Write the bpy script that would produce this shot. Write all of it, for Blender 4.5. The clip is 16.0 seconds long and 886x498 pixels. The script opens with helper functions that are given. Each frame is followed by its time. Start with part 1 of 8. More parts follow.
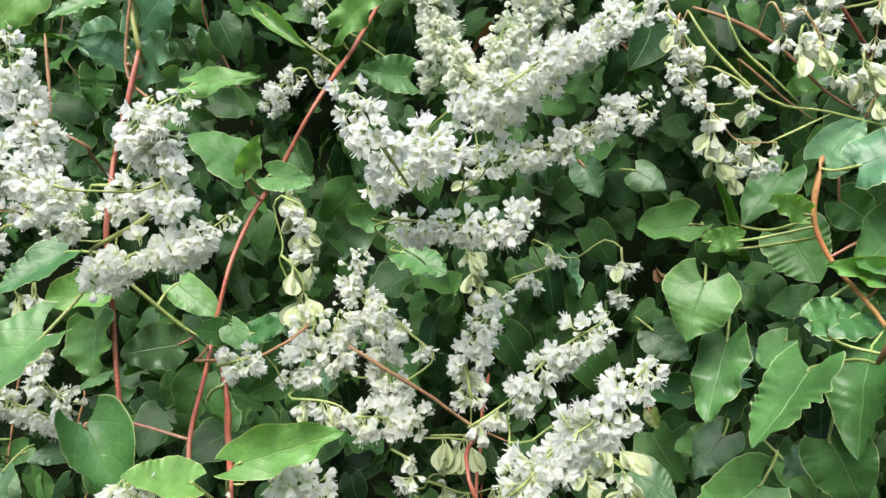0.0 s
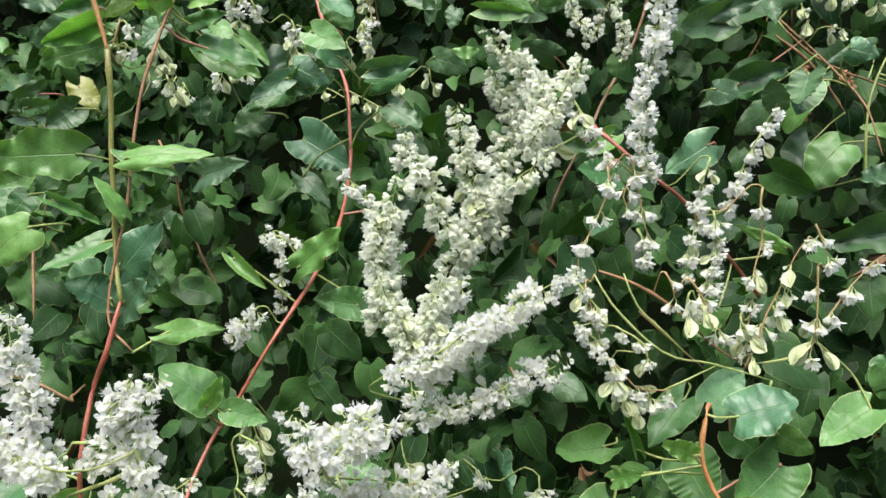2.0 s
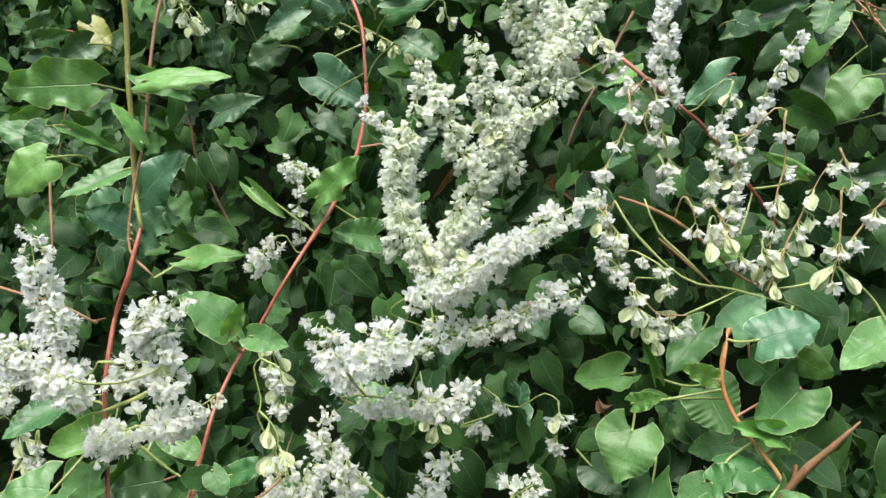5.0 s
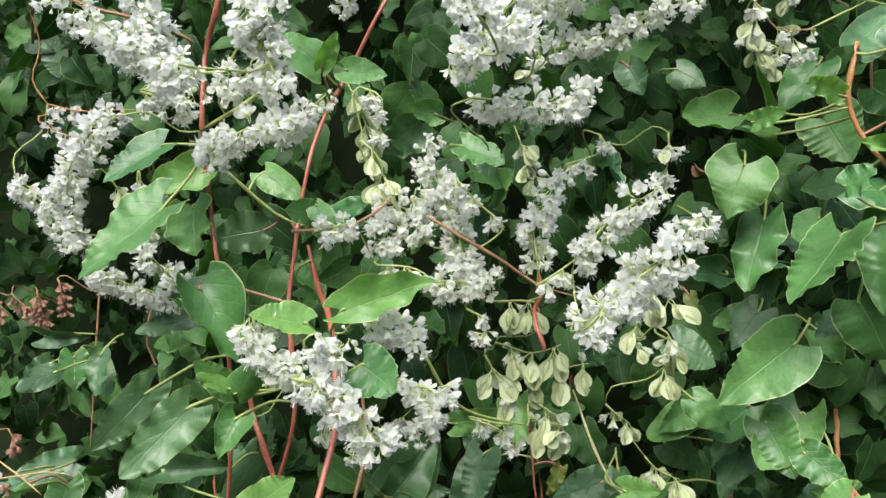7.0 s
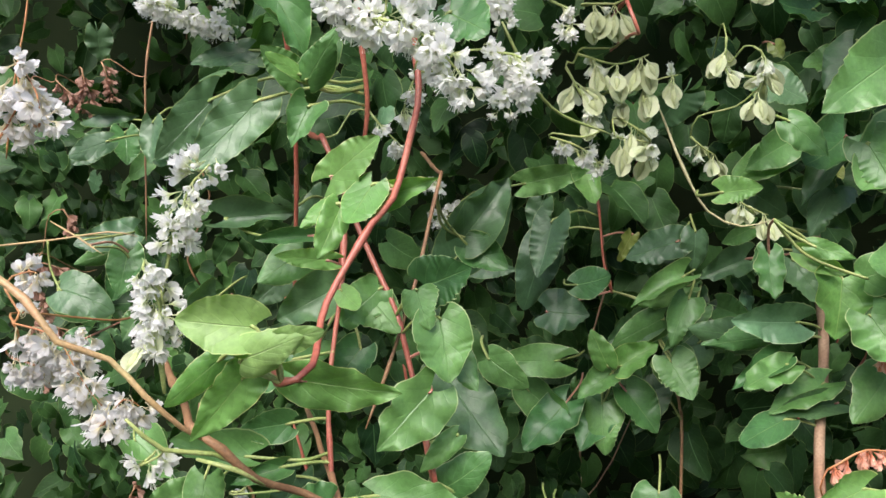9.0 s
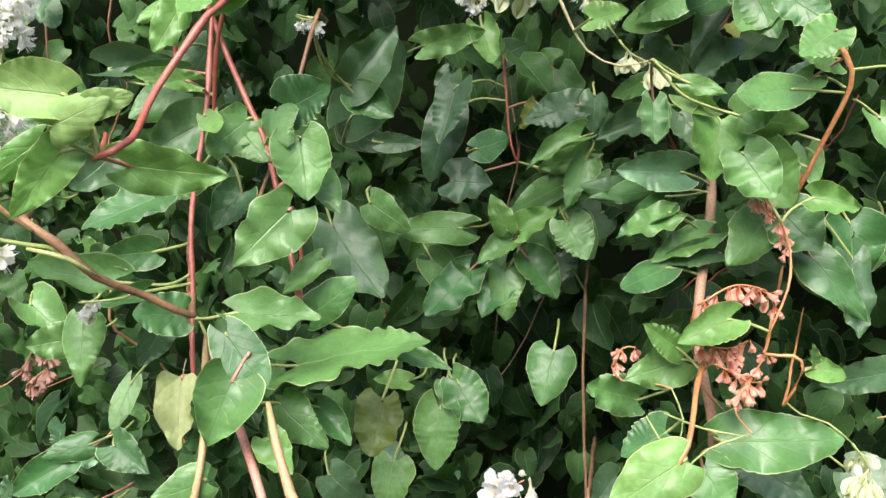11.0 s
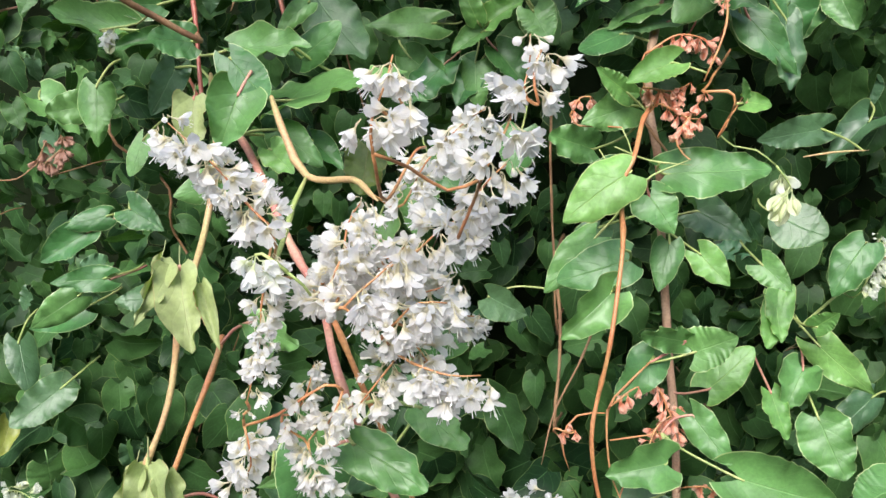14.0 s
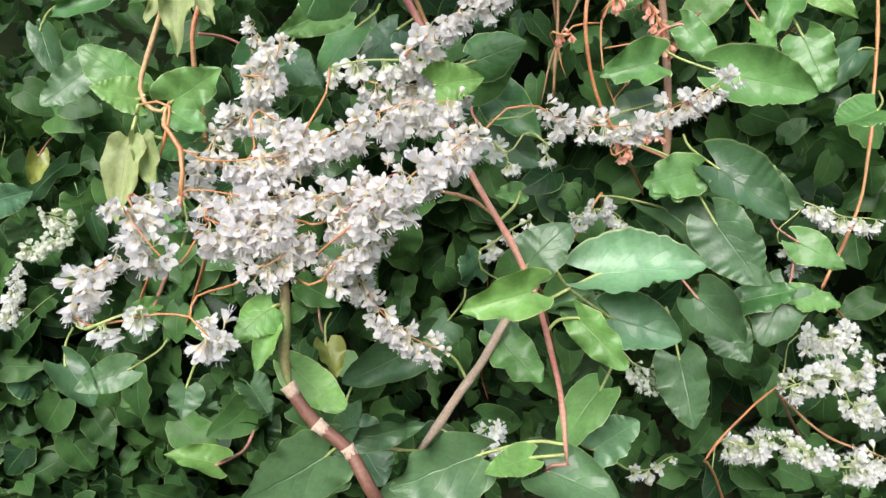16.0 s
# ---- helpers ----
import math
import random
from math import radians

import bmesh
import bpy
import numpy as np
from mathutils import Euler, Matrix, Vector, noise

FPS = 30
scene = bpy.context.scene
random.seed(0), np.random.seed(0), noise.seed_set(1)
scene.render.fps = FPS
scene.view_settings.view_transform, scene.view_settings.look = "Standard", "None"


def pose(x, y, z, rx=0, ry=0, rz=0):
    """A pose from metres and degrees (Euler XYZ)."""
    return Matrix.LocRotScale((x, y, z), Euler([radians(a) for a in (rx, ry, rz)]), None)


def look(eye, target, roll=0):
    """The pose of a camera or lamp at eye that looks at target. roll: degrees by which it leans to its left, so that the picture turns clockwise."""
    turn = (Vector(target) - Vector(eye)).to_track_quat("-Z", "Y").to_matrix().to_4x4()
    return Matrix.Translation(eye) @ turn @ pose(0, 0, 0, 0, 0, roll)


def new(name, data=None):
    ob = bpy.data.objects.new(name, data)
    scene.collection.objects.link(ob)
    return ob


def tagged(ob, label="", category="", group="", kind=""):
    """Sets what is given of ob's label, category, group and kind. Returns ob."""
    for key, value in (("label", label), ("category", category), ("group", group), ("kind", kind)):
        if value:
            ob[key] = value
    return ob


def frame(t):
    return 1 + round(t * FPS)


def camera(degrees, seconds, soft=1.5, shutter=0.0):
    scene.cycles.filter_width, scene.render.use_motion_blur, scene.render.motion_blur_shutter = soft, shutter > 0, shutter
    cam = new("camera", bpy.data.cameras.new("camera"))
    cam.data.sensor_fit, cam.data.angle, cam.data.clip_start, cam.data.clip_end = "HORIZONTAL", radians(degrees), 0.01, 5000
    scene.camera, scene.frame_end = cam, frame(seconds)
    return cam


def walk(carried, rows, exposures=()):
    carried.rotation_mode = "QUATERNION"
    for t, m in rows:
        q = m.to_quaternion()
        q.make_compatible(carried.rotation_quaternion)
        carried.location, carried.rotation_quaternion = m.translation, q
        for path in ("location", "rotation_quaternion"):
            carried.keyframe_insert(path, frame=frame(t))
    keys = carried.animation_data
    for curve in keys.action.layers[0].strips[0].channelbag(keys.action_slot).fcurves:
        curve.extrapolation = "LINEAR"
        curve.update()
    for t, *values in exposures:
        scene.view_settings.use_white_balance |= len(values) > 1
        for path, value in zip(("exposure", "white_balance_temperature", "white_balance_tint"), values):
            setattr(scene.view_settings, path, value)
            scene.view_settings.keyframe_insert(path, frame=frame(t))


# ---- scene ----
cam = camera(56.91, 16.0)
# seconds, place in metres, turn in degrees
PATH = [
    (0, -0.0009, -0.0022, 1.6744, 85.39, -0.11, -0.24),
    (0.5, -0.0041, -0.0224, 1.7038, 87.94, -0.51, -0.52),
    (1, -0.0073, -0.0307, 1.7264, 89.74, -0.85, -1.00),
    (1.5, 0.0002, -0.0517, 1.7528, 91.28, -1.14, -1.67),
    (2, 0.0153, -0.0719, 1.7645, 92.31, -1.40, -2.45),
    (2.5, 0.0176, -0.0842, 1.7821, 93.38, -1.67, -3.28),
    (3, 0.0236, -0.1013, 1.8007, 94.19, -1.75, -3.93),
    (3.2, 0.0253, -0.1037, 1.8077, 94.26, -1.78, -4.05),
    (5.5, -0.0003, -0.0596, 1.7212, 87.42, -0.76, -0.98),
    (6, -0.0083, -0.0560, 1.7059, 85.26, -0.29, -0.27),
    (6.5, -0.0114, -0.0578, 1.6776, 83.30, 0.32, 0.34),
    (7, -0.0301, -0.0535, 1.6449, 81.26, 0.89, 0.85),
    (7.5, -0.0430, -0.0543, 1.6175, 79.50, 1.44, 1.39),
    (8, -0.0540, -0.0540, 1.5818, 77.62, 2.01, 2.10),
    (8.2, -0.0609, -0.0524, 1.5705, 76.96, 2.17, 2.28),
    (10.3, -0.0601, -0.0424, 1.4895, 71.67, 2.22, 2.90),
    (10.5, -0.0455, -0.0474, 1.4852, 71.45, 2.09, 2.29),
    (11, -0.0082, -0.0615, 1.4700, 70.73, 1.67, 0.78),
    (11.5, -0.0005, -0.0694, 1.4653, 69.98, 1.48, -0.39),
    (12, 0.0027, -0.0844, 1.4550, 69.17, 1.60, -0.96),
    (12.5, -0.0036, -0.0989, 1.4402, 68.28, 1.83, -1.17),
    (13, -0.0023, -0.1139, 1.4317, 67.11, 2.16, -1.10),
    (13.5, -0.0028, -0.1309, 1.4190, 65.62, 2.51, -0.95),
    (14, -0.0076, -0.1545, 1.4078, 63.71, 2.79, -1.04),
    (14.5, -0.0012, -0.1956, 1.3858, 61.70, 3.20, -1.05),
    (15, -0.0043, -0.2258, 1.3440, 59.69, 3.67, -1.04),
    (15.5, -0.0123, -0.2545, 1.3081, 57.74, 4.27, -1.23),
    (16, -0.0175, -0.2763, 1.2695, 55.68, 5.07, -1.71),
]
# the phone darkens a little where the white blossom fills the picture
walk(cam, [(t, pose(x, y, z, rx, ry, rz)) for t, x, y, z, rx, ry, rz in PATH],
     [(0.0, 1.97, 6450, 4), (1.5, 1.87, 6450, 6), (3.2, 1.98, 6400, 10), (5.3, 1.92, 6400, 5), (6.5, 1.89, 6400, 5), (8.2, 1.81, 6350, 11), (10.3, 2.15, 6350, 15), (11.5, 2.25, 6350, 16), (12.8, 2.09, 6200, 10), (13.6, 2.05, 6200, 10), (14.5, 2.04, 6200, 12), (16.0, 1.97, 6270, 13)])

# ---- light: an overcast sky with a broad, weak sun ----
world = bpy.data.worlds.new("sky")
scene.world = world
world.use_nodes = True
sky = world.node_tree.nodes.new("ShaderNodeTexSky")
sky.sky_type = "NISHITA"
sky.sun_disc = False
sky.sun_elevation, sky.sun_rotation = radians(60), radians(196)
sky.dust_density, sky.air_density = 4.0, 1.2
back = world.node_tree.nodes["Background"]
back.inputs["Strength"].default_value = 0.08
world.node_tree.links.new(sky.outputs[0], back.inputs[0])
sun_data = bpy.data.lights.new("sun", "SUN")
sun_data.energy, sun_data.angle, sun_data.color = 1.5, radians(40), (1.0, 0.97, 0.92)
sun = new("sun", sun_data)
sun.matrix_world = look((-0.7, -2.0, 5.2), (0, 0.4, 1.1))

R = random.Random(7)


# ---- materials ----
def material(name):
    m = bpy.data.materials.new(name)
    m.use_nodes = True
    n = m.node_tree
    return m, n, n.nodes["Principled BSDF"], n.links.new


def node(tree, kind, **values):
    made = tree.nodes.new(kind)
    for key, value in values.items():
        made.inputs[key].default_value = value
    return made


def mixed(tree, how, fac, a, b):
    """A colour mix; fac, a and b are sockets or values."""
    made = tree.nodes.new("ShaderNodeMix")
    made.data_type, made.blend_type = "RGBA", how
    for socket, value in ((made.inputs[0], fac), (made.inputs[6], a), (made.inputs[7], b)):
        if isinstance(value, bpy.types.NodeSocket):
            tree.links.new(value, socket)
        else:
            socket.default_value = value
    return made.outputs[2]


def ramp(tree, socket, *stops):
    made = tree.nodes.new("ShaderNodeValToRGB")
    while len(made.color_ramp.elements) < len(stops):
        made.color_ramp.elements.new(0.5)
    for element, (at, value) in zip(made.color_ramp.elements, stops):
        element.position = at
        element.color = (value, value, value, 1) if isinstance(value, (int, float)) else value
    tree.links.new(socket, made.inputs[0])
    return made.outputs[0]


def sums(tree, how, a, b=0.0):
    made = tree.nodes.new("ShaderNodeMath")
    made.operation = how
    for socket, value in ((made.inputs[0], a), (made.inputs[1], b)):
        if isinstance(value, bpy.types.NodeSocket):
            tree.links.new(value, socket)
        else:
            socket.default_value = value
    return made.outputs[0]


def leaf_material(name, low, high, vein, edge, spot, thin, single=True, gloss=0.41):
    """A leaf blade: two greens, paler midrib and side veins, pale margin, brown specks."""
    m, tree, surface, link = material(name)
    uv = node(tree, "ShaderNodeUVMap")
    parts = node(tree, "ShaderNodeSeparateXYZ")
    link(uv.outputs[0], parts.inputs[0])
    u, v = parts.outputs[0], parts.outputs[1]
    side = sums(tree, "ABSOLUTE", sums(tree, "SUBTRACT", sums(tree, "MULTIPLY", u, 2.0), 1.0))
    info = node(tree, "ShaderNodeObjectInfo") if single else node(tree, "ShaderNodeNewGeometry")
    chance = info.outputs["Random"] if single else info.outputs["Random Per Island"]
    coarse = node(tree, "ShaderNodeTexNoise", Scale=38.0, Detail=3.0)
    fine = node(tree, "ShaderNodeTexNoise", Scale=420.0, Detail=4.0)
    space = node(tree, "ShaderNodeTexCoord")
    for made in (coarse, fine):
        link(space.outputs["Object"] if not single else node(tree, "ShaderNodeNewGeometry").outputs["Position"], made.inputs["Vector"])
    base = mixed(tree, "MIX", chance, low, high)
    base = mixed(tree, "MULTIPLY", 0.55, base, ramp(tree, coarse.outputs[0], (0.3, 0.55), (0.7, 1.35)))
    base = mixed(tree, "MULTIPLY", 0.35, base, ramp(tree, fine.outputs[0], (0.3, 0.6), (0.7, 1.3)))
    # side veins leave the midrib at a slant
    slant = sums(tree, "SUBTRACT", sums(tree, "MULTIPLY", v, 4.6), sums(tree, "MULTIPLY", side, 2.0))
    slant = sums(tree, "ADD", slant, sums(tree, "MULTIPLY", coarse.outputs[0], 1.3))
    wave = sums(tree, "ABSOLUTE", sums(tree, "SUBTRACT", sums(tree, "FRACT", slant), 0.5))
    lines = ramp(tree, wave, (0.0, 1.0), (0.07, 0.0))
    rib = ramp(tree, side, (0.0, 1.0), (0.036, 0.0))
    veins = sums(tree, "MAXIMUM", rib, sums(tree, "MULTIPLY", lines, 0.2))
    base = mixed(tree, "MIX", sums(tree, "MULTIPLY", veins, 0.75), base, vein)
    rim = ramp(tree, side, (0.958, 0.0), (0.984, 1.0))
    patchy = ramp(tree, coarse.outputs[0], (0.36, 0.6), (0.58, 1.0))
    base = mixed(tree, "MIX", sums(tree, "MULTIPLY", rim, patchy), base, edge)
    blot = node(tree, "ShaderNodeTexNoise", Scale=75.0, Detail=2.0)
    link(node(tree, "ShaderNodeNewGeometry").outputs["Position"], blot.inputs["Vector"])
    base = mixed(tree, "MIX", sums(tree, "MULTIPLY", ramp(tree, blot.outputs[0], (0.80, 0.0), (0.83, 1.0)), 0.8), base, spot)
    link(base, surface.inputs["Base Color"])
    surface.inputs["Roughness"].default_value = gloss
    surface.inputs["Specular IOR Level"].default_value = 0.5 if single else 0.22
    relief = node(tree, "ShaderNodeBump", Strength=0.5, Distance=0.0012)
    height = sums(tree, "ADD", sums(tree, "MULTIPLY", veins, -0.7), sums(tree, "MULTIPLY", fine.outputs[0], 0.4))
    height = sums(tree, "ADD", height, sums(tree, "MULTIPLY", wave, 0.25))
    link(height, relief.inputs["Height"])
    link(relief.outputs[0], surface.inputs["Normal"])
    glow = node(tree, "ShaderNodeBsdfTranslucent")
    link(mixed(tree, "MULTIPLY", 1.0, base, (1.3, 1.5, 0.5, 1)), glow.inputs[0])
    both = node(tree, "ShaderNodeMixShader", Fac=thin)
    link(surface.outputs[0], both.inputs[1])
    link(glow.outputs[0], both.inputs[2])
    link(both.outputs[0], tree.nodes["Material Output"].inputs[0])
    return m


SPOT = (0.16, 0.075, 0.025, 1)
LEAF = {
    "m": leaf_material("leaf_green", (0.046, 0.140, 0.040, 1), (0.125, 0.262, 0.072, 1), (0.17, 0.31, 0.11, 1), (0.42, 0.50, 0.25, 1), SPOT, 0.2),
    "b": leaf_material("leaf_bluish", (0.066, 0.165, 0.082, 1), (0.118, 0.240, 0.115, 1), (0.17, 0.31, 0.16, 1), (0.42, 0.50, 0.28, 1), SPOT, 0.15),
    "y": leaf_material("leaf_young", (0.115, 0.265, 0.065, 1), (0.17, 0.33, 0.085, 1), (0.27, 0.42, 0.13, 1), (0.48, 0.52, 0.22, 1), SPOT, 0.3),
    # dark green leaves; the same green also paints shade on recessed ones
    "d": leaf_material("leaf_dark_shaded", (0.043, 0.102, 0.042, 1), (0.077, 0.152, 0.062, 1), (0.10, 0.20, 0.08, 1), (0.16, 0.22, 0.08, 1), SPOT, 0.15),
    "w": leaf_material("leaf_wilted", (0.22, 0.28, 0.11, 1), (0.27, 0.32, 0.13, 1), (0.34, 0.36, 0.18, 1), (0.34, 0.30, 0.14, 1), (0.30, 0.19, 0.07, 1), 0.25, gloss=0.6),
    "u": leaf_material("leaf_underside", (0.20, 0.33, 0.10, 1), (0.25, 0.38, 0.13, 1), (0.32, 0.43, 0.19, 1), (0.42, 0.50, 0.2, 1), (0.2, 0.3, 0.1, 1), 0.3, gloss=0.5),
    "b2": leaf_material("leaf_turning", (0.16, 0.22, 0.045, 1), (0.24, 0.24, 0.05, 1), (0.3, 0.3, 0.1, 1), (0.3, 0.25, 0.1, 1), (0.32, 0.08, 0.04, 1), 0.2),
}
DRY_LOOK = leaf_material("leaf_dry", (0.12, 0.06, 0.035, 1), (0.22, 0.13, 0.07, 1), (0.3, 0.2, 0.1, 1), (0.2, 0.1, 0.05, 1), (0.08, 0.04, 0.02, 1), 0.2, gloss=0.7)
# the leaves behind, in darker greens that paint in the hedge's inner shade
SHADED_MASS = leaf_material("leaf_mass", (0.009, 0.032, 0.010, 1), (0.062, 0.145, 0.038, 1), (0.11, 0.22, 0.08, 1), (0.17, 0.24, 0.08, 1), SPOT, 0.18, single=False, gloss=0.5)


def stem_material(name, one, two, gloss):
    m, tree, surface, link = material(name)
    spots = node(tree, "ShaderNodeTexNoise", Scale=55.0, Detail=5.0)
    grain = node(tree, "ShaderNodeTexNoise", Scale=700.0, Detail=3.0)
    where = node(tree, "ShaderNodeTexCoord")
    link(where.outputs["Object"], spots.inputs["Vector"])
    link(where.outputs["Object"], grain.inputs["Vector"])
    base = mixed(tree, "MIX", ramp(tree, spots.outputs[0], (0.35, 0.0), (0.65, 1.0)), one, two)
    base = mixed(tree, "MULTIPLY", 0.5, base, ramp(tree, grain.outputs[0], (0.3, 0.5), (0.7, 1.35)))
    link(base, surface.inputs["Base Color"])
    surface.inputs["Roughness"].default_value = gloss
    relief = node(tree, "ShaderNodeBump", Strength=0.4, Distance=0.0006)
    link(grain.outputs[0], relief.inputs["Height"])
    link(relief.outputs[0], surface.inputs["Normal"])
    return m


STEM = {
    "olive": stem_material("stem_olive", (0.20, 0.22, 0.05, 1), (0.24, 0.20, 0.07, 1), 0.45),
    "red": stem_material("stem_red", (0.30, 0.075, 0.05, 1), (0.36, 0.12, 0.075, 1), 0.4),
    "pink": stem_material("stem_pink", (0.40, 0.15, 0.12, 1), (0.42, 0.24, 0.16, 1), 0.45),
    "brown": stem_material("stem_brown", (0.20, 0.10, 0.05, 1), (0.30, 0.17, 0.08, 1), 0.6),
    "orange": stem_material("stem_orange", (0.40, 0.15, 0.06, 1), (0.42, 0.23, 0.09, 1), 0.45),
    "tan": stem_material("stem_tan", (0.40, 0.24, 0.12, 1), (0.36, 0.28, 0.12, 1), 0.5),
    "green": stem_material("stem_green", (0.24, 0.32, 0.09, 1), (0.33, 0.36, 0.13, 1), 0.45),
    "pale": stem_material("stem_pale", (0.55, 0.50, 0.28, 1), (0.45, 0.40, 0.20, 1), 0.5),
    "bark": stem_material("stem_bark", (0.36, 0.27, 0.19, 1), (0.46, 0.37, 0.28, 1), 0.7),
    "trunk": stem_material("stem_woody", (0.24, 0.13, 0.075, 1), (0.34, 0.22, 0.14, 1), 0.75),
    "ruddy": stem_material("stem_ruddy_brown", (0.115, 0.05, 0.032, 1), (0.17, 0.08, 0.045, 1), 0.6),
    "trunkg": stem_material("stem_woody_green", (0.13, 0.17, 0.05, 1), (0.20, 0.15, 0.06, 1), 0.6),
}
STEM_WORDS = {
    "olive": "smooth olive-green climbing stem with paired leaves", "red": "thin red climbing stem with green leaves",
    "pink": "thick pinkish-red climbing stem with leaves", "brown": "thin brown twining stem in the foliage",
    "orange": "smooth orange-brown hanging stem with leaves", "tan": "pale tan stem carrying drooping leaves",
    "green": "slender green flower stalk", "pale": "thin pale curling tendril without leaves",
    "bark": "pale grey-brown bare woody stem behind leaves", "trunk": "woody grey-brown upright vine stem among leaves", "trunkg": "stout brown vine shoot with a green tip",
}


def petal_material(name, throat, rim, thin=0.66):
    """A petal: the throat's tint runs out into the rim's along the mesh's own length."""
    m, tree, surface, link = material(name)
    uv = node(tree, "ShaderNodeUVMap")
    parts = node(tree, "ShaderNodeSeparateXYZ")
    link(uv.outputs[0], parts.inputs[0])
    along = ramp(tree, parts.outputs[1], (0.2, 0.0), (0.62, 1.0))
    where = node(tree, "ShaderNodeNewGeometry")
    tone = ramp(tree, where.outputs["Random Per Island"], (0.0, 0.88), (1.0, 1.03))
    base = mixed(tree, "MULTIPLY", 1.0, mixed(tree, "MIX", along, throat, rim), tone)
    grain = node(tree, "ShaderNodeTexNoise", Scale=900.0, Detail=2.0)
    link(where.outputs["Position"], grain.inputs["Vector"])
    base = mixed(tree, "MULTIPLY", 0.25, base, ramp(tree, grain.outputs[0], (0.3, 0.7), (0.7, 1.1)))
    link(base, surface.inputs["Base Color"])
    surface.inputs["Roughness"].default_value = 0.6
    glow = node(tree, "ShaderNodeBsdfTranslucent")
    link(base, glow.inputs[0])
    both = node(tree, "ShaderNodeMixShader", Fac=thin)
    link(surface.outputs[0], both.inputs[1])
    link(glow.outputs[0], both.inputs[2])
    link(both.outputs[0], tree.nodes["Material Output"].inputs[0])
    return m


WHITE = petal_material("petal_white", (0.72, 0.78, 0.49, 1), (0.93, 0.93, 0.91, 1))
CREAM = petal_material("petal_greenish", (0.69, 0.76, 0.48, 1), (0.92, 0.94, 0.85, 1))
BLUSH = petal_material("petal_blush", (0.80, 0.75, 0.55, 1), (0.86, 0.85, 0.84, 1))
WING = petal_material("fruit_wing", (0.62, 0.68, 0.36, 1), (0.72, 0.77, 0.50, 1), 0.45)
# dried petals deep in the hedge, browner to paint in its shade
RUST_SHADED = petal_material("dried_petal_shaded", (0.34, 0.17, 0.10, 1), (0.46, 0.27, 0.20, 1), 0.5)
RUST = petal_material("dried_petal", (0.80, 0.34, 0.19, 1), (0.95, 0.60, 0.46, 1), 0.6)


# ---- shared shapes ----
def mesh_of(name, verts, faces, mat, smooth=True, uvs=None):
    me = bpy.data.meshes.new(name)
    me.from_pydata(verts, [], faces)
    me.materials.append(mat)
    if smooth:
        me.polygons.foreach_set("use_smooth", [True] * len(me.polygons))
    if uvs is not None:
        layer = me.uv_layers.new(name="UVMap")
        index = np.empty(len(me.loops), dtype=np.int32)
        me.loops.foreach_get("vertex_index", index)
        layer.data.foreach_set("uv", np.asarray(uvs, dtype=np.float32)[index].ravel())
    me.update()
    return me


def tube(verts, faces, points, radii, sides=6):
    """Adds a tapered tube along the points; returns nothing."""
    start = len(verts)
    up = Vector((0.31, 0.2, 0.93)).normalized()
    for i, p in enumerate(points):
        a, b = points[max(i - 1, 0)], points[min(i + 1, len(points) - 1)]
        along = (b - a).normalized()
        x = along.cross(up).normalized()
        y = along.cross(x)
        for k in range(sides):
            turn = 2 * math.pi * k / sides
            verts.append(p + (x * math.cos(turn) + y * math.sin(turn)) * radii[i])
    for i in range(len(points) - 1):
        for k in range(sides):
            a, b = start + i * sides + k, start + i * sides + (k + 1) % sides
            faces.append((a, b, b + sides, a + sides))
    faces.append(tuple(start + k for k in reversed(range(sides))))
    faces.append(tuple(start + (len(points) - 1) * sides + k for k in range(sides)))


def smooth_line(points, step):
    """Points along a Catmull-Rom curve, about step apart."""
    pts = [Vector(p) for p in points]
    pts = [2 * pts[0] - pts[1]] + pts + [2 * pts[-1] - pts[-2]]
    out = []
    for a, b, c, d in zip(pts, pts[1:], pts[2:], pts[3:]):
        n = max(2, int((c - b).length / step))
        for i in range(n):
            t = i / n
            out.append(0.5 * (2 * b + (c - a) * t + (2 * a - 5 * b + 4 * c - d) * t * t + (3 * b - 3 * c + d - a) * t ** 3))
    out.append(pts[-2])
    return out


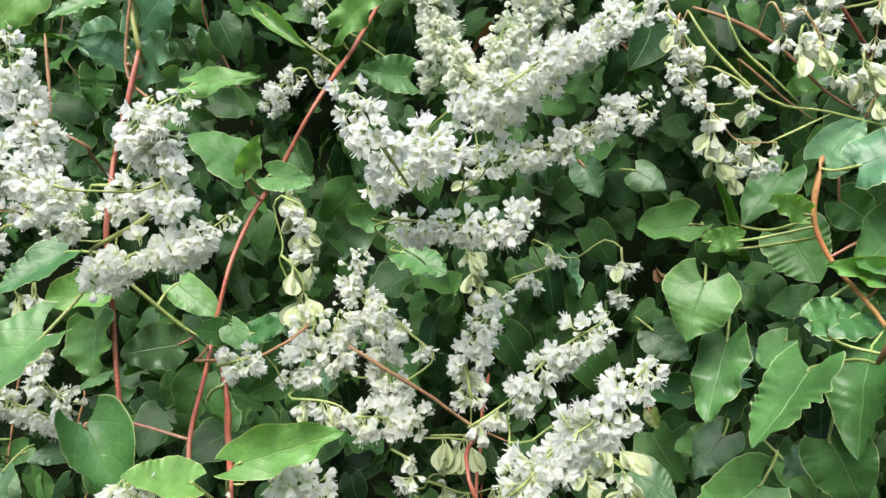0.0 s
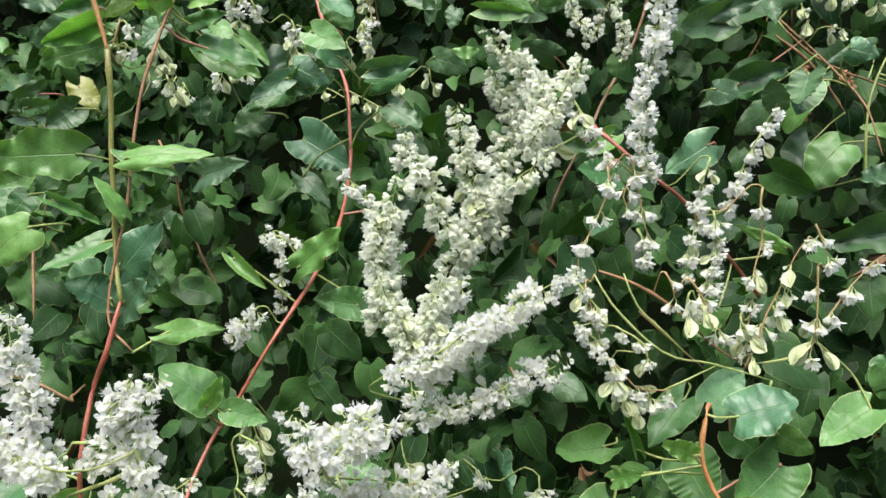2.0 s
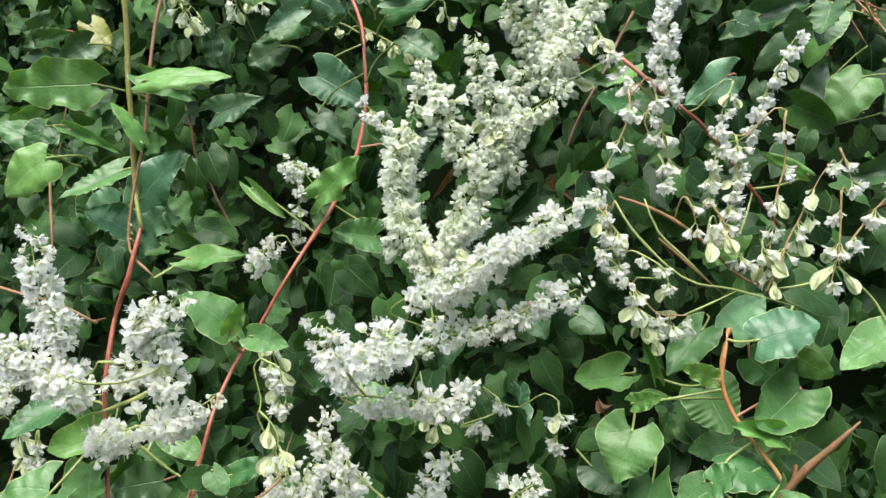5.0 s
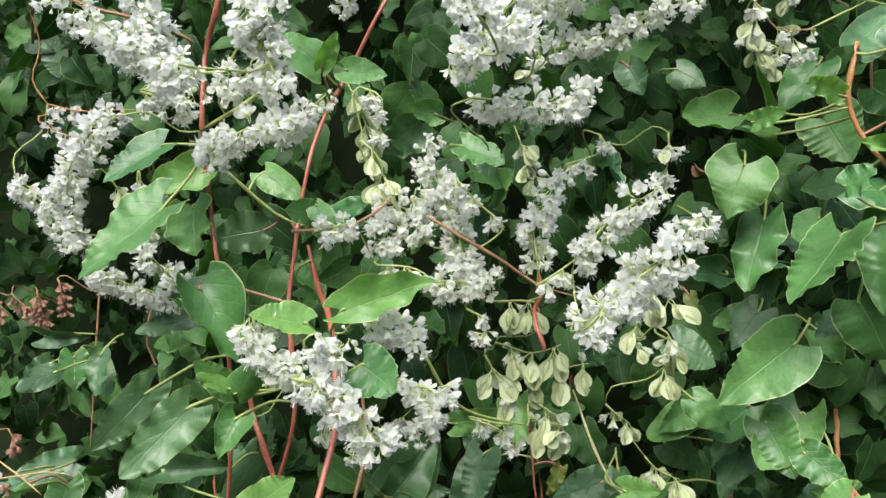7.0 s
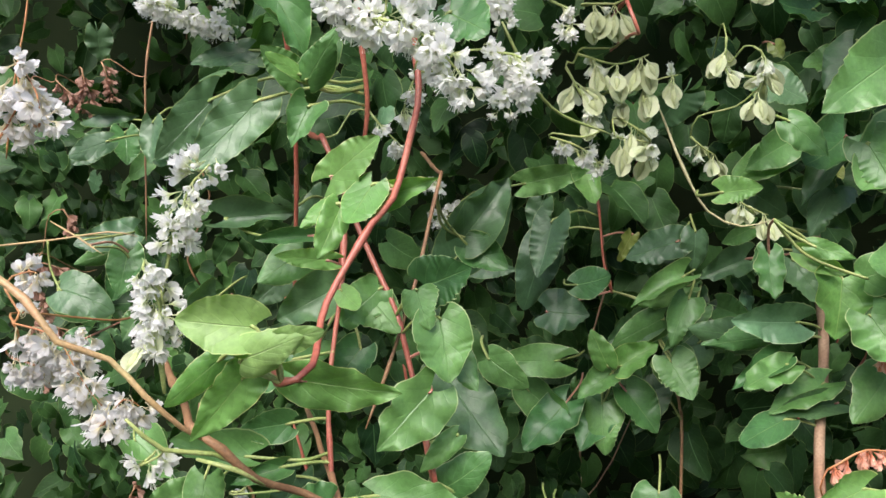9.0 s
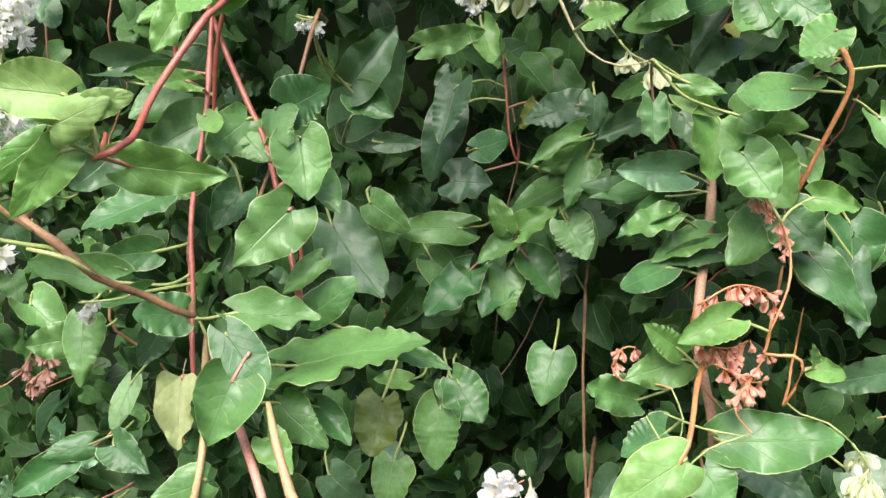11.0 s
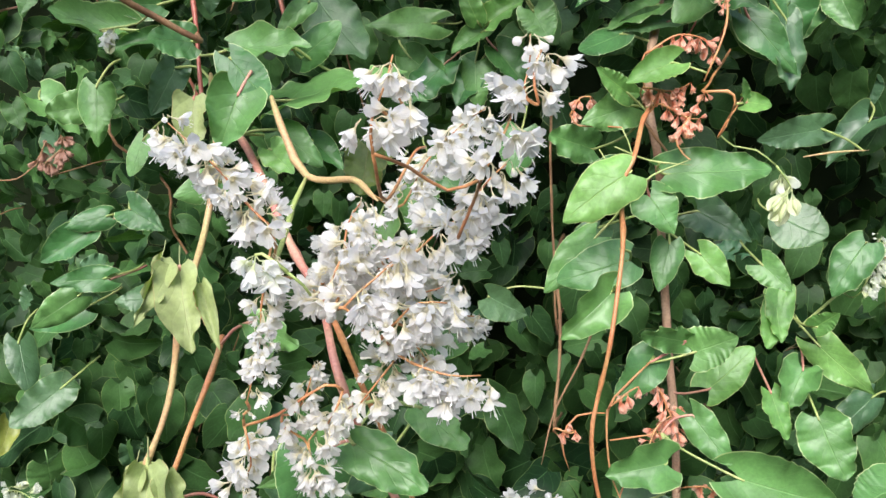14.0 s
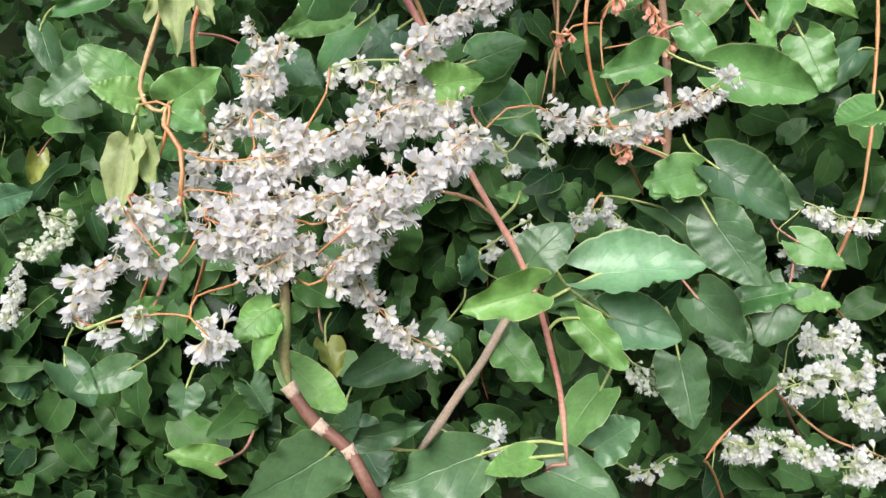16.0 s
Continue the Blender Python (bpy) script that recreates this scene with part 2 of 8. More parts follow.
def blade(r, rows, cols, stalk=True, limp=False):
    """A leaf of length 1 along y and width 1, face up: heart-shaped base, drawn-out tip, wavy and finely crisped margin, folded and bent."""
    verts, faces, uvs = [], [], []
    across = {1: (0, 1), 2: (0, 0.6, 1), 4: (0, 0.36, 0.68, 0.92, 1)}[cols]
    phase, waves, ripple = r.uniform(0, 6.3), r.uniform(1.6, 3.4), r.choice((0.025, 0.04, 0.06, 0.08, 0.1))
    crisp, frills = r.choice((0.010, 0.016, 0.024, 0.032)), r.uniform(6, 11)
    fold, bend, curl = r.uniform(-0.05, 0.5), r.uniform(-0.2, 0.45), r.uniform(-0.2, 0.2)
    roll = r.choice((0.0, 0.15, 0.3, -0.15, -0.3, -0.45))
    belly, lobe, point = r.uniform(0.23, 0.37), r.uniform(0.14, 0.31), r.uniform(0.62, 1.0)
    sway, hook = r.uniform(-0.09, 0.09), r.uniform(-0.5, 0.7)
    if limp:
        fold, ripple, bend, roll, lobe = r.uniform(0.5, 1.1), r.uniform(0.08, 0.16), r.uniform(-0.1, 0.25), r.uniform(-0.3, 0.5), 0.05
    peak = (belly / (belly + point)) ** belly * (point / (belly + point)) ** point
    for i in range(rows + 1):
        v = 0.012 + 0.988 * (i / rows) ** 1.15
        half = 0.5 * v ** belly * max(1 - v, 0.0) ** point / peak
        for j in range(-cols, cols + 1):
            u = math.copysign(across[abs(j)], j)
            edge, other = abs(u), (0.0 if u > 0 else 1.9)
            swing = math.sin(6.3 * waves * v + phase + other + 1.2 * math.sin(4 * v + 2 * phase))
            uneven = 0.55 + 0.9 * noise.noise(Vector((v * 4.0, phase * 5, 3.3 + other)))
            frill = uneven * math.sin(6.3 * frills * v + 3 * phase + other + 1.6 * math.sin(9 * v + phase)) if stalk else 0.0
            bulge = 0.13 * noise.noise(Vector((v * 2.6, phase * 3, 1.3 + other)))
            rise = min(1.0, 5 * half)
            ragged = 0.35 * noise.noise(Vector((v * 6, phase * 7, other))) + 0.7 * noise.noise(Vector((v * 13, phase * 7, other + 4))) + 0.7 * noise.noise(Vector((v * 26, phase * 7, other + 8)))
            ragged *= (1.0 + 30 * crisp) if stalk else 0.0
            quilt = 0.03 * noise.noise(Vector((u * 2.4 + 9, v * 6.5 - 2 * edge, phase * 4))) if stalk else 0.0
            x = half * u * (1 + bulge - 0.5 * ripple * (1 + swing) * edge ** 4 - 1.2 * crisp * frill * edge ** 6 + 0.019 * ragged * edge ** 6) + sway * v * v
            y = v - lobe * edge ** 1.5 * max(1 - v / 0.42, 0.0) ** 1.5
            z = fold * abs(half * u) + ripple * swing * edge ** 2.6 * rise + 1.3 * crisp * frill * edge ** 4.5 * rise + quilt * rise + 0.014 * ragged * edge ** 6 * rise
            z += -roll * half * edge ** 3 - bend * v * v + curl * x * (1 + v) - hook * max(v - 0.72, 0.0) ** 2
            verts.append(Vector((x, y, z)))
            uvs.append((0.5 + 0.5 * u, v))
    wide = 2 * cols + 1
    for i in range(rows):
        for j in range(2 * cols):
            a = i * wide + j
            faces.append((a, a + 1, a + 1 + wide, a + wide))
    if stalk:
        begin = len(verts)
        tube(verts, faces, [Vector((0, 0.03, 0.0)), Vector((0, -0.12, -0.03)), Vector((0.02, -0.27, -0.12))], [0.014, 0.016, 0.018], 4)
        uvs += [(0.5, 0.5)] * (len(verts) - begin)
    return verts, faces, uvs


SHAPES = [blade(R, 48, 4) for _ in range(22)]
DRY = []
for bits in [blade(R, 16, 2) for _ in range(4)]:
    for spot in bits[0]:
        spot.z += 1.1 * spot.x * spot.x * 4 - 0.9 * spot.y * spot.y + 0.12 * noise.noise(spot * 5)
    DRY.append(mesh_of("dry_leaf", bits[0], bits[1], DRY_LOOK, uvs=bits[2]))
WILT = [blade(R, 30, 4, limp=True) for _ in range(6)]
BARE = [(v[:-12], [f for f in fs if max(f) < len(v) - 12], uv[:-12]) for v, fs, uv in SHAPES]
BARE = {k: [mesh_of("leaf", *s[:2], LEAF[k], uvs=s[2]) for s in BARE] for k in LEAF}
BLADES = {k: [mesh_of("leaf", *s[:2], LEAF[k], uvs=s[2]) for s in (WILT if k == "w" else SHAPES)] for k in LEAF}


def blossom_mesh(name, r, mat, petals=5, spread=1.0, wide=1.0, heads=2):
    """One or two hanging blossoms from one joint: a thread-like stalk, a funnel, five broad round-tipped petals that flare like a bell, a few threads."""
    verts, faces, uvs = [], [], []
    for head in range(heads):
        first = len(verts)
        lean = Vector((r.uniform(-1, 1), r.uniform(-1, 1), 0)) * 0.0009
        tube(verts, faces, [Vector((0, 0, 0)), Vector((0, 0, -0.0024)) + lean, Vector((0, 0, -0.0046)), Vector((0, 0, -0.0064))], [0.00022, 0.00024, 0.00045, 0.00125], 4)
        uvs += [(0.5, 0.0)] * 12 + [(0.5, 0.3)] * 4
        for k in range(petals):
            turn = 2 * math.pi * (k + r.uniform(-0.16, 0.16)) / petals
            c, s = math.cos(turn), math.sin(turn)
            reach, drop, twist = spread * r.uniform(0.6, 1.25), r.uniform(-0.0008, 0.001), r.uniform(-0.35, 0.35)
            size = r.uniform(0.85, 1.12)
            start = len(verts)
            rings = ((0.0009, -0.0056, 0.0007), (0.0018, -0.0075, 0.0016), (0.0032, -0.0091, 0.0021), (0.0042, -0.0097, 0.0014))
            for i, (rad, z, half) in enumerate(rings):
                rad, z = (0.0009 + (rad - 0.0009) * reach * size, z - (1 - reach) * 0.0009 * i - drop * i / 3)
                for j in (-1, 0, 1):
                    out = rad - 0.0004 * abs(j) * (i > 0) + r.uniform(-1, 1) * 0.00012 * i + (0.0003 if i == 3 and not j else 0)
                    side = half * wide * size * j
                    verts.append(Vector((c * out - s * side, s * out + c * side, z + (0.0003 * abs(j) + twist * side) * (i > 0) + r.uniform(-1, 1) * 0.00016)))
                    uvs.append((0.5 + 0.5 * j, 0.3 + 0.7 * i / 3))
            for i in range(3):
                for j in range(2):
                    a = start + i * 3 + j
                    faces.append((a, a + 1, a + 4, a + 3))
        for k in range(6):
            turn = r.uniform(0, 6.3)
            tip = Vector((math.cos(turn) * 0.0019, math.sin(turn) * 0.0019, -0.0114 - r.uniform(0, 0.0016)))
            side = Vector((-math.sin(turn), math.cos(turn), 0)) * 0.00018
            start = len(verts)
            verts.extend([Vector((0, 0, -0.006)), tip + side, tip - side])
            uvs += [(0.5, 0.3), (0.5, 0.9), (0.5, 0.9)]
            faces.append((start, start + 1, start + 2))
        if head:
            swing = Matrix.Rotation(r.uniform(0.5, 1.0), 3, Vector((r.uniform(-1, 1), r.uniform(-1, 1), 0)).normalized())
            small = r.uniform(0.75, 0.95)
            for i in range(first, len(verts)):
                verts[i] = swing @ verts[i] * small
    return mesh_of(name, verts, faces, mat, uvs=uvs)


def bud_mesh(name, r, mat):
    verts, faces = [], []
    tube(verts, faces, [Vector((0, 0, 0)), Vector((0.0004, 0, -0.002)), Vector((0, 0, -0.004))], [0.00028, 0.00025, 0.0005], 3)
    tube(verts, faces, [Vector((0, 0, -0.0035)), Vector((0, 0, -0.0052)), Vector((0, 0.0002, -0.0068)), Vector((0, 0, -0.0078)), Vector((0, 0, -0.0082))],
         [0.0004, 0.0011, 0.0019, 0.0015, 0.0004], 6)
    return mesh_of(name, verts, faces, mat, uvs=[(0.5, 0.1)] * 9 + [(0.5, 0.2 + 0.2 * (i // 6)) for i in range(30)])


def fruit_mesh(name, r, mat):
    """A winged fruit: three papery wings that run down from a thin stalk and widen to a round foot, round a swollen core."""
    verts, faces = [], []
    tube(verts, faces, [Vector((0, 0, 0)), Vector((0.0006, 0, -0.002)), Vector((0, 0, -0.004)), Vector((0, 0, -0.0075))], [0.00028, 0.00026, 0.0004, 0.0009], 4)
    tube(verts, faces, [Vector((0, 0, -0.007)), Vector((0, 0, -0.0115)), Vector((0, 0, -0.0155))], [0.0007, 0.0016, 0.0005], 6)
    uvs = [(0.5, 0.1)] * 16 + [(0.5, 0.3)] * 18
    for k in range(3):
        turn = 2 * math.pi * k / 3 + r.uniform(-0.25, 0.25)
        c, s = math.cos(turn), math.sin(turn)
        start = len(verts)
        n, reach = 8, r.uniform(0.0035, 0.0043)
        for i in range(n + 1):
            a = i / n
            rad = 0.0004 + reach * max(math.sin(math.pi * (0.98 * a) ** 1.45), 0.0) ** 0.75
            z = -0.0045 - 0.0125 * a
            for part in (0.0, 0.55, 1.0):
                wave = r.uniform(-1, 1) * 0.0003 + 0.0006 * part * math.sin(5 * a + k)
                verts.append(Vector((c * rad * part - s * wave, s * rad * part + c * wave, z)))
                uvs.append((0.5, 0.2 + 0.7 * part))
        for i in range(n):
            for j in range(2):
                a = start + 3 * i + j
                faces.append((a, a + 1, a + 4, a + 3))
    return mesh_of(name, verts, faces, mat, uvs=uvs)


BLOOMS = {
    "w": [blossom_mesh("blossom", R, WHITE, spread=s, wide=w) for s, w in ((1.2, 0.85), (0.9, 0.95), (1.35, 0.8), (0.65, 0.95), (1.1, 0.95))],
    "g": [blossom_mesh("blossom", R, CREAM, spread=s, wide=w) for s, w in ((0.75, 0.85), (0.6, 0.95), (0.95, 0.8), (0.5, 0.95))],
    "p": [blossom_mesh("blossom", R, BLUSH, spread=s, wide=w, heads=h) for s, w, h in ((1.25, 0.9, 1), (1.0, 0.9, 2), (1.4, 0.85, 1), (0.75, 0.95, 2), (1.15, 0.9, 2))],
    "h": [blossom_mesh("blossom", R, WHITE, spread=s, wide=w, heads=1) for s, w in ((1, 0.85), (0.8, 0.9), (1.1, 0.8))],
    "o": [blossom_mesh("blossom", R, RUST, spread=s, wide=w, heads=h) for s, w, h in ((0.6, 0.75, 1), (0.4, 0.85, 2), (0.8, 0.7, 1))],
}
BUDS = {"w": bud_mesh("bud", R, WHITE), "g": bud_mesh("bud", R, CREAM), "p": bud_mesh("bud", R, BLUSH), "o": bud_mesh("bud", R, RUST)}
BUDS["h"] = BUDS["w"]
BUDS["k"] = bud_mesh("bud", R, RUST_SHADED)
BLOOMS["k"] = [blossom_mesh("blossom", R, RUST_SHADED, spread=s, wide=0.8, heads=h) for s, h in ((0.5, 1), (0.4, 2), (0.7, 1))]
FRUITS = [fruit_mesh("fruit", R, WING) for _ in range(4)]
RUSTED = [fruit_mesh("fruit", R, RUST) for _ in range(3)]


# ---- setting ----
def ground():
    """One sheet of earth out to the horizon, rougher near the hedge."""
    m, tree, surface, link = material("earth")
    big = node(tree, "ShaderNodeTexNoise", Scale=1.1, Detail=12.0, Roughness=0.72)
    small = node(tree, "ShaderNodeTexNoise", Scale=90.0, Detail=6.0)
    where = node(tree, "ShaderNodeNewGeometry")
    link(where.outputs["Position"], big.inputs["Vector"])
    link(where.outputs["Position"], small.inputs["Vector"])
    base = mixed(tree, "MIX", ramp(tree, big.outputs[0], (0.3, 0.0), (0.7, 1.0)), (0.085, 0.065, 0.04, 1), (0.06, 0.085, 0.03, 1))
    base = mixed(tree, "MULTIPLY", 0.6, base, ramp(tree, small.outputs[0], (0.3, 0.5), (0.7, 1.4)))
    link(base, surface.inputs["Base Color"])
    surface.inputs["Roughness"].default_value = 0.95
    edges = [-900, -60, -12, -5] + [-3 + 0.25 * i for i in range(25)] + [5, 12, 60, 900]
    n = len(edges)
    verts = [(x, y, 0.03 * noise.noise(Vector((x, y, 0))) if max(abs(x), abs(y)) < 4 else 0.0) for y in edges for x in edges]
    faces = [(j * n + i, j * n + i + 1, (j + 1) * n + i + 1, (j + 1) * n + i) for j in range(n - 1) for i in range(n - 1)]
    return tagged(new("ground", mesh_of("ground", verts, faces, m)), "bare earth with thin grass below the hedge", "ground", kind="structure")


ground()


def low_sky_screen():
    """An unseen plain timber wall, added opposite the hedge to block low sky light."""
    m, tree, surface, link = material("screen_wall_brown")
    where = node(tree, "ShaderNodeNewGeometry")
    grain = node(tree, "ShaderNodeTexNoise", Scale=14.0, Detail=8.0)
    link(where.outputs["Position"], grain.inputs["Vector"])
    link(mixed(tree, "MIX", grain.outputs[0], (0.075, 0.055, 0.04, 1), (0.14, 0.11, 0.085, 1)), surface.inputs["Base Color"])
    surface.inputs["Roughness"].default_value = 0.85
    verts = [(x, y, z) for x in (-5.0, 5.0) for y in (-2.1, -2.02) for z in (-0.05, 2.9)]
    faces = [(0, 1, 3, 2), (4, 6, 7, 5), (0, 4, 5, 1), (2, 3, 7, 6), (1, 5, 7, 3), (0, 2, 6, 4)]
    return tagged(new("wall_south", mesh_of("wall_south", verts, faces, m, smooth=False)), "plain timber wall added opposite the hedge to block low sky", "wall", kind="structure")


low_sky_screen()

FRONT = []   # places of the things in front, which the hedge's own leaves must not hide


# hollows in the hedge's face: middle, half-widths, depth
HOLLOWS = ((0.36, 1.16, 0.10, 0.09, 0.07), (-0.36, 1.38, 0.14, 0.12, 0.06), (-0.14, 1.81, 0.14, 0.10, 0.17), (0.02, 2.02, 0.09, 0.06, 0.14), (0.26, 1.94, 0.08, 0.06, 0.13),
           (-0.05, 1.33, 0.06, 0.08, 0.12), (0.08, 1.15, 0.06, 0.07, 0.10), (-0.44, 1.53, 0.10, 0.10, 0.16), (0.14, 1.67, 0.05, 0.05, 0.10), (0.07, 1.34, 0.10, 0.04, 0.08), (-0.12, 1.98, 0.09, 0.09, 0.13),
           (0.36, 2.02, 0.08, 0.06, 0.10))


def hedge_depth(x, z):
    """Where the hedge's leafy face lies."""
    lump = 0.06 * noise.noise(Vector((x * 3.1, z * 3.1, 4.0))) + 0.03 * noise.noise(Vector((x * 8, z * 8, 9.0)))
    right = min(max((x - 0.04) / 0.14, 0.0), 1.0)
    low = 0.06 * min(max((1.25 - z) / 0.3, 0.0), 1.0)
    hollow = sum(d * math.exp(-((x - cx) / wx) ** 2 - ((z - cz) / wz) ** 2) for cx, cz, wx, wz, d in HOLLOWS)
    return 0.60 + 0.28 * max(z - 1.50, 0) + 0.6 * min(max(-x - 0.12, 0), 0.45) * min(max((z - 1.0) / 0.3, 0.0), 1.0) - 0.07 * right - low + lump + hollow


# ---- vines ----
PLACE = {}


LINES = []   # (thing, points along its stem)


def free_end(p):
    """True where no other stem comes near p, so that a stem's end would hang loose."""
    return all(min((p - q).length for q in pts) > 0.03 for _, pts in LINES)


def vine(kind, radius, *points):
    """A climbing stem as a thing of its own; its loose ends run back into the hedge, away from the path. Returns it, to hang leaves on."""
    root = new("vine_stem")
    root.location = points[0]
    tagged(root, STEM_WORDS[kind], "vine", "stems of the climbing vine")
    PLACE[root.name] = Vector(points[0])
    pts = [Vector(p) for p in points]
    if 0.0009 < radius < 0.0022 and kind not in ("green", "tan", "pale"):
        if pts[0].y < 0.62 and free_end(pts[0]):
            back = (pts[0] - Vector((-0.02, -0.06, min(max(pts[0].z + 0.04, 1.28), 1.8)))).normalized()
            pts = [pts[0] + back * 0.2, pts[0] + back * 0.03] + pts
        if pts[-1].y < 0.62 and free_end(pts[-1]):
            back = (pts[-1] - Vector((-0.02, -0.06, min(max(pts[-1].z + 0.04, 1.28), 1.8)))).normalized()
            pts += [pts[-1] + back * 0.03, pts[-1] + back * 0.2]
    line = smooth_line(pts, 0.008)
    LINES.append((root, line[::2] + [line[-1]]))
    for i, p in enumerate(line):
        line[i] = p + Vector((noise.noise(p * 26), noise.noise(p * 26 + Vector((7, 0, 0))), noise.noise(p * 26 + Vector((0, 7, 0))))) * radius * (0.7 if radius < 0.0025 else 0.3)
    verts, faces = [], []
    radii = [radius * (1.05 - (0.2 if radius > 0.0025 else 0.4) * i / len(line)) * (1 + 0.12 * noise.noise(p * 60)) * (1.3 if radius < 0.0025 and i % 11 == 4 else 1.0) for i, p in enumerate(line)]
    for i, share in ((0, 0.55), (1, 0.85), (-1, 0.3), (-2, 0.75)):
        radii[i] *= share
    tube(verts, faces, [p - Vector(points[0]) for p in line], radii, 8)
    ob = new("stem", mesh_of("stem", verts, faces, STEM[kind]))
    ob.parent = root
    return root


def jointed_foot(root, kind, radius, *points):
    """The older foot of a stout shoot, with a flared papery sheath at each of its first joints."""
    at = PLACE[root.name]
    line = smooth_line([Vector(p) for p in points], 0.004)
    verts, faces = [], []
    tube(verts, faces, [p - at for p in line], [radius * (1.04 + 0.08 * noise.noise(p * 70)) for p in line], 8)
    ob = new("foot", mesh_of("foot", verts, faces, STEM[kind]))
    ob.parent = root
    for p, q in zip(points[:4:2] + points[3:4], points[1:5:2] + points[4:5]):
        way = (Vector(p) - Vector(q)).normalized()
        verts, faces = [], []
        tube(verts, faces, [Vector(p) - at + way * d for d in (-0.003, -0.001, 0.001, 0.003)], [radius * k for k in (1.04, 1.14, 1.10, 1.28)], 9)
        sheath = new("sheath", mesh_of("sheath", [v + Vector((noise.noise(v * 400), 0, noise.noise(v * 400 + Vector((5, 0, 0))))) * 0.0005 for v in verts], faces, STEM["bark"]))
        sheath.parent = root
        tagged(sheath, "brown papery sheath at a joint")


COUNT = {"leaf": 0}


def leaf(parent, kind, base, tip, width, spin, yaw, pitch, joint=None):
    """One leaf from its base to its tip; it faces the way that yaw and pitch give, turned by spin about its own length.
    joint: where its stalk leaves the stem."""
    base, tip = Vector(base), Vector(tip)
    along = (tip - base).normalized()
    length = (tip - base).length * 0.94
    base = base + along * 0.07 * length
    yaw, pitch = radians(yaw), radians(pitch)
    face = Vector((math.sin(yaw) * math.cos(pitch), -math.cos(yaw) * math.cos(pitch), math.sin(pitch)))
    side = along.cross(face).normalized()
    up = side.cross(along)
    turn = Matrix.Rotation(radians(spin), 3, along)
    side, up = turn @ side, turn @ up
    width = min(width / max(math.cos(radians(spin)), 0.6), length * 1.25) * 1.04
    COUNT["leaf"] += 1
    if not joint and kind != "w":
        joint = base - along * 0.35 * length + Vector((0.004, 0.03, -0.004))
    choice = (BARE if kind != "w" else BLADES)[kind]
    ob = new("leaf", choice[COUNT["leaf"] * 5 % len(choice)])
    m = Matrix((side * width, along * length, up * 0.5 * (width + length))).transposed().to_4x4()
    m.translation = base - PLACE[parent.name]
    ob.parent = parent
    ob.matrix_basis = m
    FRONT.append((base + tip) / 2)
    if joint:
        joint = Vector(joint)
        bow = (joint + base) / 2 - along * 0.15 * (joint - base).length - up * 0.1 * (joint - base).length
        verts, faces = [], []
        line = smooth_line([joint, bow, base, base + along * 0.06 * length], 0.004)
        tube(verts, faces, [p - PLACE[parent.name] for p in line], [0.0009] * (len(line) - 2) + [0.0007, 0.0004], 5)
        stalk = new("leaf_stalk", mesh_of("leaf_stalk", verts, faces, STEM["green" if COUNT["leaf"] % 6 else "pink"]))
        stalk.parent = parent
    return ob


v = vine("olive", 0.0020, (-0.181, 0.456, 1.906), (-0.178, 0.459, 1.857), (-0.174, 0.465, 1.781), (-0.167, 0.457, 1.748))
leaf(v, "b", (-0.198, 0.513, 1.763), (-0.219, 0.501, 1.754), 0.029, 5, 20, 16, (-0.173, 0.464, 1.780))
leaf(v, "m", (-0.219, 0.529, 1.851), (-0.288, 0.519, 1.847), 0.032, 19, 20, -8)
leaf(v, "m", (-0.184, 0.479, 1.787), (-0.222, 0.469, 1.763), 0.019, 12, 19, 25, (-0.174, 0.464, 1.787))
leaf(v, "b", (-0.185, 0.505, 1.765), (-0.155, 0.491, 1.800), 0.032, 7, 18, 31, (-0.173, 0.464, 1.778))
leaf(v, "y", (-0.252, 0.521, 1.798), (-0.284, 0.510, 1.774), 0.030, 27, 23, -4)
leaf(v, "m", (-0.233, 0.500, 1.815), (-0.194, 0.487, 1.800), 0.009, -5, 22, -5)
leaf(v, "d", (-0.265, 0.539, 1.986), (-0.247, 0.528, 1.957), 0.025, 4, 24, -15)
leaf(v, "m", (-0.263, 0.537, 2.008), (-0.279, 0.527, 1.994), 0.013, -4, 24, -17)
leaf(v, "m", (-0.262, 0.537, 1.822), (-0.271, 0.526, 1.806), 0.021, 7, 24, -3)
v = vine("red", 0.0016, (-0.167, 0.457, 1.748), (-0.173, 0.450, 1.712), (-0.183, 0.462, 1.694), (-0.184, 0.448, 1.651), (-0.184, 0.454, 1.599), (-0.176, 0.438, 1.550), (-0.175, 0.444, 1.470), (-0.189, 0.451, 1.349))
leaf(v, "m", (-0.197, 0.460, 1.598), (-0.193, 0.445, 1.566), 0.036, 44, 22, 8, (-0.184, 0.454, 1.599))
leaf(v, "m", (-0.214, 0.473, 1.636), (-0.252, 0.459, 1.611), 0.017, 48, 24, 4, (-0.184, 0.450, 1.633))
leaf(v, "y", (-0.183, 0.452, 1.619), (-0.212, 0.439, 1.604), 0.019, 36, 21, 6, (-0.184, 0.452, 1.619))
leaf(v, "d", (-0.205, 0.479, 1.520), (-0.241, 0.464, 1.511), 0.016, 15, 16, 9, (-0.175, 0.440, 1.518))
leaf(v, "d", (-0.204, 0.393, 1.499), (-0.234, 0.374, 1.468), 0.021, 12, 19, 0, (-0.175, 0.441, 1.503))
leaf(v, "d", (-0.088, 0.514, 1.364), (-0.044, 0.514, 1.421), 0.041, 0, 4, 23)
leaf(v, "d", (-0.239, 0.478, 1.411), (-0.188, 0.468, 1.418), 0.020, -12, 20, 20, (-0.183, 0.448, 1.403))
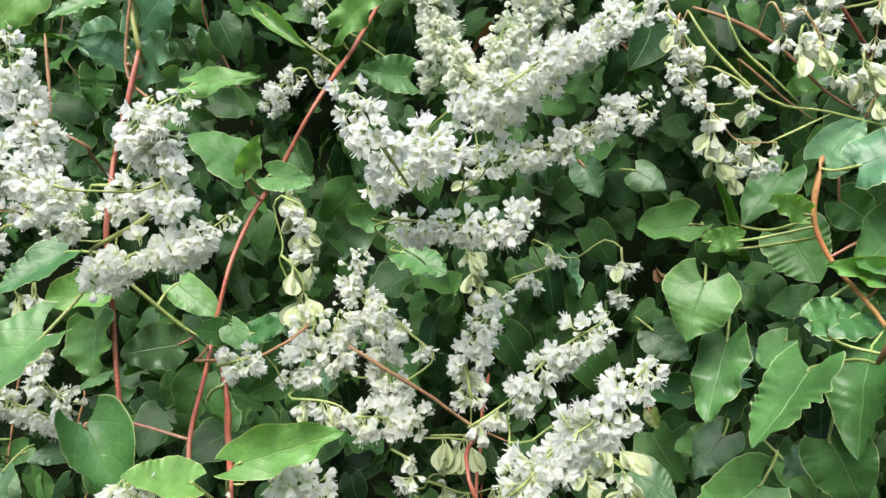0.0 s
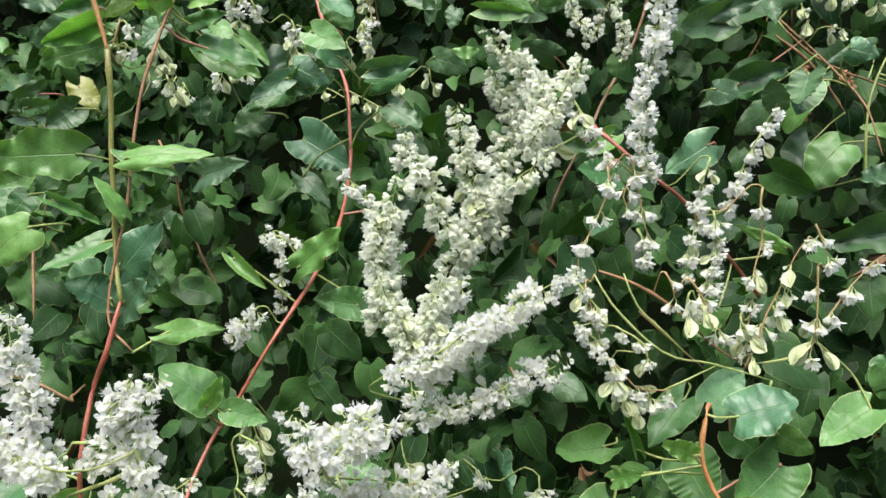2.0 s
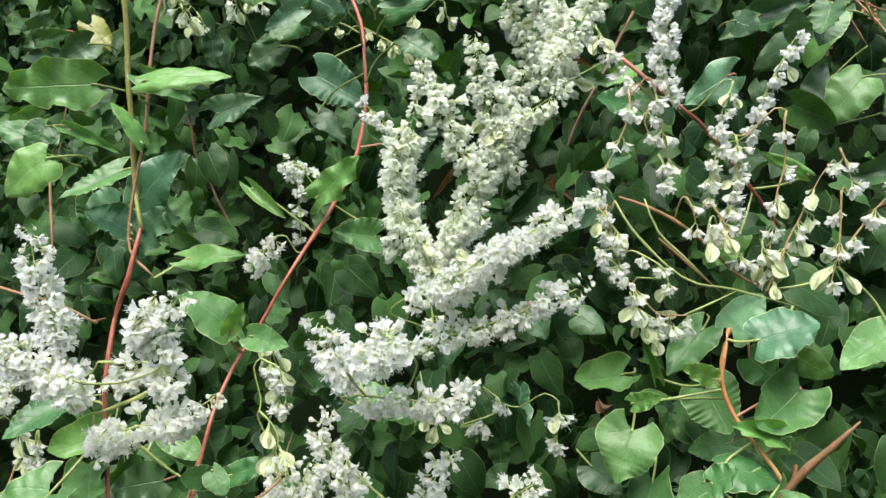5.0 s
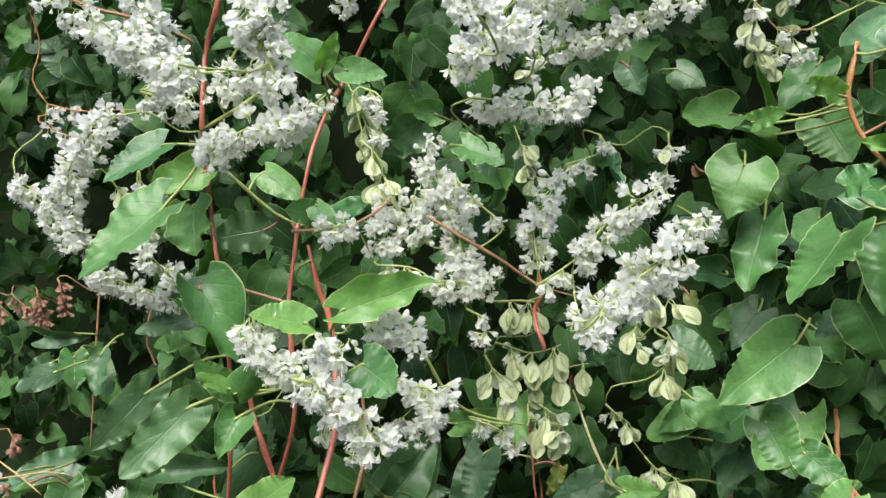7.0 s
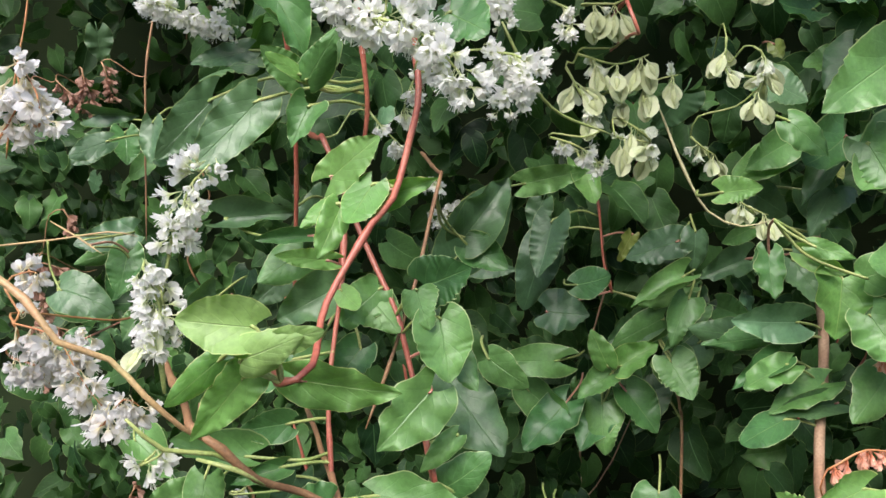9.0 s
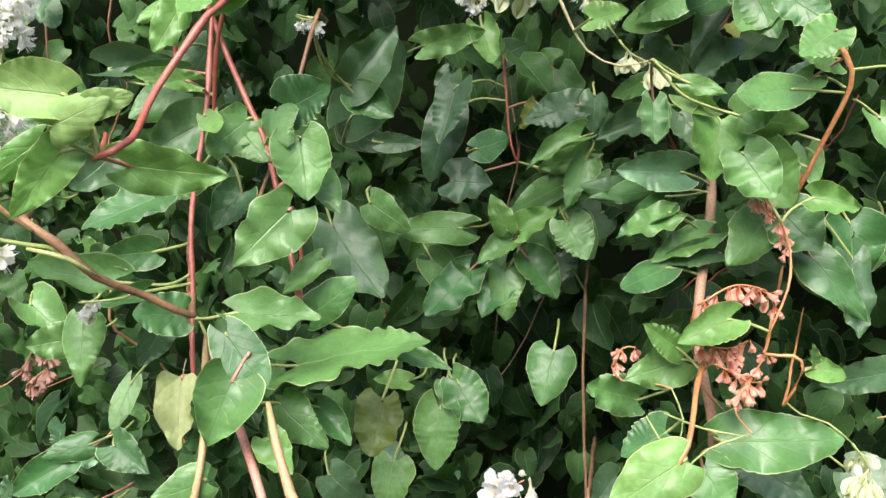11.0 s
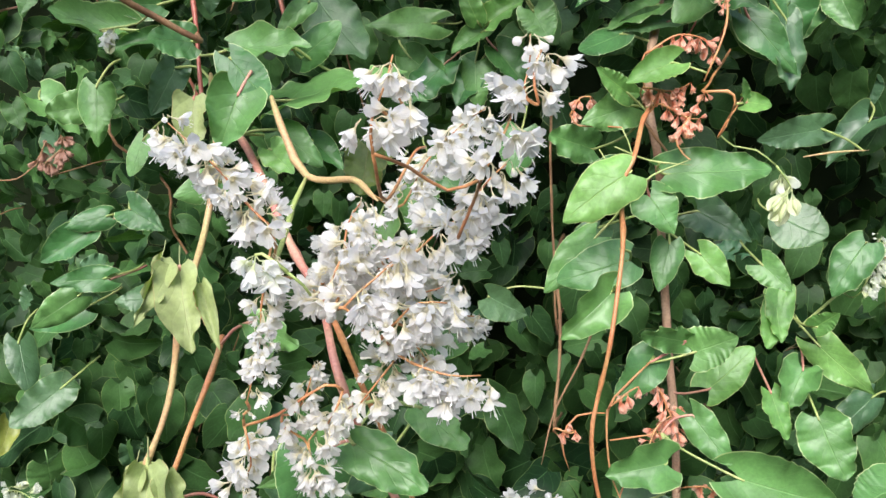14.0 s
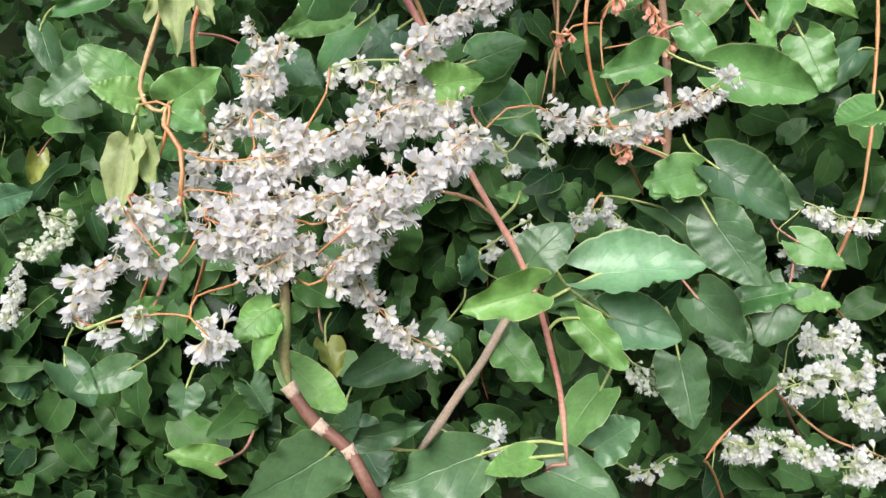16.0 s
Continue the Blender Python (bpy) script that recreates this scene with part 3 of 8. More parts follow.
leaf(v, "m", (-0.232, 0.381, 1.280), (-0.233, 0.356, 1.245), 0.023, 3, 26, 20)
leaf(v, "m", (-0.275, 0.412, 1.160), (-0.312, 0.393, 1.145), 0.024, 12, 29, 29)
leaf(v, "m", (-0.259, 0.415, 1.170), (-0.293, 0.402, 1.168), 0.018, 8, 27, 28)
leaf(v, "d", (-0.199, 0.458, 1.335), (-0.243, 0.440, 1.321), 0.020, -12, 15, 23, (-0.189, 0.451, 1.349))
leaf(v, "d", (-0.201, 0.516, 1.365), (-0.230, 0.497, 1.341), 0.030, -12, 13, 19)
leaf(v, "d", (-0.167, 0.480, 1.425), (-0.190, 0.458, 1.389), 0.022, -13, 11, 15, (-0.180, 0.446, 1.424))
leaf(v, "m", (-0.242, 0.385, 1.263), (-0.267, 0.372, 1.262), 0.021, 12, 27, 19)
leaf(v, "m", (-0.283, 0.443, 1.101), (-0.328, 0.431, 1.106), 0.018, -9, 21, 15)
v = vine("brown", 0.0014, (-0.135, 0.495, 2.012), (-0.142, 0.488, 1.976), (-0.157, 0.474, 1.914), (-0.165, 0.468, 1.870), (-0.167, 0.462, 1.811), (-0.174, 0.461, 1.762), (-0.174, 0.458, 1.733), (-0.155, 0.448, 1.716))
leaf(v, "b", (-0.189, 0.513, 1.761), (-0.164, 0.500, 1.747), 0.026, -9, 20, 17, (-0.174, 0.461, 1.762))
leaf(v, "y", (-0.139, 0.455, 1.728), (-0.099, 0.443, 1.733), 0.013, -35, 16, -6, (-0.155, 0.448, 1.716))
leaf(v, "y", (-0.157, 0.417, 1.832), (-0.105, 0.404, 1.840), 0.015, -35, 18, -9, (-0.166, 0.464, 1.828))
leaf(v, "m", (-0.168, 0.457, 1.845), (-0.135, 0.445, 1.829), 0.014, 7, 18, -9, (-0.166, 0.465, 1.844))
leaf(v, "b", (-0.187, 0.495, 1.745), (-0.211, 0.484, 1.761), 0.028, 9, 18, 30, (-0.174, 0.460, 1.749))
leaf(v, "b", (-0.181, 0.495, 1.736), (-0.156, 0.482, 1.760), 0.024, 0, 18, 31, (-0.174, 0.459, 1.740))
leaf(v, "y", (-0.166, 0.458, 1.799), (-0.179, 0.446, 1.826), 0.012, 23, 18, -4, (-0.169, 0.462, 1.799))
leaf(v, "m", (-0.137, 0.515, 1.926), (-0.092, 0.502, 1.905), 0.020, -26, 13, -16, (-0.151, 0.479, 1.938))
leaf(v, "m", (-0.065, 0.549, 1.954), (-0.036, 0.536, 1.935), 0.022, -16, 7, -13)
leaf(v, "b", (-0.058, 0.586, 1.997), (-0.031, 0.574, 1.972), 0.021, -7, 6, -16)
leaf(v, "y", (-0.053, 0.564, 2.009), (-0.038, 0.552, 2.004), 0.007, 0, 6, -18)
leaf(v, "b", (-0.053, 0.583, 2.028), (-0.016, 0.568, 2.041), 0.029, -14, 6, -19)
leaf(v, "b", (-0.083, 0.585, 2.021), (-0.054, 0.573, 2.007), 0.021, 14, 8, -18)
leaf(v, "y", (-0.118, 0.510, 1.975), (-0.104, 0.497, 1.985), 0.013, 14, 13, -16, (-0.141, 0.490, 1.983))
leaf(v, "b", (-0.081, 0.561, 1.931), (-0.052, 0.549, 1.913), 0.023, -4, 8, -11)
leaf(v, "m", (-0.116, 0.533, 1.943), (-0.090, 0.520, 1.921), 0.012, -23, 12, -13, (-0.146, 0.485, 1.961))
leaf(v, "b", (-0.137, 0.514, 1.935), (-0.102, 0.501, 1.918), 0.017, 7, 14, -12, (-0.149, 0.481, 1.946))
leaf(v, "m", (-0.131, 0.495, 1.923), (-0.087, 0.481, 1.907), 0.013, -43, 14, -11, (-0.153, 0.478, 1.932))
leaf(v, "b", (-0.160, 0.495, 1.938), (-0.168, 0.485, 1.918), 0.016, 19, 17, -13, (-0.151, 0.480, 1.939))
leaf(v, "m", (-0.127, 0.513, 1.946), (-0.118, 0.501, 1.930), 0.015, 13, 13, -13, (-0.147, 0.484, 1.958))
leaf(v, "m", (-0.142, 0.494, 1.938), (-0.112, 0.480, 1.943), 0.013, -7, 15, -13, (-0.150, 0.481, 1.944))
leaf(v, "y", (-0.139, 0.483, 1.951), (-0.099, 0.468, 1.960), 0.013, 4, 15, -14, (-0.148, 0.483, 1.953))
leaf(v, "y", (-0.158, 0.485, 1.949), (-0.166, 0.472, 1.967), 0.014, 22, 17, -14, (-0.149, 0.482, 1.948))
leaf(v, "y", (-0.158, 0.475, 1.946), (-0.149, 0.461, 1.961), 0.020, -21, 17, -14, (-0.150, 0.481, 1.943))
leaf(v, "y", (-0.177, 0.485, 1.959), (-0.193, 0.475, 1.950), 0.009, 13, 18, -15, (-0.148, 0.483, 1.952))
leaf(v, "y", (-0.185, 0.544, 1.962), (-0.169, 0.531, 1.974), 0.020, -2, 17, -15)
v = vine("red", 0.0016, (-0.089, 0.750, 2.060), (-0.073, 0.732, 2.011), (-0.047, 0.695, 1.941), (-0.038, 0.640, 1.870), (-0.041, 0.584, 1.808), (-0.056, 0.538, 1.764), (-0.078, 0.503, 1.721), (-0.100, 0.500, 1.679), (-0.115, 0.488, 1.652), (-0.124, 0.465, 1.617), (-0.130, 0.452, 1.580), (-0.125, 0.397, 1.542), (-0.123, 0.387, 1.486), (-0.140, 0.396, 1.428), (-0.151, 0.406, 1.373))
leaf(v, "y", (-0.110, 0.514, 1.779), (-0.084, 0.500, 1.757), 0.010, -2, 11, -11, (-0.065, 0.524, 1.747))
leaf(v, "y", (-0.067, 0.526, 1.770), (-0.030, 0.512, 1.800), 0.020, -18, 6, -1, (-0.059, 0.535, 1.759))
leaf(v, "m", (-0.114, 0.486, 1.679), (-0.141, 0.477, 1.708), 0.030, 27, 13, 0, (-0.106, 0.496, 1.670))
leaf(v, "y", (-0.113, 0.466, 1.679), (-0.101, 0.456, 1.701), 0.012, -4, 13, 0, (-0.109, 0.494, 1.664))
leaf(v, "m", (-0.100, 0.466, 1.679), (-0.071, 0.453, 1.672), 0.017, -17, 11, 0, (-0.106, 0.496, 1.669))
leaf(v, "m", (-0.042, 0.524, 1.651), (-0.062, 0.512, 1.652), 0.017, 18, 4, 2)
leaf(v, "m", (-0.028, 0.532, 1.630), (0.004, 0.519, 1.615), 0.017, -42, 2, 4)
leaf(v, "m", (-0.118, 0.444, 1.592), (-0.132, 0.432, 1.595), 0.016, -1, 14, 10, (-0.129, 0.456, 1.590))
leaf(v, "m", (-0.117, 0.445, 1.598), (-0.106, 0.431, 1.583), 0.013, -23, 14, 9, (-0.128, 0.458, 1.595))
leaf(v, "m", (-0.173, 0.385, 1.561), (-0.147, 0.367, 1.525), 0.029, -26, 16, 6, (-0.126, 0.401, 1.545))
leaf(v, "m", (-0.086, 0.603, 1.921), (-0.120, 0.593, 1.903), 0.019, 19, 7, -14)
leaf(v, "m", (-0.063, 0.573, 1.931), (-0.081, 0.562, 1.907), 0.024, -12, 5, -15)
leaf(v, "m", (-0.022, 0.602, 1.925), (0.016, 0.588, 1.938), 0.017, -14, 1, -14)
leaf(v, "m", (-0.044, 0.602, 1.947), (-0.077, 0.590, 1.963), 0.023, 22, 3, -16)
leaf(v, "m", (-0.020, 0.555, 1.745), (-0.055, 0.544, 1.749), 0.026, 12, 1, 0, (-0.055, 0.544, 1.769))
leaf(v, "m", (-0.057, 0.617, 1.977), (-0.074, 0.608, 1.944), 0.024, -4, 6, -15)
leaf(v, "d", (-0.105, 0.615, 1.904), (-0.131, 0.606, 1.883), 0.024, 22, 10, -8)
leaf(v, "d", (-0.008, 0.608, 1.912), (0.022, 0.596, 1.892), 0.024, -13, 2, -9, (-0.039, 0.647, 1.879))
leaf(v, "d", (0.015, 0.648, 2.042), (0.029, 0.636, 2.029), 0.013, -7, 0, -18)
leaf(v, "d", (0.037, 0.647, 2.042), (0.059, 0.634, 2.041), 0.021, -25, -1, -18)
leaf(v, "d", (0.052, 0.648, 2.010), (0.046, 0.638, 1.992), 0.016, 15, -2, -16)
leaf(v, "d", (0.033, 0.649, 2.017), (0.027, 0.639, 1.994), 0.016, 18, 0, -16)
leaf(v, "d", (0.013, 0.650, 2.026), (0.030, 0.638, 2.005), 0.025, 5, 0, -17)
leaf(v, "m", (0.048, 0.602, 1.953), (0.070, 0.589, 1.953), 0.012, -19, -2, -12)
leaf(v, "d", (0.029, 0.564, 1.941), (0.054, 0.551, 1.931), 0.018, -10, 0, -12)
leaf(v, "b", (-0.022, 0.568, 1.929), (0.019, 0.553, 1.936), 0.016, 3, 3, -11)
leaf(v, "b", (-0.080, 0.562, 1.921), (-0.110, 0.553, 1.900), 0.016, 6, 8, -10)
leaf(v, "m", (-0.007, 0.583, 1.825), (-0.034, 0.572, 1.830), 0.018, -4, 2, -3, (-0.041, 0.593, 1.817))
leaf(v, "d", (-0.171, 0.364, 1.500), (-0.205, 0.344, 1.466), 0.025, 4, 17, 0, (-0.124, 0.389, 1.497))
leaf(v, "m", (-0.151, 0.365, 1.505), (-0.168, 0.356, 1.524), 0.016, -2, 14, 14, (-0.124, 0.390, 1.501))
leaf(v, "y", (-0.148, 0.356, 1.509), (-0.164, 0.346, 1.522), 0.007, -10, 14, 14, (-0.124, 0.390, 1.504))
leaf(v, "m", (-0.145, 0.354, 1.496), (-0.153, 0.338, 1.481), 0.019, 5, 14, 16, (-0.124, 0.388, 1.491))
leaf(v, "m", (-0.148, 0.355, 1.505), (-0.128, 0.348, 1.530), 0.016, -2, 14, 14, (-0.124, 0.390, 1.500))
leaf(v, "m", (-0.159, 0.399, 1.418), (-0.190, 0.387, 1.420), 0.009, 20, 18, 5, (-0.142, 0.399, 1.415))
leaf(v, "m", (-0.165, 0.406, 1.408), (-0.191, 0.388, 1.395), 0.022, 25, 18, 6, (-0.145, 0.401, 1.403))
leaf(v, "m", (-0.154, 0.380, 1.364), (-0.175, 0.364, 1.356), 0.019, -13, 18, 12, (-0.151, 0.406, 1.373))
leaf(v, "d", (-0.181, 0.691, 1.855), (-0.133, 0.675, 1.871), 0.027, -21, 14, -5)
leaf(v, "d", (-0.094, 0.671, 1.941), (-0.127, 0.662, 1.919), 0.022, -13, 8, -11, (-0.046, 0.689, 1.933))
leaf(v, "m", (-0.060, 0.639, 1.947), (-0.090, 0.630, 1.926), 0.028, 4, 6, -12, (-0.044, 0.678, 1.919))
leaf(v, "m", (-0.078, 0.618, 1.971), (-0.045, 0.606, 1.949), 0.022, 12, 7, -14)
leaf(v, "b", (-0.091, 0.703, 1.899), (-0.038, 0.690, 1.867), 0.039, -9, 7, -8, (-0.044, 0.681, 1.922))
leaf(v, "d", (-0.086, 0.685, 1.860), (-0.057, 0.673, 1.831), 0.020, -21, 7, -5, (-0.040, 0.655, 1.890))
leaf(v, "m", (-0.058, 0.615, 2.004), (-0.041, 0.604, 1.977), 0.027, -6, 6, -17)
leaf(v, "d", (-0.144, 0.381, 1.393), (-0.175, 0.365, 1.381), 0.026, 3, 10, 21, (-0.146, 0.402, 1.397))
leaf(v, "m", (-0.138, 0.412, 1.345), (-0.155, 0.395, 1.328), 0.023, 8, 9, 25, (-0.151, 0.406, 1.373))
leaf(v, "m", (-0.160, 0.379, 1.359), (-0.175, 0.364, 1.354), 0.015, 14, 19, 11, (-0.151, 0.406, 1.373))
v = vine("red", 0.0017, (-0.124, 0.452, 1.571), (-0.118, 0.440, 1.552), (-0.098, 0.368, 1.543), (-0.091, 0.330, 1.505), (-0.094, 0.311, 1.483), (-0.101, 0.291, 1.461), (-0.109, 0.279, 1.453), (-0.125, 0.256, 1.427), (-0.125, 0.226, 1.414), (-0.136, 0.221, 1.409))
leaf(v, "u", (-0.135, 0.215, 1.427), (-0.120, 0.210, 1.432), 0.010, -8, 20, 12, (-0.136, 0.221, 1.409))
leaf(v, "y", (-0.091, 0.340, 1.553), (-0.041, 0.333, 1.570), 0.017, -28, 6, 9, (-0.096, 0.359, 1.534))
leaf(v, "y", (-0.100, 0.325, 1.551), (-0.127, 0.313, 1.559), 0.013, 44, 8, 9, (-0.095, 0.351, 1.526))
leaf(v, "m", (-0.134, 0.456, 1.552), (-0.116, 0.442, 1.532), 0.020, -48, 16, 14, (-0.121, 0.446, 1.562))
leaf(v, "m", (-0.076, 0.312, 1.536), (-0.057, 0.299, 1.526), 0.023, -14, 5, 12, (-0.092, 0.335, 1.510))
leaf(v, "y", (-0.130, 0.303, 1.467), (-0.106, 0.295, 1.487), 0.018, -2, 13, 22, (-0.100, 0.294, 1.464))
leaf(v, "y", (-0.108, 0.294, 1.468), (-0.119, 0.278, 1.452), 0.017, 13, 10, 22, (-0.100, 0.295, 1.465))
leaf(v, "y", (-0.112, 0.306, 1.456), (-0.084, 0.297, 1.467), 0.014, 6, 10, 23, (-0.100, 0.293, 1.463))
leaf(v, "y", (-0.126, 0.296, 1.459), (-0.139, 0.283, 1.453), 0.010, 6, 13, 23, (-0.105, 0.285, 1.457))
leaf(v, "u", (-0.142, 0.222, 1.430), (-0.170, 0.215, 1.436), 0.021, 10, 27, 8, (-0.136, 0.221, 1.409))
leaf(v, "u", (-0.150, 0.215, 1.420), (-0.125, 0.210, 1.431), 0.015, -10, 27, 8, (-0.136, 0.221, 1.409))
leaf(v, "y", (-0.137, 0.242, 1.401), (-0.095, 0.236, 1.396), 0.020, 8, 24, 10, (-0.136, 0.221, 1.409))
leaf(v, "y", (-0.149, 0.225, 1.412), (-0.172, 0.220, 1.386), 0.017, 5, 26, 9, (-0.136, 0.221, 1.409))
leaf(v, "y", (-0.162, 0.238, 1.413), (-0.180, 0.221, 1.401), 0.012, 5, 27, 9, (-0.155, 0.229, 1.419))
leaf(v, "y", (-0.123, 0.298, 1.459), (-0.131, 0.277, 1.439), 0.012, 22, 18, 1, (-0.104, 0.287, 1.458))
v = vine("red", 0.0016, (0.142, 0.506, 1.882), (0.185, 0.486, 1.840), (0.217, 0.505, 1.820), (0.281, 0.545, 1.764))
leaf(v, "y", (0.242, 0.511, 1.754), (0.211, 0.497, 1.732), 0.025, -5, -25, -7, (0.257, 0.530, 1.785))
leaf(v, "m", (0.179, 0.567, 1.853), (0.143, 0.556, 1.854), 0.025, 12, -16, -8)
leaf(v, "b", (0.269, 0.604, 1.888), (0.228, 0.594, 1.861), 0.033, -9, -22, -10)
leaf(v, "y", (0.284, 0.496, 1.793), (0.247, 0.484, 1.808), 0.010, 6, -27, -3, (0.256, 0.530, 1.786))
leaf(v, "d", (0.143, 0.648, 1.889), (0.174, 0.635, 1.885), 0.018, -17, -11, -10)
leaf(v, "y", (0.176, 0.569, 1.885), (0.153, 0.559, 1.868), 0.017, 3, -13, -8)
v = vine("pink", 0.0025, (0.266, 0.367, 2.010), (0.285, 0.370, 1.963), (0.304, 0.371, 1.922), (0.332, 0.372, 1.892))
v = vine("brown", 0.0012, (0.374, 0.710, 2.033), (0.419, 0.691, 1.978), (0.434, 0.663, 1.939), (0.441, 0.646, 1.888))
leaf(v, "m", (0.367, 0.689, 1.965), (0.310, 0.679, 1.949), 0.027, -5, -26, -14, (0.406, 0.697, 1.994))
leaf(v, "y", (0.404, 0.698, 1.969), (0.372, 0.688, 1.926), 0.033, 18, -28, -14, (0.416, 0.692, 1.981))
leaf(v, "d", (0.356, 0.694, 1.981), (0.302, 0.687, 1.943), 0.034, -1, -23, -13, (0.394, 0.702, 2.009))
leaf(v, "m", (0.377, 0.651, 1.957), (0.357, 0.643, 1.922), 0.032, -7, -24, -10, (0.427, 0.676, 1.958))
leaf(v, "d", (0.311, 0.682, 2.018), (0.260, 0.674, 2.000), 0.032, 14, -20, -15)
leaf(v, "d", (0.366, 0.632, 1.959), (0.355, 0.623, 1.926), 0.029, 22, -25, -11)
leaf(v, "d", (0.339, 0.636, 1.927), (0.328, 0.623, 1.948), 0.023, -6, -23, -9)
leaf(v, "d", (0.292, 0.667, 1.950), (0.311, 0.655, 1.937), 0.023, -12, -19, -10)
leaf(v, "d", (0.314, 0.666, 1.953), (0.359, 0.650, 1.970), 0.025, -10, -21, -11)
leaf(v, "b", (0.399, 0.629, 1.981), (0.419, 0.616, 1.969), 0.023, -6, -27, -12, (0.427, 0.676, 1.957))
leaf(v, "d", (0.349, 0.678, 2.039), (0.352, 0.667, 2.015), 0.018, -16, -22, -16, (0.374, 0.710, 2.033))
leaf(v, "d", (0.357, 0.677, 2.039), (0.384, 0.664, 2.041), 0.020, -3, -23, -16, (0.374, 0.710, 2.033))
leaf(v, "d", (0.286, 0.683, 2.024), (0.341, 0.667, 2.035), 0.023, -18, -18, -15)
leaf(v, "d", (0.316, 0.697, 1.957), (0.288, 0.688, 1.936), 0.018, 8, -20, -11)
v = vine("orange", 0.0017, (0.212, 0.454, 1.687), (0.207, 0.452, 1.660), (0.210, 0.451, 1.645), (0.218, 0.445, 1.628), (0.234, 0.433, 1.606), (0.243, 0.431, 1.591))
leaf(v, "b", (0.216, 0.465, 1.686), (0.234, 0.455, 1.712), 0.029, -25, -24, -1, (0.212, 0.454, 1.687))
leaf(v, "b", (0.222, 0.440, 1.683), (0.257, 0.426, 1.698), 0.034, -17, -24, 7, (0.211, 0.454, 1.683))
leaf(v, "y", (0.202, 0.448, 1.657), (0.179, 0.437, 1.668), 0.013, 18, -24, 2, (0.208, 0.452, 1.657))
leaf(v, "m", (0.209, 0.492, 1.647), (0.225, 0.478, 1.616), 0.038, -9, -23, 2, (0.209, 0.451, 1.651))
leaf(v, "m", (0.161, 0.490, 1.618), (0.144, 0.475, 1.584), 0.045, 6, -18, -8)
leaf(v, "m", (0.200, 0.439, 1.602), (0.238, 0.426, 1.604), 0.024, -39, -24, 8, (0.224, 0.440, 1.620))
leaf(v, "y", (0.243, 0.440, 1.621), (0.212, 0.429, 1.633), 0.014, 32, -28, 6, (0.230, 0.436, 1.612))
leaf(v, "m", (0.231, 0.428, 1.592), (0.211, 0.411, 1.534), 0.030, 27, -28, 9, (0.240, 0.432, 1.597))
leaf(v, "m", (0.178, 0.497, 1.582), (0.161, 0.481, 1.530), 0.030, 21, -19, 9)
leaf(v, "m", (0.210, 0.433, 1.539), (0.228, 0.418, 1.503), 0.035, -14, -25, 15, (0.243, 0.431, 1.591))
leaf(v, "d", (0.217, 0.462, 1.519), (0.194, 0.449, 1.509), 0.017, -3, -25, 16)
leaf(v, "d", (0.142, 0.547, 1.577), (0.164, 0.533, 1.556), 0.027, -3, -14, 9)
leaf(v, "m", (0.260, 0.449, 1.655), (0.226, 0.439, 1.624), 0.039, -7, -27, 9, (0.215, 0.447, 1.634))
leaf(v, "y", (0.146, 0.443, 1.642), (0.162, 0.430, 1.650), 0.012, 1, -16, 12, (0.209, 0.451, 1.651))
leaf(v, "m", (0.240, 0.518, 1.600), (0.206, 0.506, 1.597), 0.020, 17, -24, 7)
leaf(v, "m", (0.215, 0.497, 1.579), (0.190, 0.484, 1.564), 0.021, -10, -23, 9)
leaf(v, "y", (0.180, 0.503, 1.648), (0.167, 0.493, 1.681), 0.008, 16, -19, 2, (0.208, 0.452, 1.656))
leaf(v, "y", (0.186, 0.501, 1.634), (0.160, 0.490, 1.640), 0.010, -1, -20, 4, (0.210, 0.451, 1.645))
v = vine("brown", 0.0010, (0.176, 0.484, 1.746), (0.199, 0.483, 1.726), (0.216, 0.471, 1.710))
leaf(v, "d", (0.105, 0.606, 1.689), (0.115, 0.593, 1.666), 0.025, 1, -9, -1)
leaf(v, "d", (0.142, 0.606, 1.685), (0.164, 0.593, 1.672), 0.023, -18, -13, 0)
leaf(v, "m", (0.226, 0.535, 1.684), (0.192, 0.521, 1.649), 0.029, 10, -22, 0)
v = vine("green", 0.0013, (-0.167, 0.387, 1.643), (-0.136, 0.368, 1.657), (-0.120, 0.359, 1.668))
leaf(v, "m", (-0.181, 0.373, 1.606), (-0.226, 0.357, 1.569), 0.024, 47, 21, 10, (-0.167, 0.387, 1.643))
v = vine("green", 0.0012, (-0.163, 0.380, 1.673), (-0.150, 0.380, 1.674), (-0.140, 0.371, 1.685))
v = vine("green", 0.0012, (-0.176, 0.446, 1.623), (-0.162, 0.455, 1.607), (-0.146, 0.463, 1.590), (-0.130, 0.462, 1.582))
leaf(v, "m", (-0.155, 0.471, 1.617), (-0.129, 0.458, 1.600), 0.020, -7, 17, 6, (-0.160, 0.456, 1.605))
leaf(v, "m", (-0.112, 0.469, 1.586), (-0.084, 0.458, 1.598), 0.016, -12, 13, 10, (-0.130, 0.462, 1.582))
leaf(v, "d", (-0.159, 0.498, 1.575), (-0.194, 0.486, 1.572), 0.028, 9, 17, 10, (-0.146, 0.463, 1.590))
v = vine("brown", 0.0010, (-0.119, 0.395, 1.587), (-0.087, 0.395, 1.590), (-0.069, 0.406, 1.601))
v = vine("red", 0.0012, (0.021, 0.428, 1.542), (0.012, 0.391, 1.540), (0.016, 0.378, 1.524))
v = vine("brown", 0.0010, (-0.046, 0.399, 1.594), (-0.025, 0.397, 1.581), (-0.003, 0.396, 1.568), (0.015, 0.394, 1.555), (0.032, 0.373, 1.553))
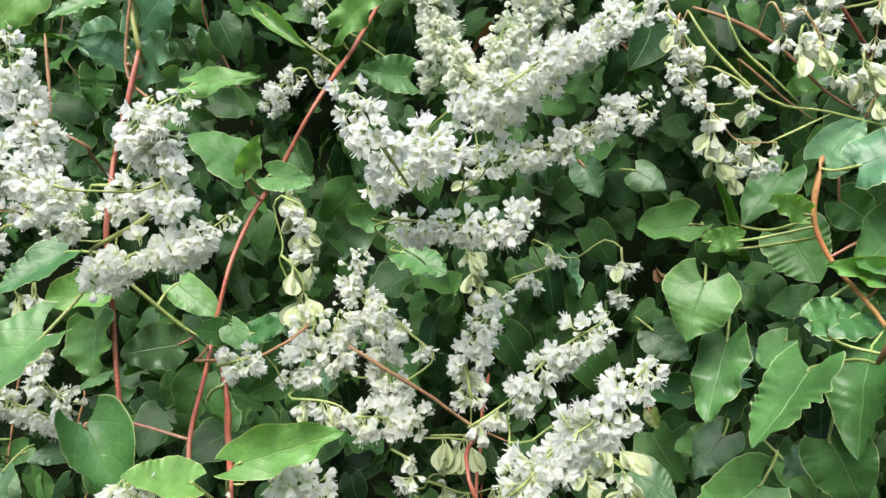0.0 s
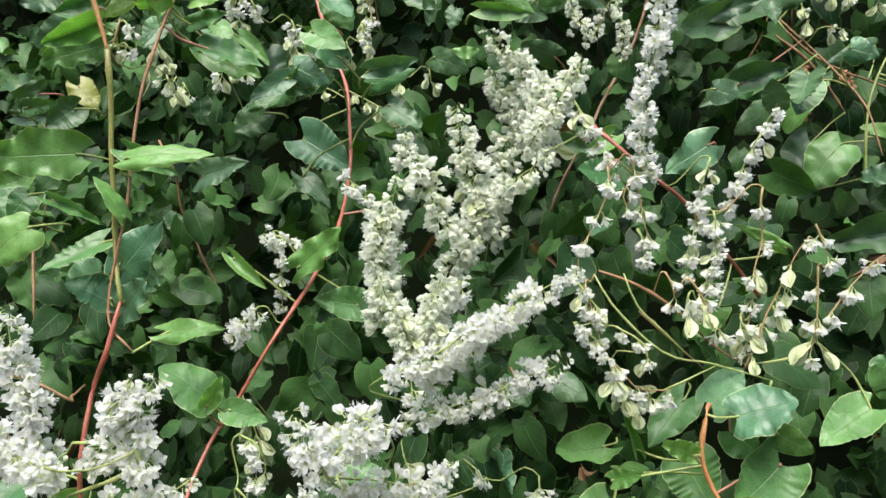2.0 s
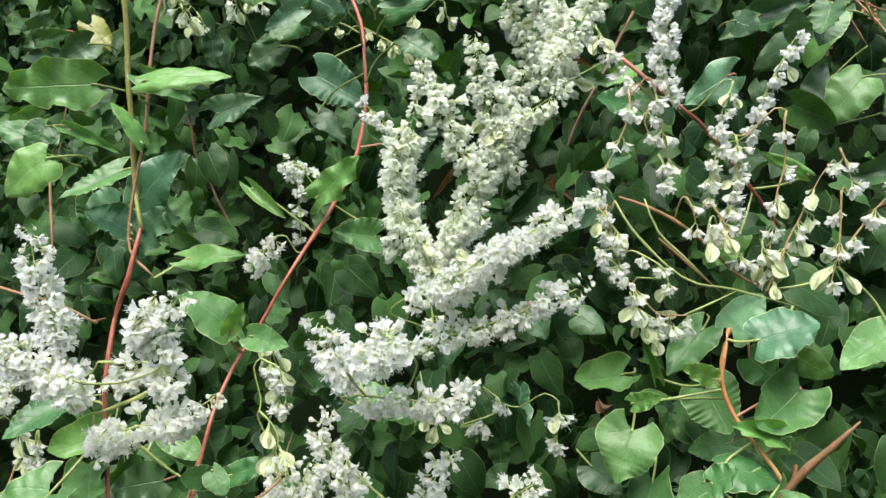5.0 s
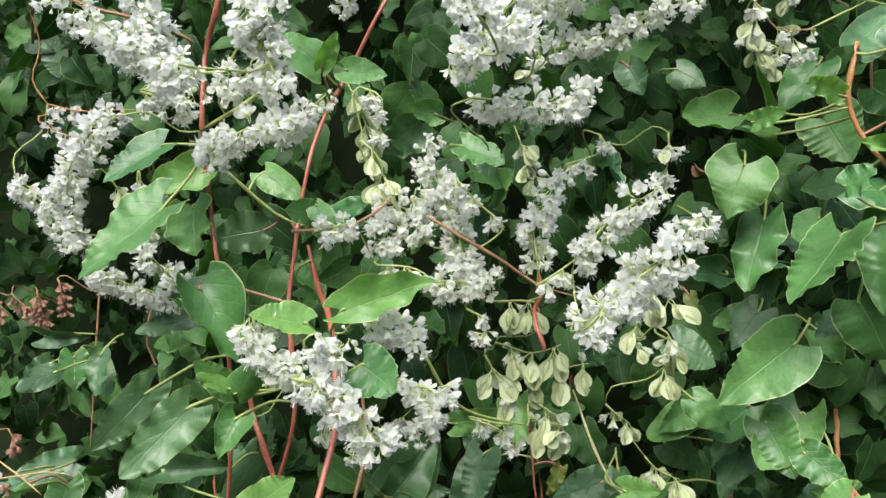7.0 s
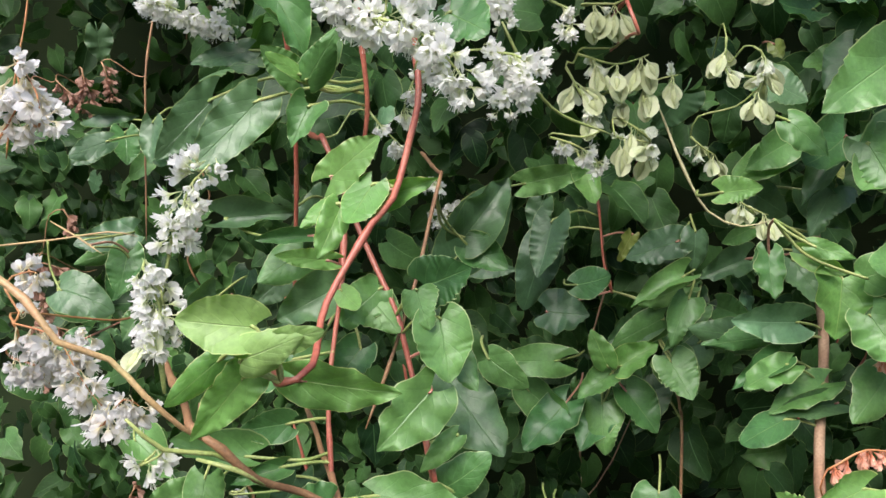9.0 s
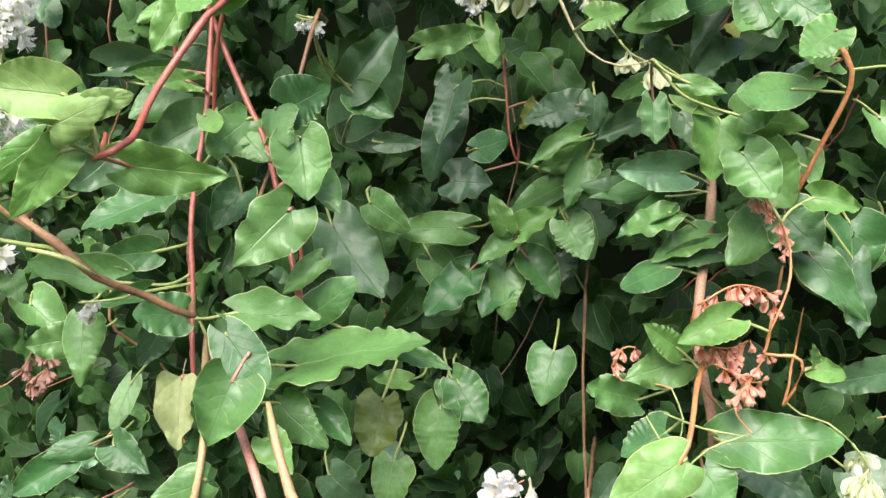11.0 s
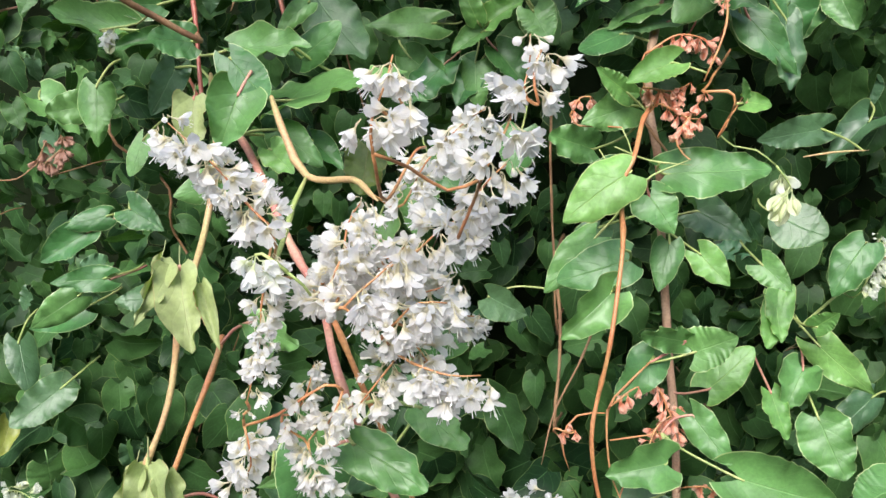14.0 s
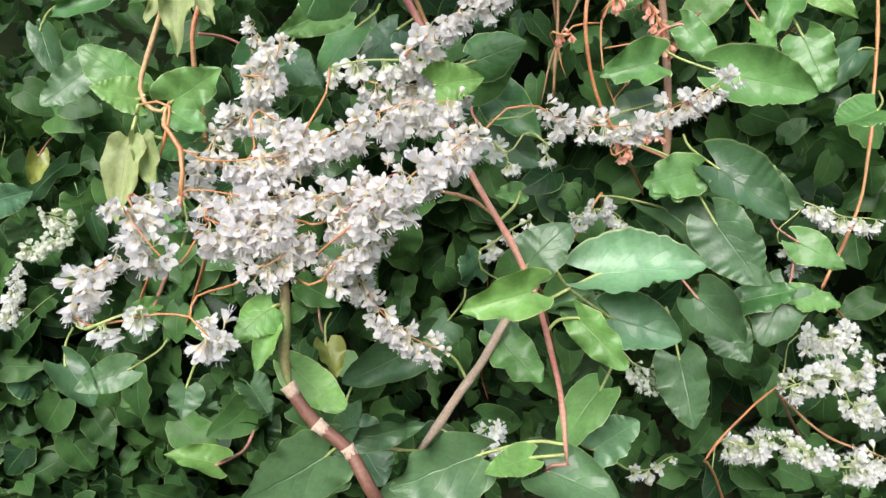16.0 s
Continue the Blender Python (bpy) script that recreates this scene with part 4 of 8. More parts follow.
v = vine("pale", 0.0008, (0.042, 0.445, 1.477), (0.053, 0.428, 1.445), (0.067, 0.423, 1.420), (0.086, 0.421, 1.411), (0.105, 0.423, 1.414))
leaf(v, "y", (0.060, 0.380, 1.440), (0.080, 0.369, 1.444), 0.014, -14, -13, 21, (0.061, 0.425, 1.432))
leaf(v, "y", (0.120, 0.405, 1.403), (0.140, 0.393, 1.398), 0.011, 2, -19, 23, (0.105, 0.423, 1.414))
leaf(v, "m", (0.119, 0.458, 1.468), (0.142, 0.443, 1.449), 0.022, -14, -17, 15)
leaf(v, "y", (0.146, 0.422, 1.380), (0.139, 0.400, 1.352), 0.033, -4, -17, 9, (0.105, 0.423, 1.414))
leaf(v, "y", (0.123, 0.426, 1.393), (0.143, 0.410, 1.383), 0.013, 3, -14, 8, (0.105, 0.423, 1.414))
leaf(v, "m", (0.114, 0.454, 1.387), (0.110, 0.435, 1.360), 0.017, -21, -19, 18, (0.105, 0.423, 1.414))
leaf(v, "m", (0.149, 0.404, 1.383), (0.167, 0.395, 1.394), 0.023, -7, -24, 20, (0.105, 0.423, 1.414))
v = vine("green", 0.0010, (-0.051, 0.367, 1.531), (-0.036, 0.372, 1.500), (-0.020, 0.389, 1.482), (0.010, 0.408, 1.468))
v = vine("red", 0.0014, (-0.136, 0.383, 1.451), (-0.137, 0.358, 1.406), (-0.143, 0.331, 1.358), (-0.141, 0.307, 1.318), (-0.138, 0.286, 1.285))
leaf(v, "m", (-0.121, 0.299, 1.314), (-0.075, 0.287, 1.315), 0.014, -39, 17, 21, (-0.140, 0.302, 1.310))
leaf(v, "m", (-0.165, 0.337, 1.333), (-0.192, 0.325, 1.336), 0.018, -6, 21, 17, (-0.142, 0.322, 1.343))
leaf(v, "m", (-0.182, 0.322, 1.322), (-0.222, 0.312, 1.331), 0.014, 41, 24, 18, (-0.141, 0.314, 1.329))
leaf(v, "m", (-0.166, 0.367, 1.358), (-0.207, 0.347, 1.340), 0.021, 40, 20, 13, (-0.141, 0.338, 1.372))
leaf(v, "y", (-0.139, 0.346, 1.418), (-0.165, 0.334, 1.425), 0.010, -3, 11, 20, (-0.137, 0.360, 1.410))
leaf(v, "y", (-0.138, 0.353, 1.401), (-0.126, 0.339, 1.393), 0.011, -11, 10, 22, (-0.138, 0.354, 1.400))
leaf(v, "m", (-0.166, 0.320, 1.318), (-0.191, 0.307, 1.316), 0.011, 11, 22, 17, (-0.141, 0.311, 1.325))
v = vine("red", 0.0018, (-0.152, 0.410, 1.470), (-0.139, 0.400, 1.437), (-0.122, 0.379, 1.404), (-0.109, 0.361, 1.378), (-0.096, 0.336, 1.332), (-0.090, 0.318, 1.309))
leaf(v, "m", (-0.097, 0.335, 1.407), (-0.092, 0.318, 1.392), 0.019, 10, 5, 12, (-0.111, 0.363, 1.381))
leaf(v, "m", (-0.086, 0.332, 1.394), (-0.080, 0.311, 1.368), 0.029, -7, 3, 14, (-0.108, 0.358, 1.373))
leaf(v, "m", (-0.127, 0.370, 1.392), (-0.108, 0.354, 1.377), 0.023, -15, 9, 13, (-0.117, 0.373, 1.395))
leaf(v, "m", (-0.088, 0.317, 1.362), (-0.116, 0.296, 1.340), 0.028, -14, 12, 15, (-0.100, 0.343, 1.345))
leaf(v, "m", (-0.043, 0.325, 1.280), (-0.014, 0.311, 1.275), 0.012, -16, 5, 25, (-0.090, 0.318, 1.309))
leaf(v, "m", (-0.089, 0.326, 1.299), (-0.062, 0.321, 1.318), 0.019, 7, 12, 22, (-0.090, 0.318, 1.309))
leaf(v, "b2", (-0.055, 0.357, 1.236), (-0.061, 0.335, 1.208), 0.025, 19, 6, 28)
leaf(v, "m", (-0.118, 0.371, 1.396), (-0.139, 0.353, 1.382), 0.021, 20, 14, 9, (-0.117, 0.373, 1.395))
leaf(v, "m", (-0.095, 0.345, 1.403), (-0.068, 0.337, 1.416), 0.026, -7, 4, 22, (-0.111, 0.364, 1.382))
leaf(v, "m", (-0.083, 0.341, 1.373), (-0.068, 0.322, 1.358), 0.018, -20, 11, 10, (-0.105, 0.352, 1.361))
leaf(v, "m", (-0.077, 0.325, 1.333), (-0.096, 0.309, 1.322), 0.012, 15, 11, 16, (-0.094, 0.330, 1.324))
v = vine("brown", 0.0014, (-0.087, 0.427, 1.445), (-0.093, 0.409, 1.425), (-0.101, 0.388, 1.395), (-0.111, 0.368, 1.367), (-0.128, 0.342, 1.326))
leaf(v, "d", (-0.078, 0.460, 1.396), (-0.046, 0.462, 1.434), 0.028, 7, 2, 10, (-0.090, 0.419, 1.436))
leaf(v, "m", (-0.074, 0.459, 1.393), (-0.050, 0.444, 1.382), 0.021, -16, 1, 10, (-0.090, 0.418, 1.435))
leaf(v, "d", (-0.090, 0.420, 1.324), (-0.059, 0.391, 1.278), 0.036, -16, 9, 16)
leaf(v, "m", (-0.064, 0.412, 1.337), (-0.043, 0.395, 1.325), 0.021, 2, 7, 13)
v = vine("trunk", 0.0034, (0.166, 0.527, 1.412), (0.163, 0.499, 1.360), (0.161, 0.472, 1.310), (0.140, 0.412, 1.249), (0.142, 0.374, 1.199), (0.150, 0.379, 1.128), (0.147, 0.298, 1.007), (0.141, 0.268, 0.955))
leaf(v, "b2", (0.155, 0.592, 1.507), (0.158, 0.579, 1.496), 0.012, 3, -14, 15)
leaf(v, "b2", (0.189, 0.553, 1.423), (0.191, 0.539, 1.412), 0.010, -25, -20, 16, (0.166, 0.527, 1.412))
leaf(v, "m", (0.170, 0.553, 1.530), (0.137, 0.541, 1.530), 0.021, 25, -17, 13)
leaf(v, "m", (0.201, 0.561, 1.498), (0.161, 0.548, 1.489), 0.024, 7, -19, 16)
leaf(v, "d", (0.123, 0.520, 1.488), (0.152, 0.507, 1.474), 0.029, -16, -13, 19)
leaf(v, "m", (0.149, 0.515, 1.442), (0.099, 0.498, 1.424), 0.023, -7, -18, 16, (0.166, 0.527, 1.412))
leaf(v, "d", (0.177, 0.496, 1.447), (0.140, 0.477, 1.417), 0.029, 14, -21, 16, (0.166, 0.527, 1.412))
leaf(v, "d", (0.169, 0.491, 1.421), (0.143, 0.473, 1.394), 0.025, 20, -21, 18, (0.166, 0.523, 1.405))
leaf(v, "b", (0.139, 0.454, 1.338), (0.093, 0.441, 1.344), 0.027, 1, -21, 15, (0.161, 0.479, 1.323))
leaf(v, "d", (0.128, 0.497, 1.310), (0.076, 0.485, 1.323), 0.024, 8, -19, 17, (0.161, 0.477, 1.319))
leaf(v, "m", (0.157, 0.452, 1.298), (0.113, 0.433, 1.286), 0.022, 22, -23, 19, (0.155, 0.456, 1.294))
leaf(v, "d", (0.175, 0.397, 1.158), (0.215, 0.378, 1.139), 0.031, -12, -21, 32, (0.147, 0.377, 1.154))
leaf(v, "y", (0.167, 0.311, 1.056), (0.202, 0.315, 1.085), 0.026, 5, -17, 27, (0.148, 0.325, 1.047))
leaf(v, "y", (0.237, 0.365, 1.106), (0.217, 0.332, 1.075), 0.022, 5, -22, 20)
leaf(v, "m", (0.244, 0.303, 1.040), (0.254, 0.270, 1.006), 0.035, 9, -25, 27)
leaf(v, "d", (0.163, 0.221, 0.980), (0.216, 0.195, 0.958), 0.036, 2, -20, 37, (0.141, 0.268, 0.955))
leaf(v, "d", (0.194, 0.541, 1.506), (0.168, 0.527, 1.481), 0.030, 12, -19, 16)
leaf(v, "d", (0.094, 0.554, 1.376), (0.091, 0.535, 1.352), 0.022, -21, -14, 17)
leaf(v, "d", (0.127, 0.530, 1.359), (0.093, 0.515, 1.353), 0.022, 10, -17, 19, (0.164, 0.505, 1.371))
leaf(v, "d", (0.138, 0.483, 1.374), (0.156, 0.465, 1.346), 0.024, -20, -20, 18, (0.163, 0.501, 1.363))
leaf(v, "m", (0.128, 0.439, 1.317), (0.091, 0.422, 1.307), 0.020, 9, -21, 25, (0.155, 0.454, 1.292))
leaf(v, "d", (0.119, 0.522, 1.412), (0.142, 0.507, 1.397), 0.025, -4, -17, 14, (0.166, 0.525, 1.408))
leaf(v, "d", (0.152, 0.504, 1.416), (0.175, 0.487, 1.390), 0.026, 14, -20, 14, (0.166, 0.523, 1.405))
leaf(v, "m", (0.146, 0.511, 1.447), (0.107, 0.493, 1.432), 0.024, -7, -20, 11, (0.166, 0.527, 1.412))
leaf(v, "m", (0.169, 0.483, 1.454), (0.136, 0.463, 1.431), 0.031, 12, -23, 11, (0.166, 0.527, 1.412))
leaf(v, "m", (0.122, 0.481, 1.379), (0.119, 0.459, 1.355), 0.017, -18, -11, 7, (0.164, 0.502, 1.365))
leaf(v, "m", (0.118, 0.496, 1.391), (0.094, 0.481, 1.384), 0.014, 0, -11, 6, (0.165, 0.510, 1.381))
leaf(v, "m", (0.127, 0.433, 1.282), (0.089, 0.417, 1.273), 0.019, 5, -13, 18, (0.148, 0.435, 1.273))
leaf(v, "m", (0.124, 0.447, 1.319), (0.092, 0.430, 1.307), 0.019, 12, -12, 14, (0.156, 0.459, 1.297))
leaf(v, "m", (0.129, 0.470, 1.323), (0.079, 0.457, 1.322), 0.016, -11, -12, 13, (0.161, 0.476, 1.318))
leaf(v, "d", (0.164, 0.445, 1.286), (0.119, 0.433, 1.286), 0.017, 23, -16, 16, (0.153, 0.449, 1.287))
leaf(v, "m", (0.144, 0.344, 1.161), (0.132, 0.321, 1.134), 0.021, 7, -18, 33, (0.146, 0.376, 1.163))
leaf(v, "y", (0.162, 0.341, 1.152), (0.179, 0.321, 1.134), 0.021, -9, -20, 33, (0.147, 0.377, 1.153))
leaf(v, "m", (0.204, 0.337, 1.143), (0.222, 0.319, 1.129), 0.021, 2, -25, 33)
leaf(v, "d", (0.103, 0.367, 1.163), (0.074, 0.349, 1.150), 0.022, 4, -12, 32, (0.146, 0.376, 1.168))
leaf(v, "y", (0.229, 0.363, 1.104), (0.227, 0.333, 1.079), 0.018, -20, -21, 17)
leaf(v, "y", (0.219, 0.326, 1.046), (0.224, 0.297, 1.022), 0.018, -14, -21, 22)
v = vine("orange", 0.0015, (0.134, 0.375, 1.245), (0.117, 0.333, 1.248), (0.104, 0.297, 1.236), (0.097, 0.291, 1.221), (0.096, 0.280, 1.189), (0.085, 0.249, 1.142), (0.078, 0.242, 1.111), (0.072, 0.229, 1.089), (0.077, 0.216, 1.046), (0.093, 0.219, 1.011))
leaf(v, "y", (0.116, 0.362, 1.257), (0.091, 0.357, 1.278), 0.015, -8, -15, 25, (0.127, 0.357, 1.246))
leaf(v, "m", (0.122, 0.370, 1.248), (0.085, 0.355, 1.244), 0.028, -8, -16, 25, (0.131, 0.366, 1.246))
leaf(v, "y", (0.105, 0.294, 1.232), (0.061, 0.276, 1.217), 0.032, 5, -17, 32, (0.102, 0.296, 1.232))
leaf(v, "m", (0.093, 0.279, 1.161), (0.062, 0.254, 1.144), 0.027, -1, -10, 19, (0.091, 0.267, 1.170))
leaf(v, "d", (0.155, 0.211, 0.989), (0.201, 0.178, 0.961), 0.033, -25, -19, 28)
leaf(v, "m", (0.145, 0.207, 0.984), (0.106, 0.188, 0.980), 0.026, 25, -18, 29, (0.093, 0.219, 1.011))
leaf(v, "m", (0.110, 0.304, 1.168), (0.065, 0.290, 1.163), 0.029, -14, -15, 35, (0.095, 0.279, 1.188))
leaf(v, "m", (0.146, 0.205, 0.987), (0.105, 0.191, 0.989), 0.031, -2, -19, 33, (0.093, 0.219, 1.011))
v = vine("orange", 0.0017, (0.201, 0.424, 1.431), (0.216, 0.415, 1.406), (0.211, 0.416, 1.377), (0.196, 0.421, 1.333))
leaf(v, "m", (0.185, 0.447, 1.508), (0.125, 0.427, 1.476), 0.040, -10, -24, 11)
leaf(v, "m", (0.194, 0.458, 1.459), (0.166, 0.438, 1.420), 0.033, 22, -24, 15, (0.201, 0.424, 1.431))
leaf(v, "m", (0.174, 0.415, 1.448), (0.196, 0.401, 1.432), 0.021, -16, -24, 18, (0.201, 0.424, 1.431))
leaf(v, "y", (0.196, 0.392, 1.431), (0.172, 0.377, 1.420), 0.022, 7, -28, 20, (0.204, 0.422, 1.426))
leaf(v, "m", (0.180, 0.396, 1.399), (0.138, 0.382, 1.398), 0.021, -14, -26, 23, (0.214, 0.415, 1.393))
leaf(v, "m", (0.216, 0.498, 1.502), (0.229, 0.482, 1.482), 0.023, -21, -25, 10)
leaf(v, "y", (0.159, 0.422, 1.380), (0.193, 0.408, 1.373), 0.024, 1, -18, 9, (0.207, 0.417, 1.364))
leaf(v, "m", (0.166, 0.426, 1.360), (0.187, 0.403, 1.330), 0.038, -7, -19, 11, (0.201, 0.419, 1.348))
leaf(v, "m", (0.180, 0.422, 1.317), (0.153, 0.400, 1.295), 0.029, -10, -20, 16, (0.196, 0.421, 1.333))
leaf(v, "m", (0.189, 0.423, 1.320), (0.206, 0.403, 1.300), 0.032, -20, -21, 15, (0.196, 0.421, 1.333))
leaf(v, "y", (0.217, 0.434, 1.410), (0.184, 0.423, 1.418), 0.019, 15, -23, 6, (0.212, 0.418, 1.412))
leaf(v, "d", (0.218, 0.471, 1.396), (0.188, 0.454, 1.384), 0.022, -9, -22, 7, (0.214, 0.415, 1.396))
leaf(v, "d", (0.240, 0.434, 1.289), (0.239, 0.404, 1.242), 0.025, -25, -26, 17, (0.196, 0.421, 1.333))
leaf(v, "m", (0.278, 0.469, 1.296), (0.245, 0.445, 1.267), 0.030, -8, -27, 15)
leaf(v, "m", (0.165, 0.452, 1.455), (0.180, 0.433, 1.422), 0.029, -13, -24, 11, (0.201, 0.424, 1.431))
leaf(v, "m", (0.208, 0.426, 1.293), (0.240, 0.399, 1.255), 0.026, -18, -21, 16, (0.196, 0.421, 1.333))
leaf(v, "m", (0.208, 0.435, 1.288), (0.230, 0.411, 1.259), 0.023, 13, -21, 16, (0.196, 0.421, 1.333))
leaf(v, "m", (0.249, 0.462, 1.303), (0.250, 0.435, 1.267), 0.036, -17, -24, 14)
leaf(v, "m", (0.287, 0.460, 1.300), (0.293, 0.438, 1.275), 0.026, 7, -27, 14)
leaf(v, "d", (0.296, 0.471, 1.329), (0.308, 0.446, 1.296), 0.032, -18, -27, 11)
leaf(v, "y", (0.265, 0.414, 1.402), (0.266, 0.391, 1.377), 0.021, 11, -27, 5, (0.216, 0.415, 1.406))
leaf(v, "m", (0.205, 0.435, 1.401), (0.180, 0.417, 1.386), 0.018, 9, -21, 5, (0.212, 0.418, 1.412))
leaf(v, "m", (0.206, 0.440, 1.357), (0.204, 0.418, 1.335), 0.017, -11, -21, 9, (0.204, 0.418, 1.355))
leaf(v, "m", (0.260, 0.466, 1.371), (0.270, 0.443, 1.344), 0.019, -12, -25, 7)
v = vine("brown", 0.0020, (-0.183, 0.251, 1.377), (-0.171, 0.248, 1.369), (-0.160, 0.252, 1.352), (-0.144, 0.267, 1.335), (-0.130, 0.273, 1.324))
leaf(v, "m", (-0.134, 0.280, 1.322), (-0.155, 0.269, 1.326), 0.020, 0, 20, 21, (-0.130, 0.273, 1.324))
v = vine("green", 0.0012, (-0.178, 0.238, 1.370), (-0.162, 0.236, 1.366), (-0.153, 0.242, 1.355))
v = vine("green", 0.0014, (-0.198, 0.263, 1.386), (-0.199, 0.267, 1.399), (-0.201, 0.272, 1.414), (-0.196, 0.282, 1.442), (-0.188, 0.275, 1.458))
v = vine("tan", 0.0015, (-0.265, 0.241, 1.459), (-0.234, 0.236, 1.439), (-0.222, 0.231, 1.423), (-0.207, 0.239, 1.412), (-0.193, 0.235, 1.398), (-0.183, 0.241, 1.382), (-0.176, 0.249, 1.371))
v = vine("green", 0.0011, (-0.201, 0.232, 1.390), (-0.191, 0.238, 1.374), (-0.174, 0.247, 1.367), (-0.161, 0.254, 1.352))
v = vine("tan", 0.0018, (-0.088, 0.228, 1.304), (-0.079, 0.206, 1.290), (-0.069, 0.189, 1.278), (-0.045, 0.160, 1.286), (-0.033, 0.129, 1.290))
leaf(v, "m", (-0.097, 0.308, 1.279), (-0.026, 0.304, 1.299), 0.028, -53, 13, 26, (-0.119, 0.305, 1.292))
leaf(v, "m", (-0.118, 0.278, 1.315), (-0.097, 0.258, 1.292), 0.021, -8, 18, 22, (-0.108, 0.277, 1.304))
leaf(v, "m", (-0.110, 0.262, 1.300), (-0.121, 0.242, 1.277), 0.030, -2, 17, 26, (-0.104, 0.268, 1.308))
v = vine("green", 0.0012, (-0.069, 0.189, 1.278), (-0.071, 0.166, 1.276), (-0.070, 0.133, 1.276), (-0.071, 0.090, 1.275))
v = vine("pink", 0.0022, (-0.138, 0.316, 1.290), (-0.123, 0.288, 1.270), (-0.113, 0.270, 1.265), (-0.083, 0.211, 1.230), (-0.067, 0.175, 1.221), (-0.057, 0.135, 1.210), (-0.048, 0.127, 1.176), (-0.024, 0.110, 1.127), (-0.016, 0.086, 1.086), (0.008, 0.058, 1.036), (0.019, 0.041, 1.005), (0.025, 0.027, 0.966), (0.026, 0.007, 0.937))
leaf(v, "m", (-0.102, 0.294, 1.269), (-0.077, 0.275, 1.252), 0.022, 3, 15, 28, (-0.121, 0.283, 1.269))
leaf(v, "m", (-0.086, 0.311, 1.256), (-0.066, 0.294, 1.244), 0.015, -16, 12, 28, (-0.122, 0.286, 1.269))
leaf(v, "y", (-0.054, 0.388, 1.173), (-0.061, 0.366, 1.146), 0.026, 19, 6, 33)
leaf(v, "y", (-0.100, 0.262, 1.268), (-0.086, 0.246, 1.258), 0.016, -1, 16, 30, (-0.109, 0.262, 1.260))
leaf(v, "m", (-0.236, 0.390, 1.186), (-0.207, 0.373, 1.174), 0.024, 11, 26, 28)
leaf(v, "m", (-0.067, 0.139, 1.166), (-0.083, 0.116, 1.150), 0.039, -8, 9, 25, (-0.048, 0.127, 1.176))
leaf(v, "m", (-0.050, 0.094, 1.207), (-0.019, 0.075, 1.197), 0.018, 0, 8, 22, (-0.054, 0.132, 1.197))
leaf(v, "m", (-0.024, 0.116, 1.205), (-0.005, 0.097, 1.196), 0.015, 3, 3, 22, (-0.052, 0.131, 1.193))
leaf(v, "y", (-0.026, 0.088, 1.116), (-0.000, 0.078, 1.122), 0.019, 9, 3, 36, (-0.021, 0.100, 1.109))
leaf(v, "m", (-0.266, 0.401, 1.124), (-0.307, 0.389, 1.129), 0.021, 8, 22, 17)
leaf(v, "m", (-0.286, 0.395, 1.116), (-0.322, 0.371, 1.100), 0.025, 1, 24, 18)
leaf(v, "y", (0.016, 0.023, 1.039), (-0.018, 0.009, 1.042), 0.021, 2, -6, 37, (0.012, 0.051, 1.023))
leaf(v, "b", (0.046, 0.066, 1.012), (0.105, 0.059, 1.020), 0.027, -35, -10, 36, (0.016, 0.045, 1.012))
leaf(v, "y", (0.037, 0.055, 0.996), (0.060, 0.029, 0.978), 0.019, 13, -9, 39, (0.020, 0.039, 0.999))
leaf(v, "d", (0.013, 0.069, 1.018), (0.032, 0.071, 1.042), 0.024, -24, -5, 36, (0.011, 0.052, 1.026))
leaf(v, "d", (-0.015, 0.016, 0.941), (-0.066, -0.001, 0.940), 0.036, 4, 0, 14, (0.026, 0.013, 0.945))
leaf(v, "y", (0.010, 0.014, 0.937), (-0.018, 0.002, 0.942), 0.016, 15, -5, 48, (0.026, 0.010, 0.941))
leaf(v, "d", (0.013, 0.017, 0.924), (0.052, -0.001, 0.916), 0.033, -7, -5, 49, (0.026, 0.007, 0.937))
leaf(v, "b", (0.049, 0.069, 0.874), (0.079, 0.071, 0.897), 0.026, -12, -10, 48)
leaf(v, "d", (-0.169, 0.354, 1.294), (-0.183, 0.332, 1.269), 0.020, -2, 21, 18, (-0.138, 0.316, 1.290))
leaf(v, "m", (-0.200, 0.358, 1.248), (-0.208, 0.337, 1.227), 0.013, 9, 24, 23)
leaf(v, "m", (-0.304, 0.431, 1.083), (-0.348, 0.411, 1.076), 0.025, 3, 23, 16)
leaf(v, "d", (-0.228, 0.390, 1.109), (-0.257, 0.380, 1.117), 0.023, 16, 18, 16)
v = vine("tan", 0.0018, (-0.136, 0.306, 1.299), (-0.126, 0.251, 1.268), (-0.131, 0.226, 1.238), (-0.129, 0.165, 1.225), (-0.132, 0.157, 1.210), (-0.139, 0.140, 1.182), (-0.159, 0.117, 1.143), (-0.169, 0.105, 1.122), (-0.164, 0.100, 1.113), (-0.156, 0.099, 1.112))
leaf(v, "w", (-0.137, 0.272, 1.297), (-0.137, 0.249, 1.270), 0.016, 22, 21, 25, (-0.131, 0.280, 1.285))
leaf(v, "m", (-0.122, 0.247, 1.256), (-0.145, 0.233, 1.254), 0.018, -7, 20, 32, (-0.127, 0.243, 1.259))
leaf(v, "m", (-0.158, 0.106, 1.112), (-0.126, 0.102, 1.128), 0.023, 4, 24, 32, (-0.159, 0.099, 1.112))
leaf(v, "y", (-0.171, 0.107, 1.115), (-0.191, 0.100, 1.127), 0.019, 11, 26, 31, (-0.167, 0.103, 1.119))
leaf(v, "m", (-0.175, 0.119, 1.115), (-0.195, 0.121, 1.143), 0.021, 21, 26, 30, (-0.169, 0.105, 1.122))
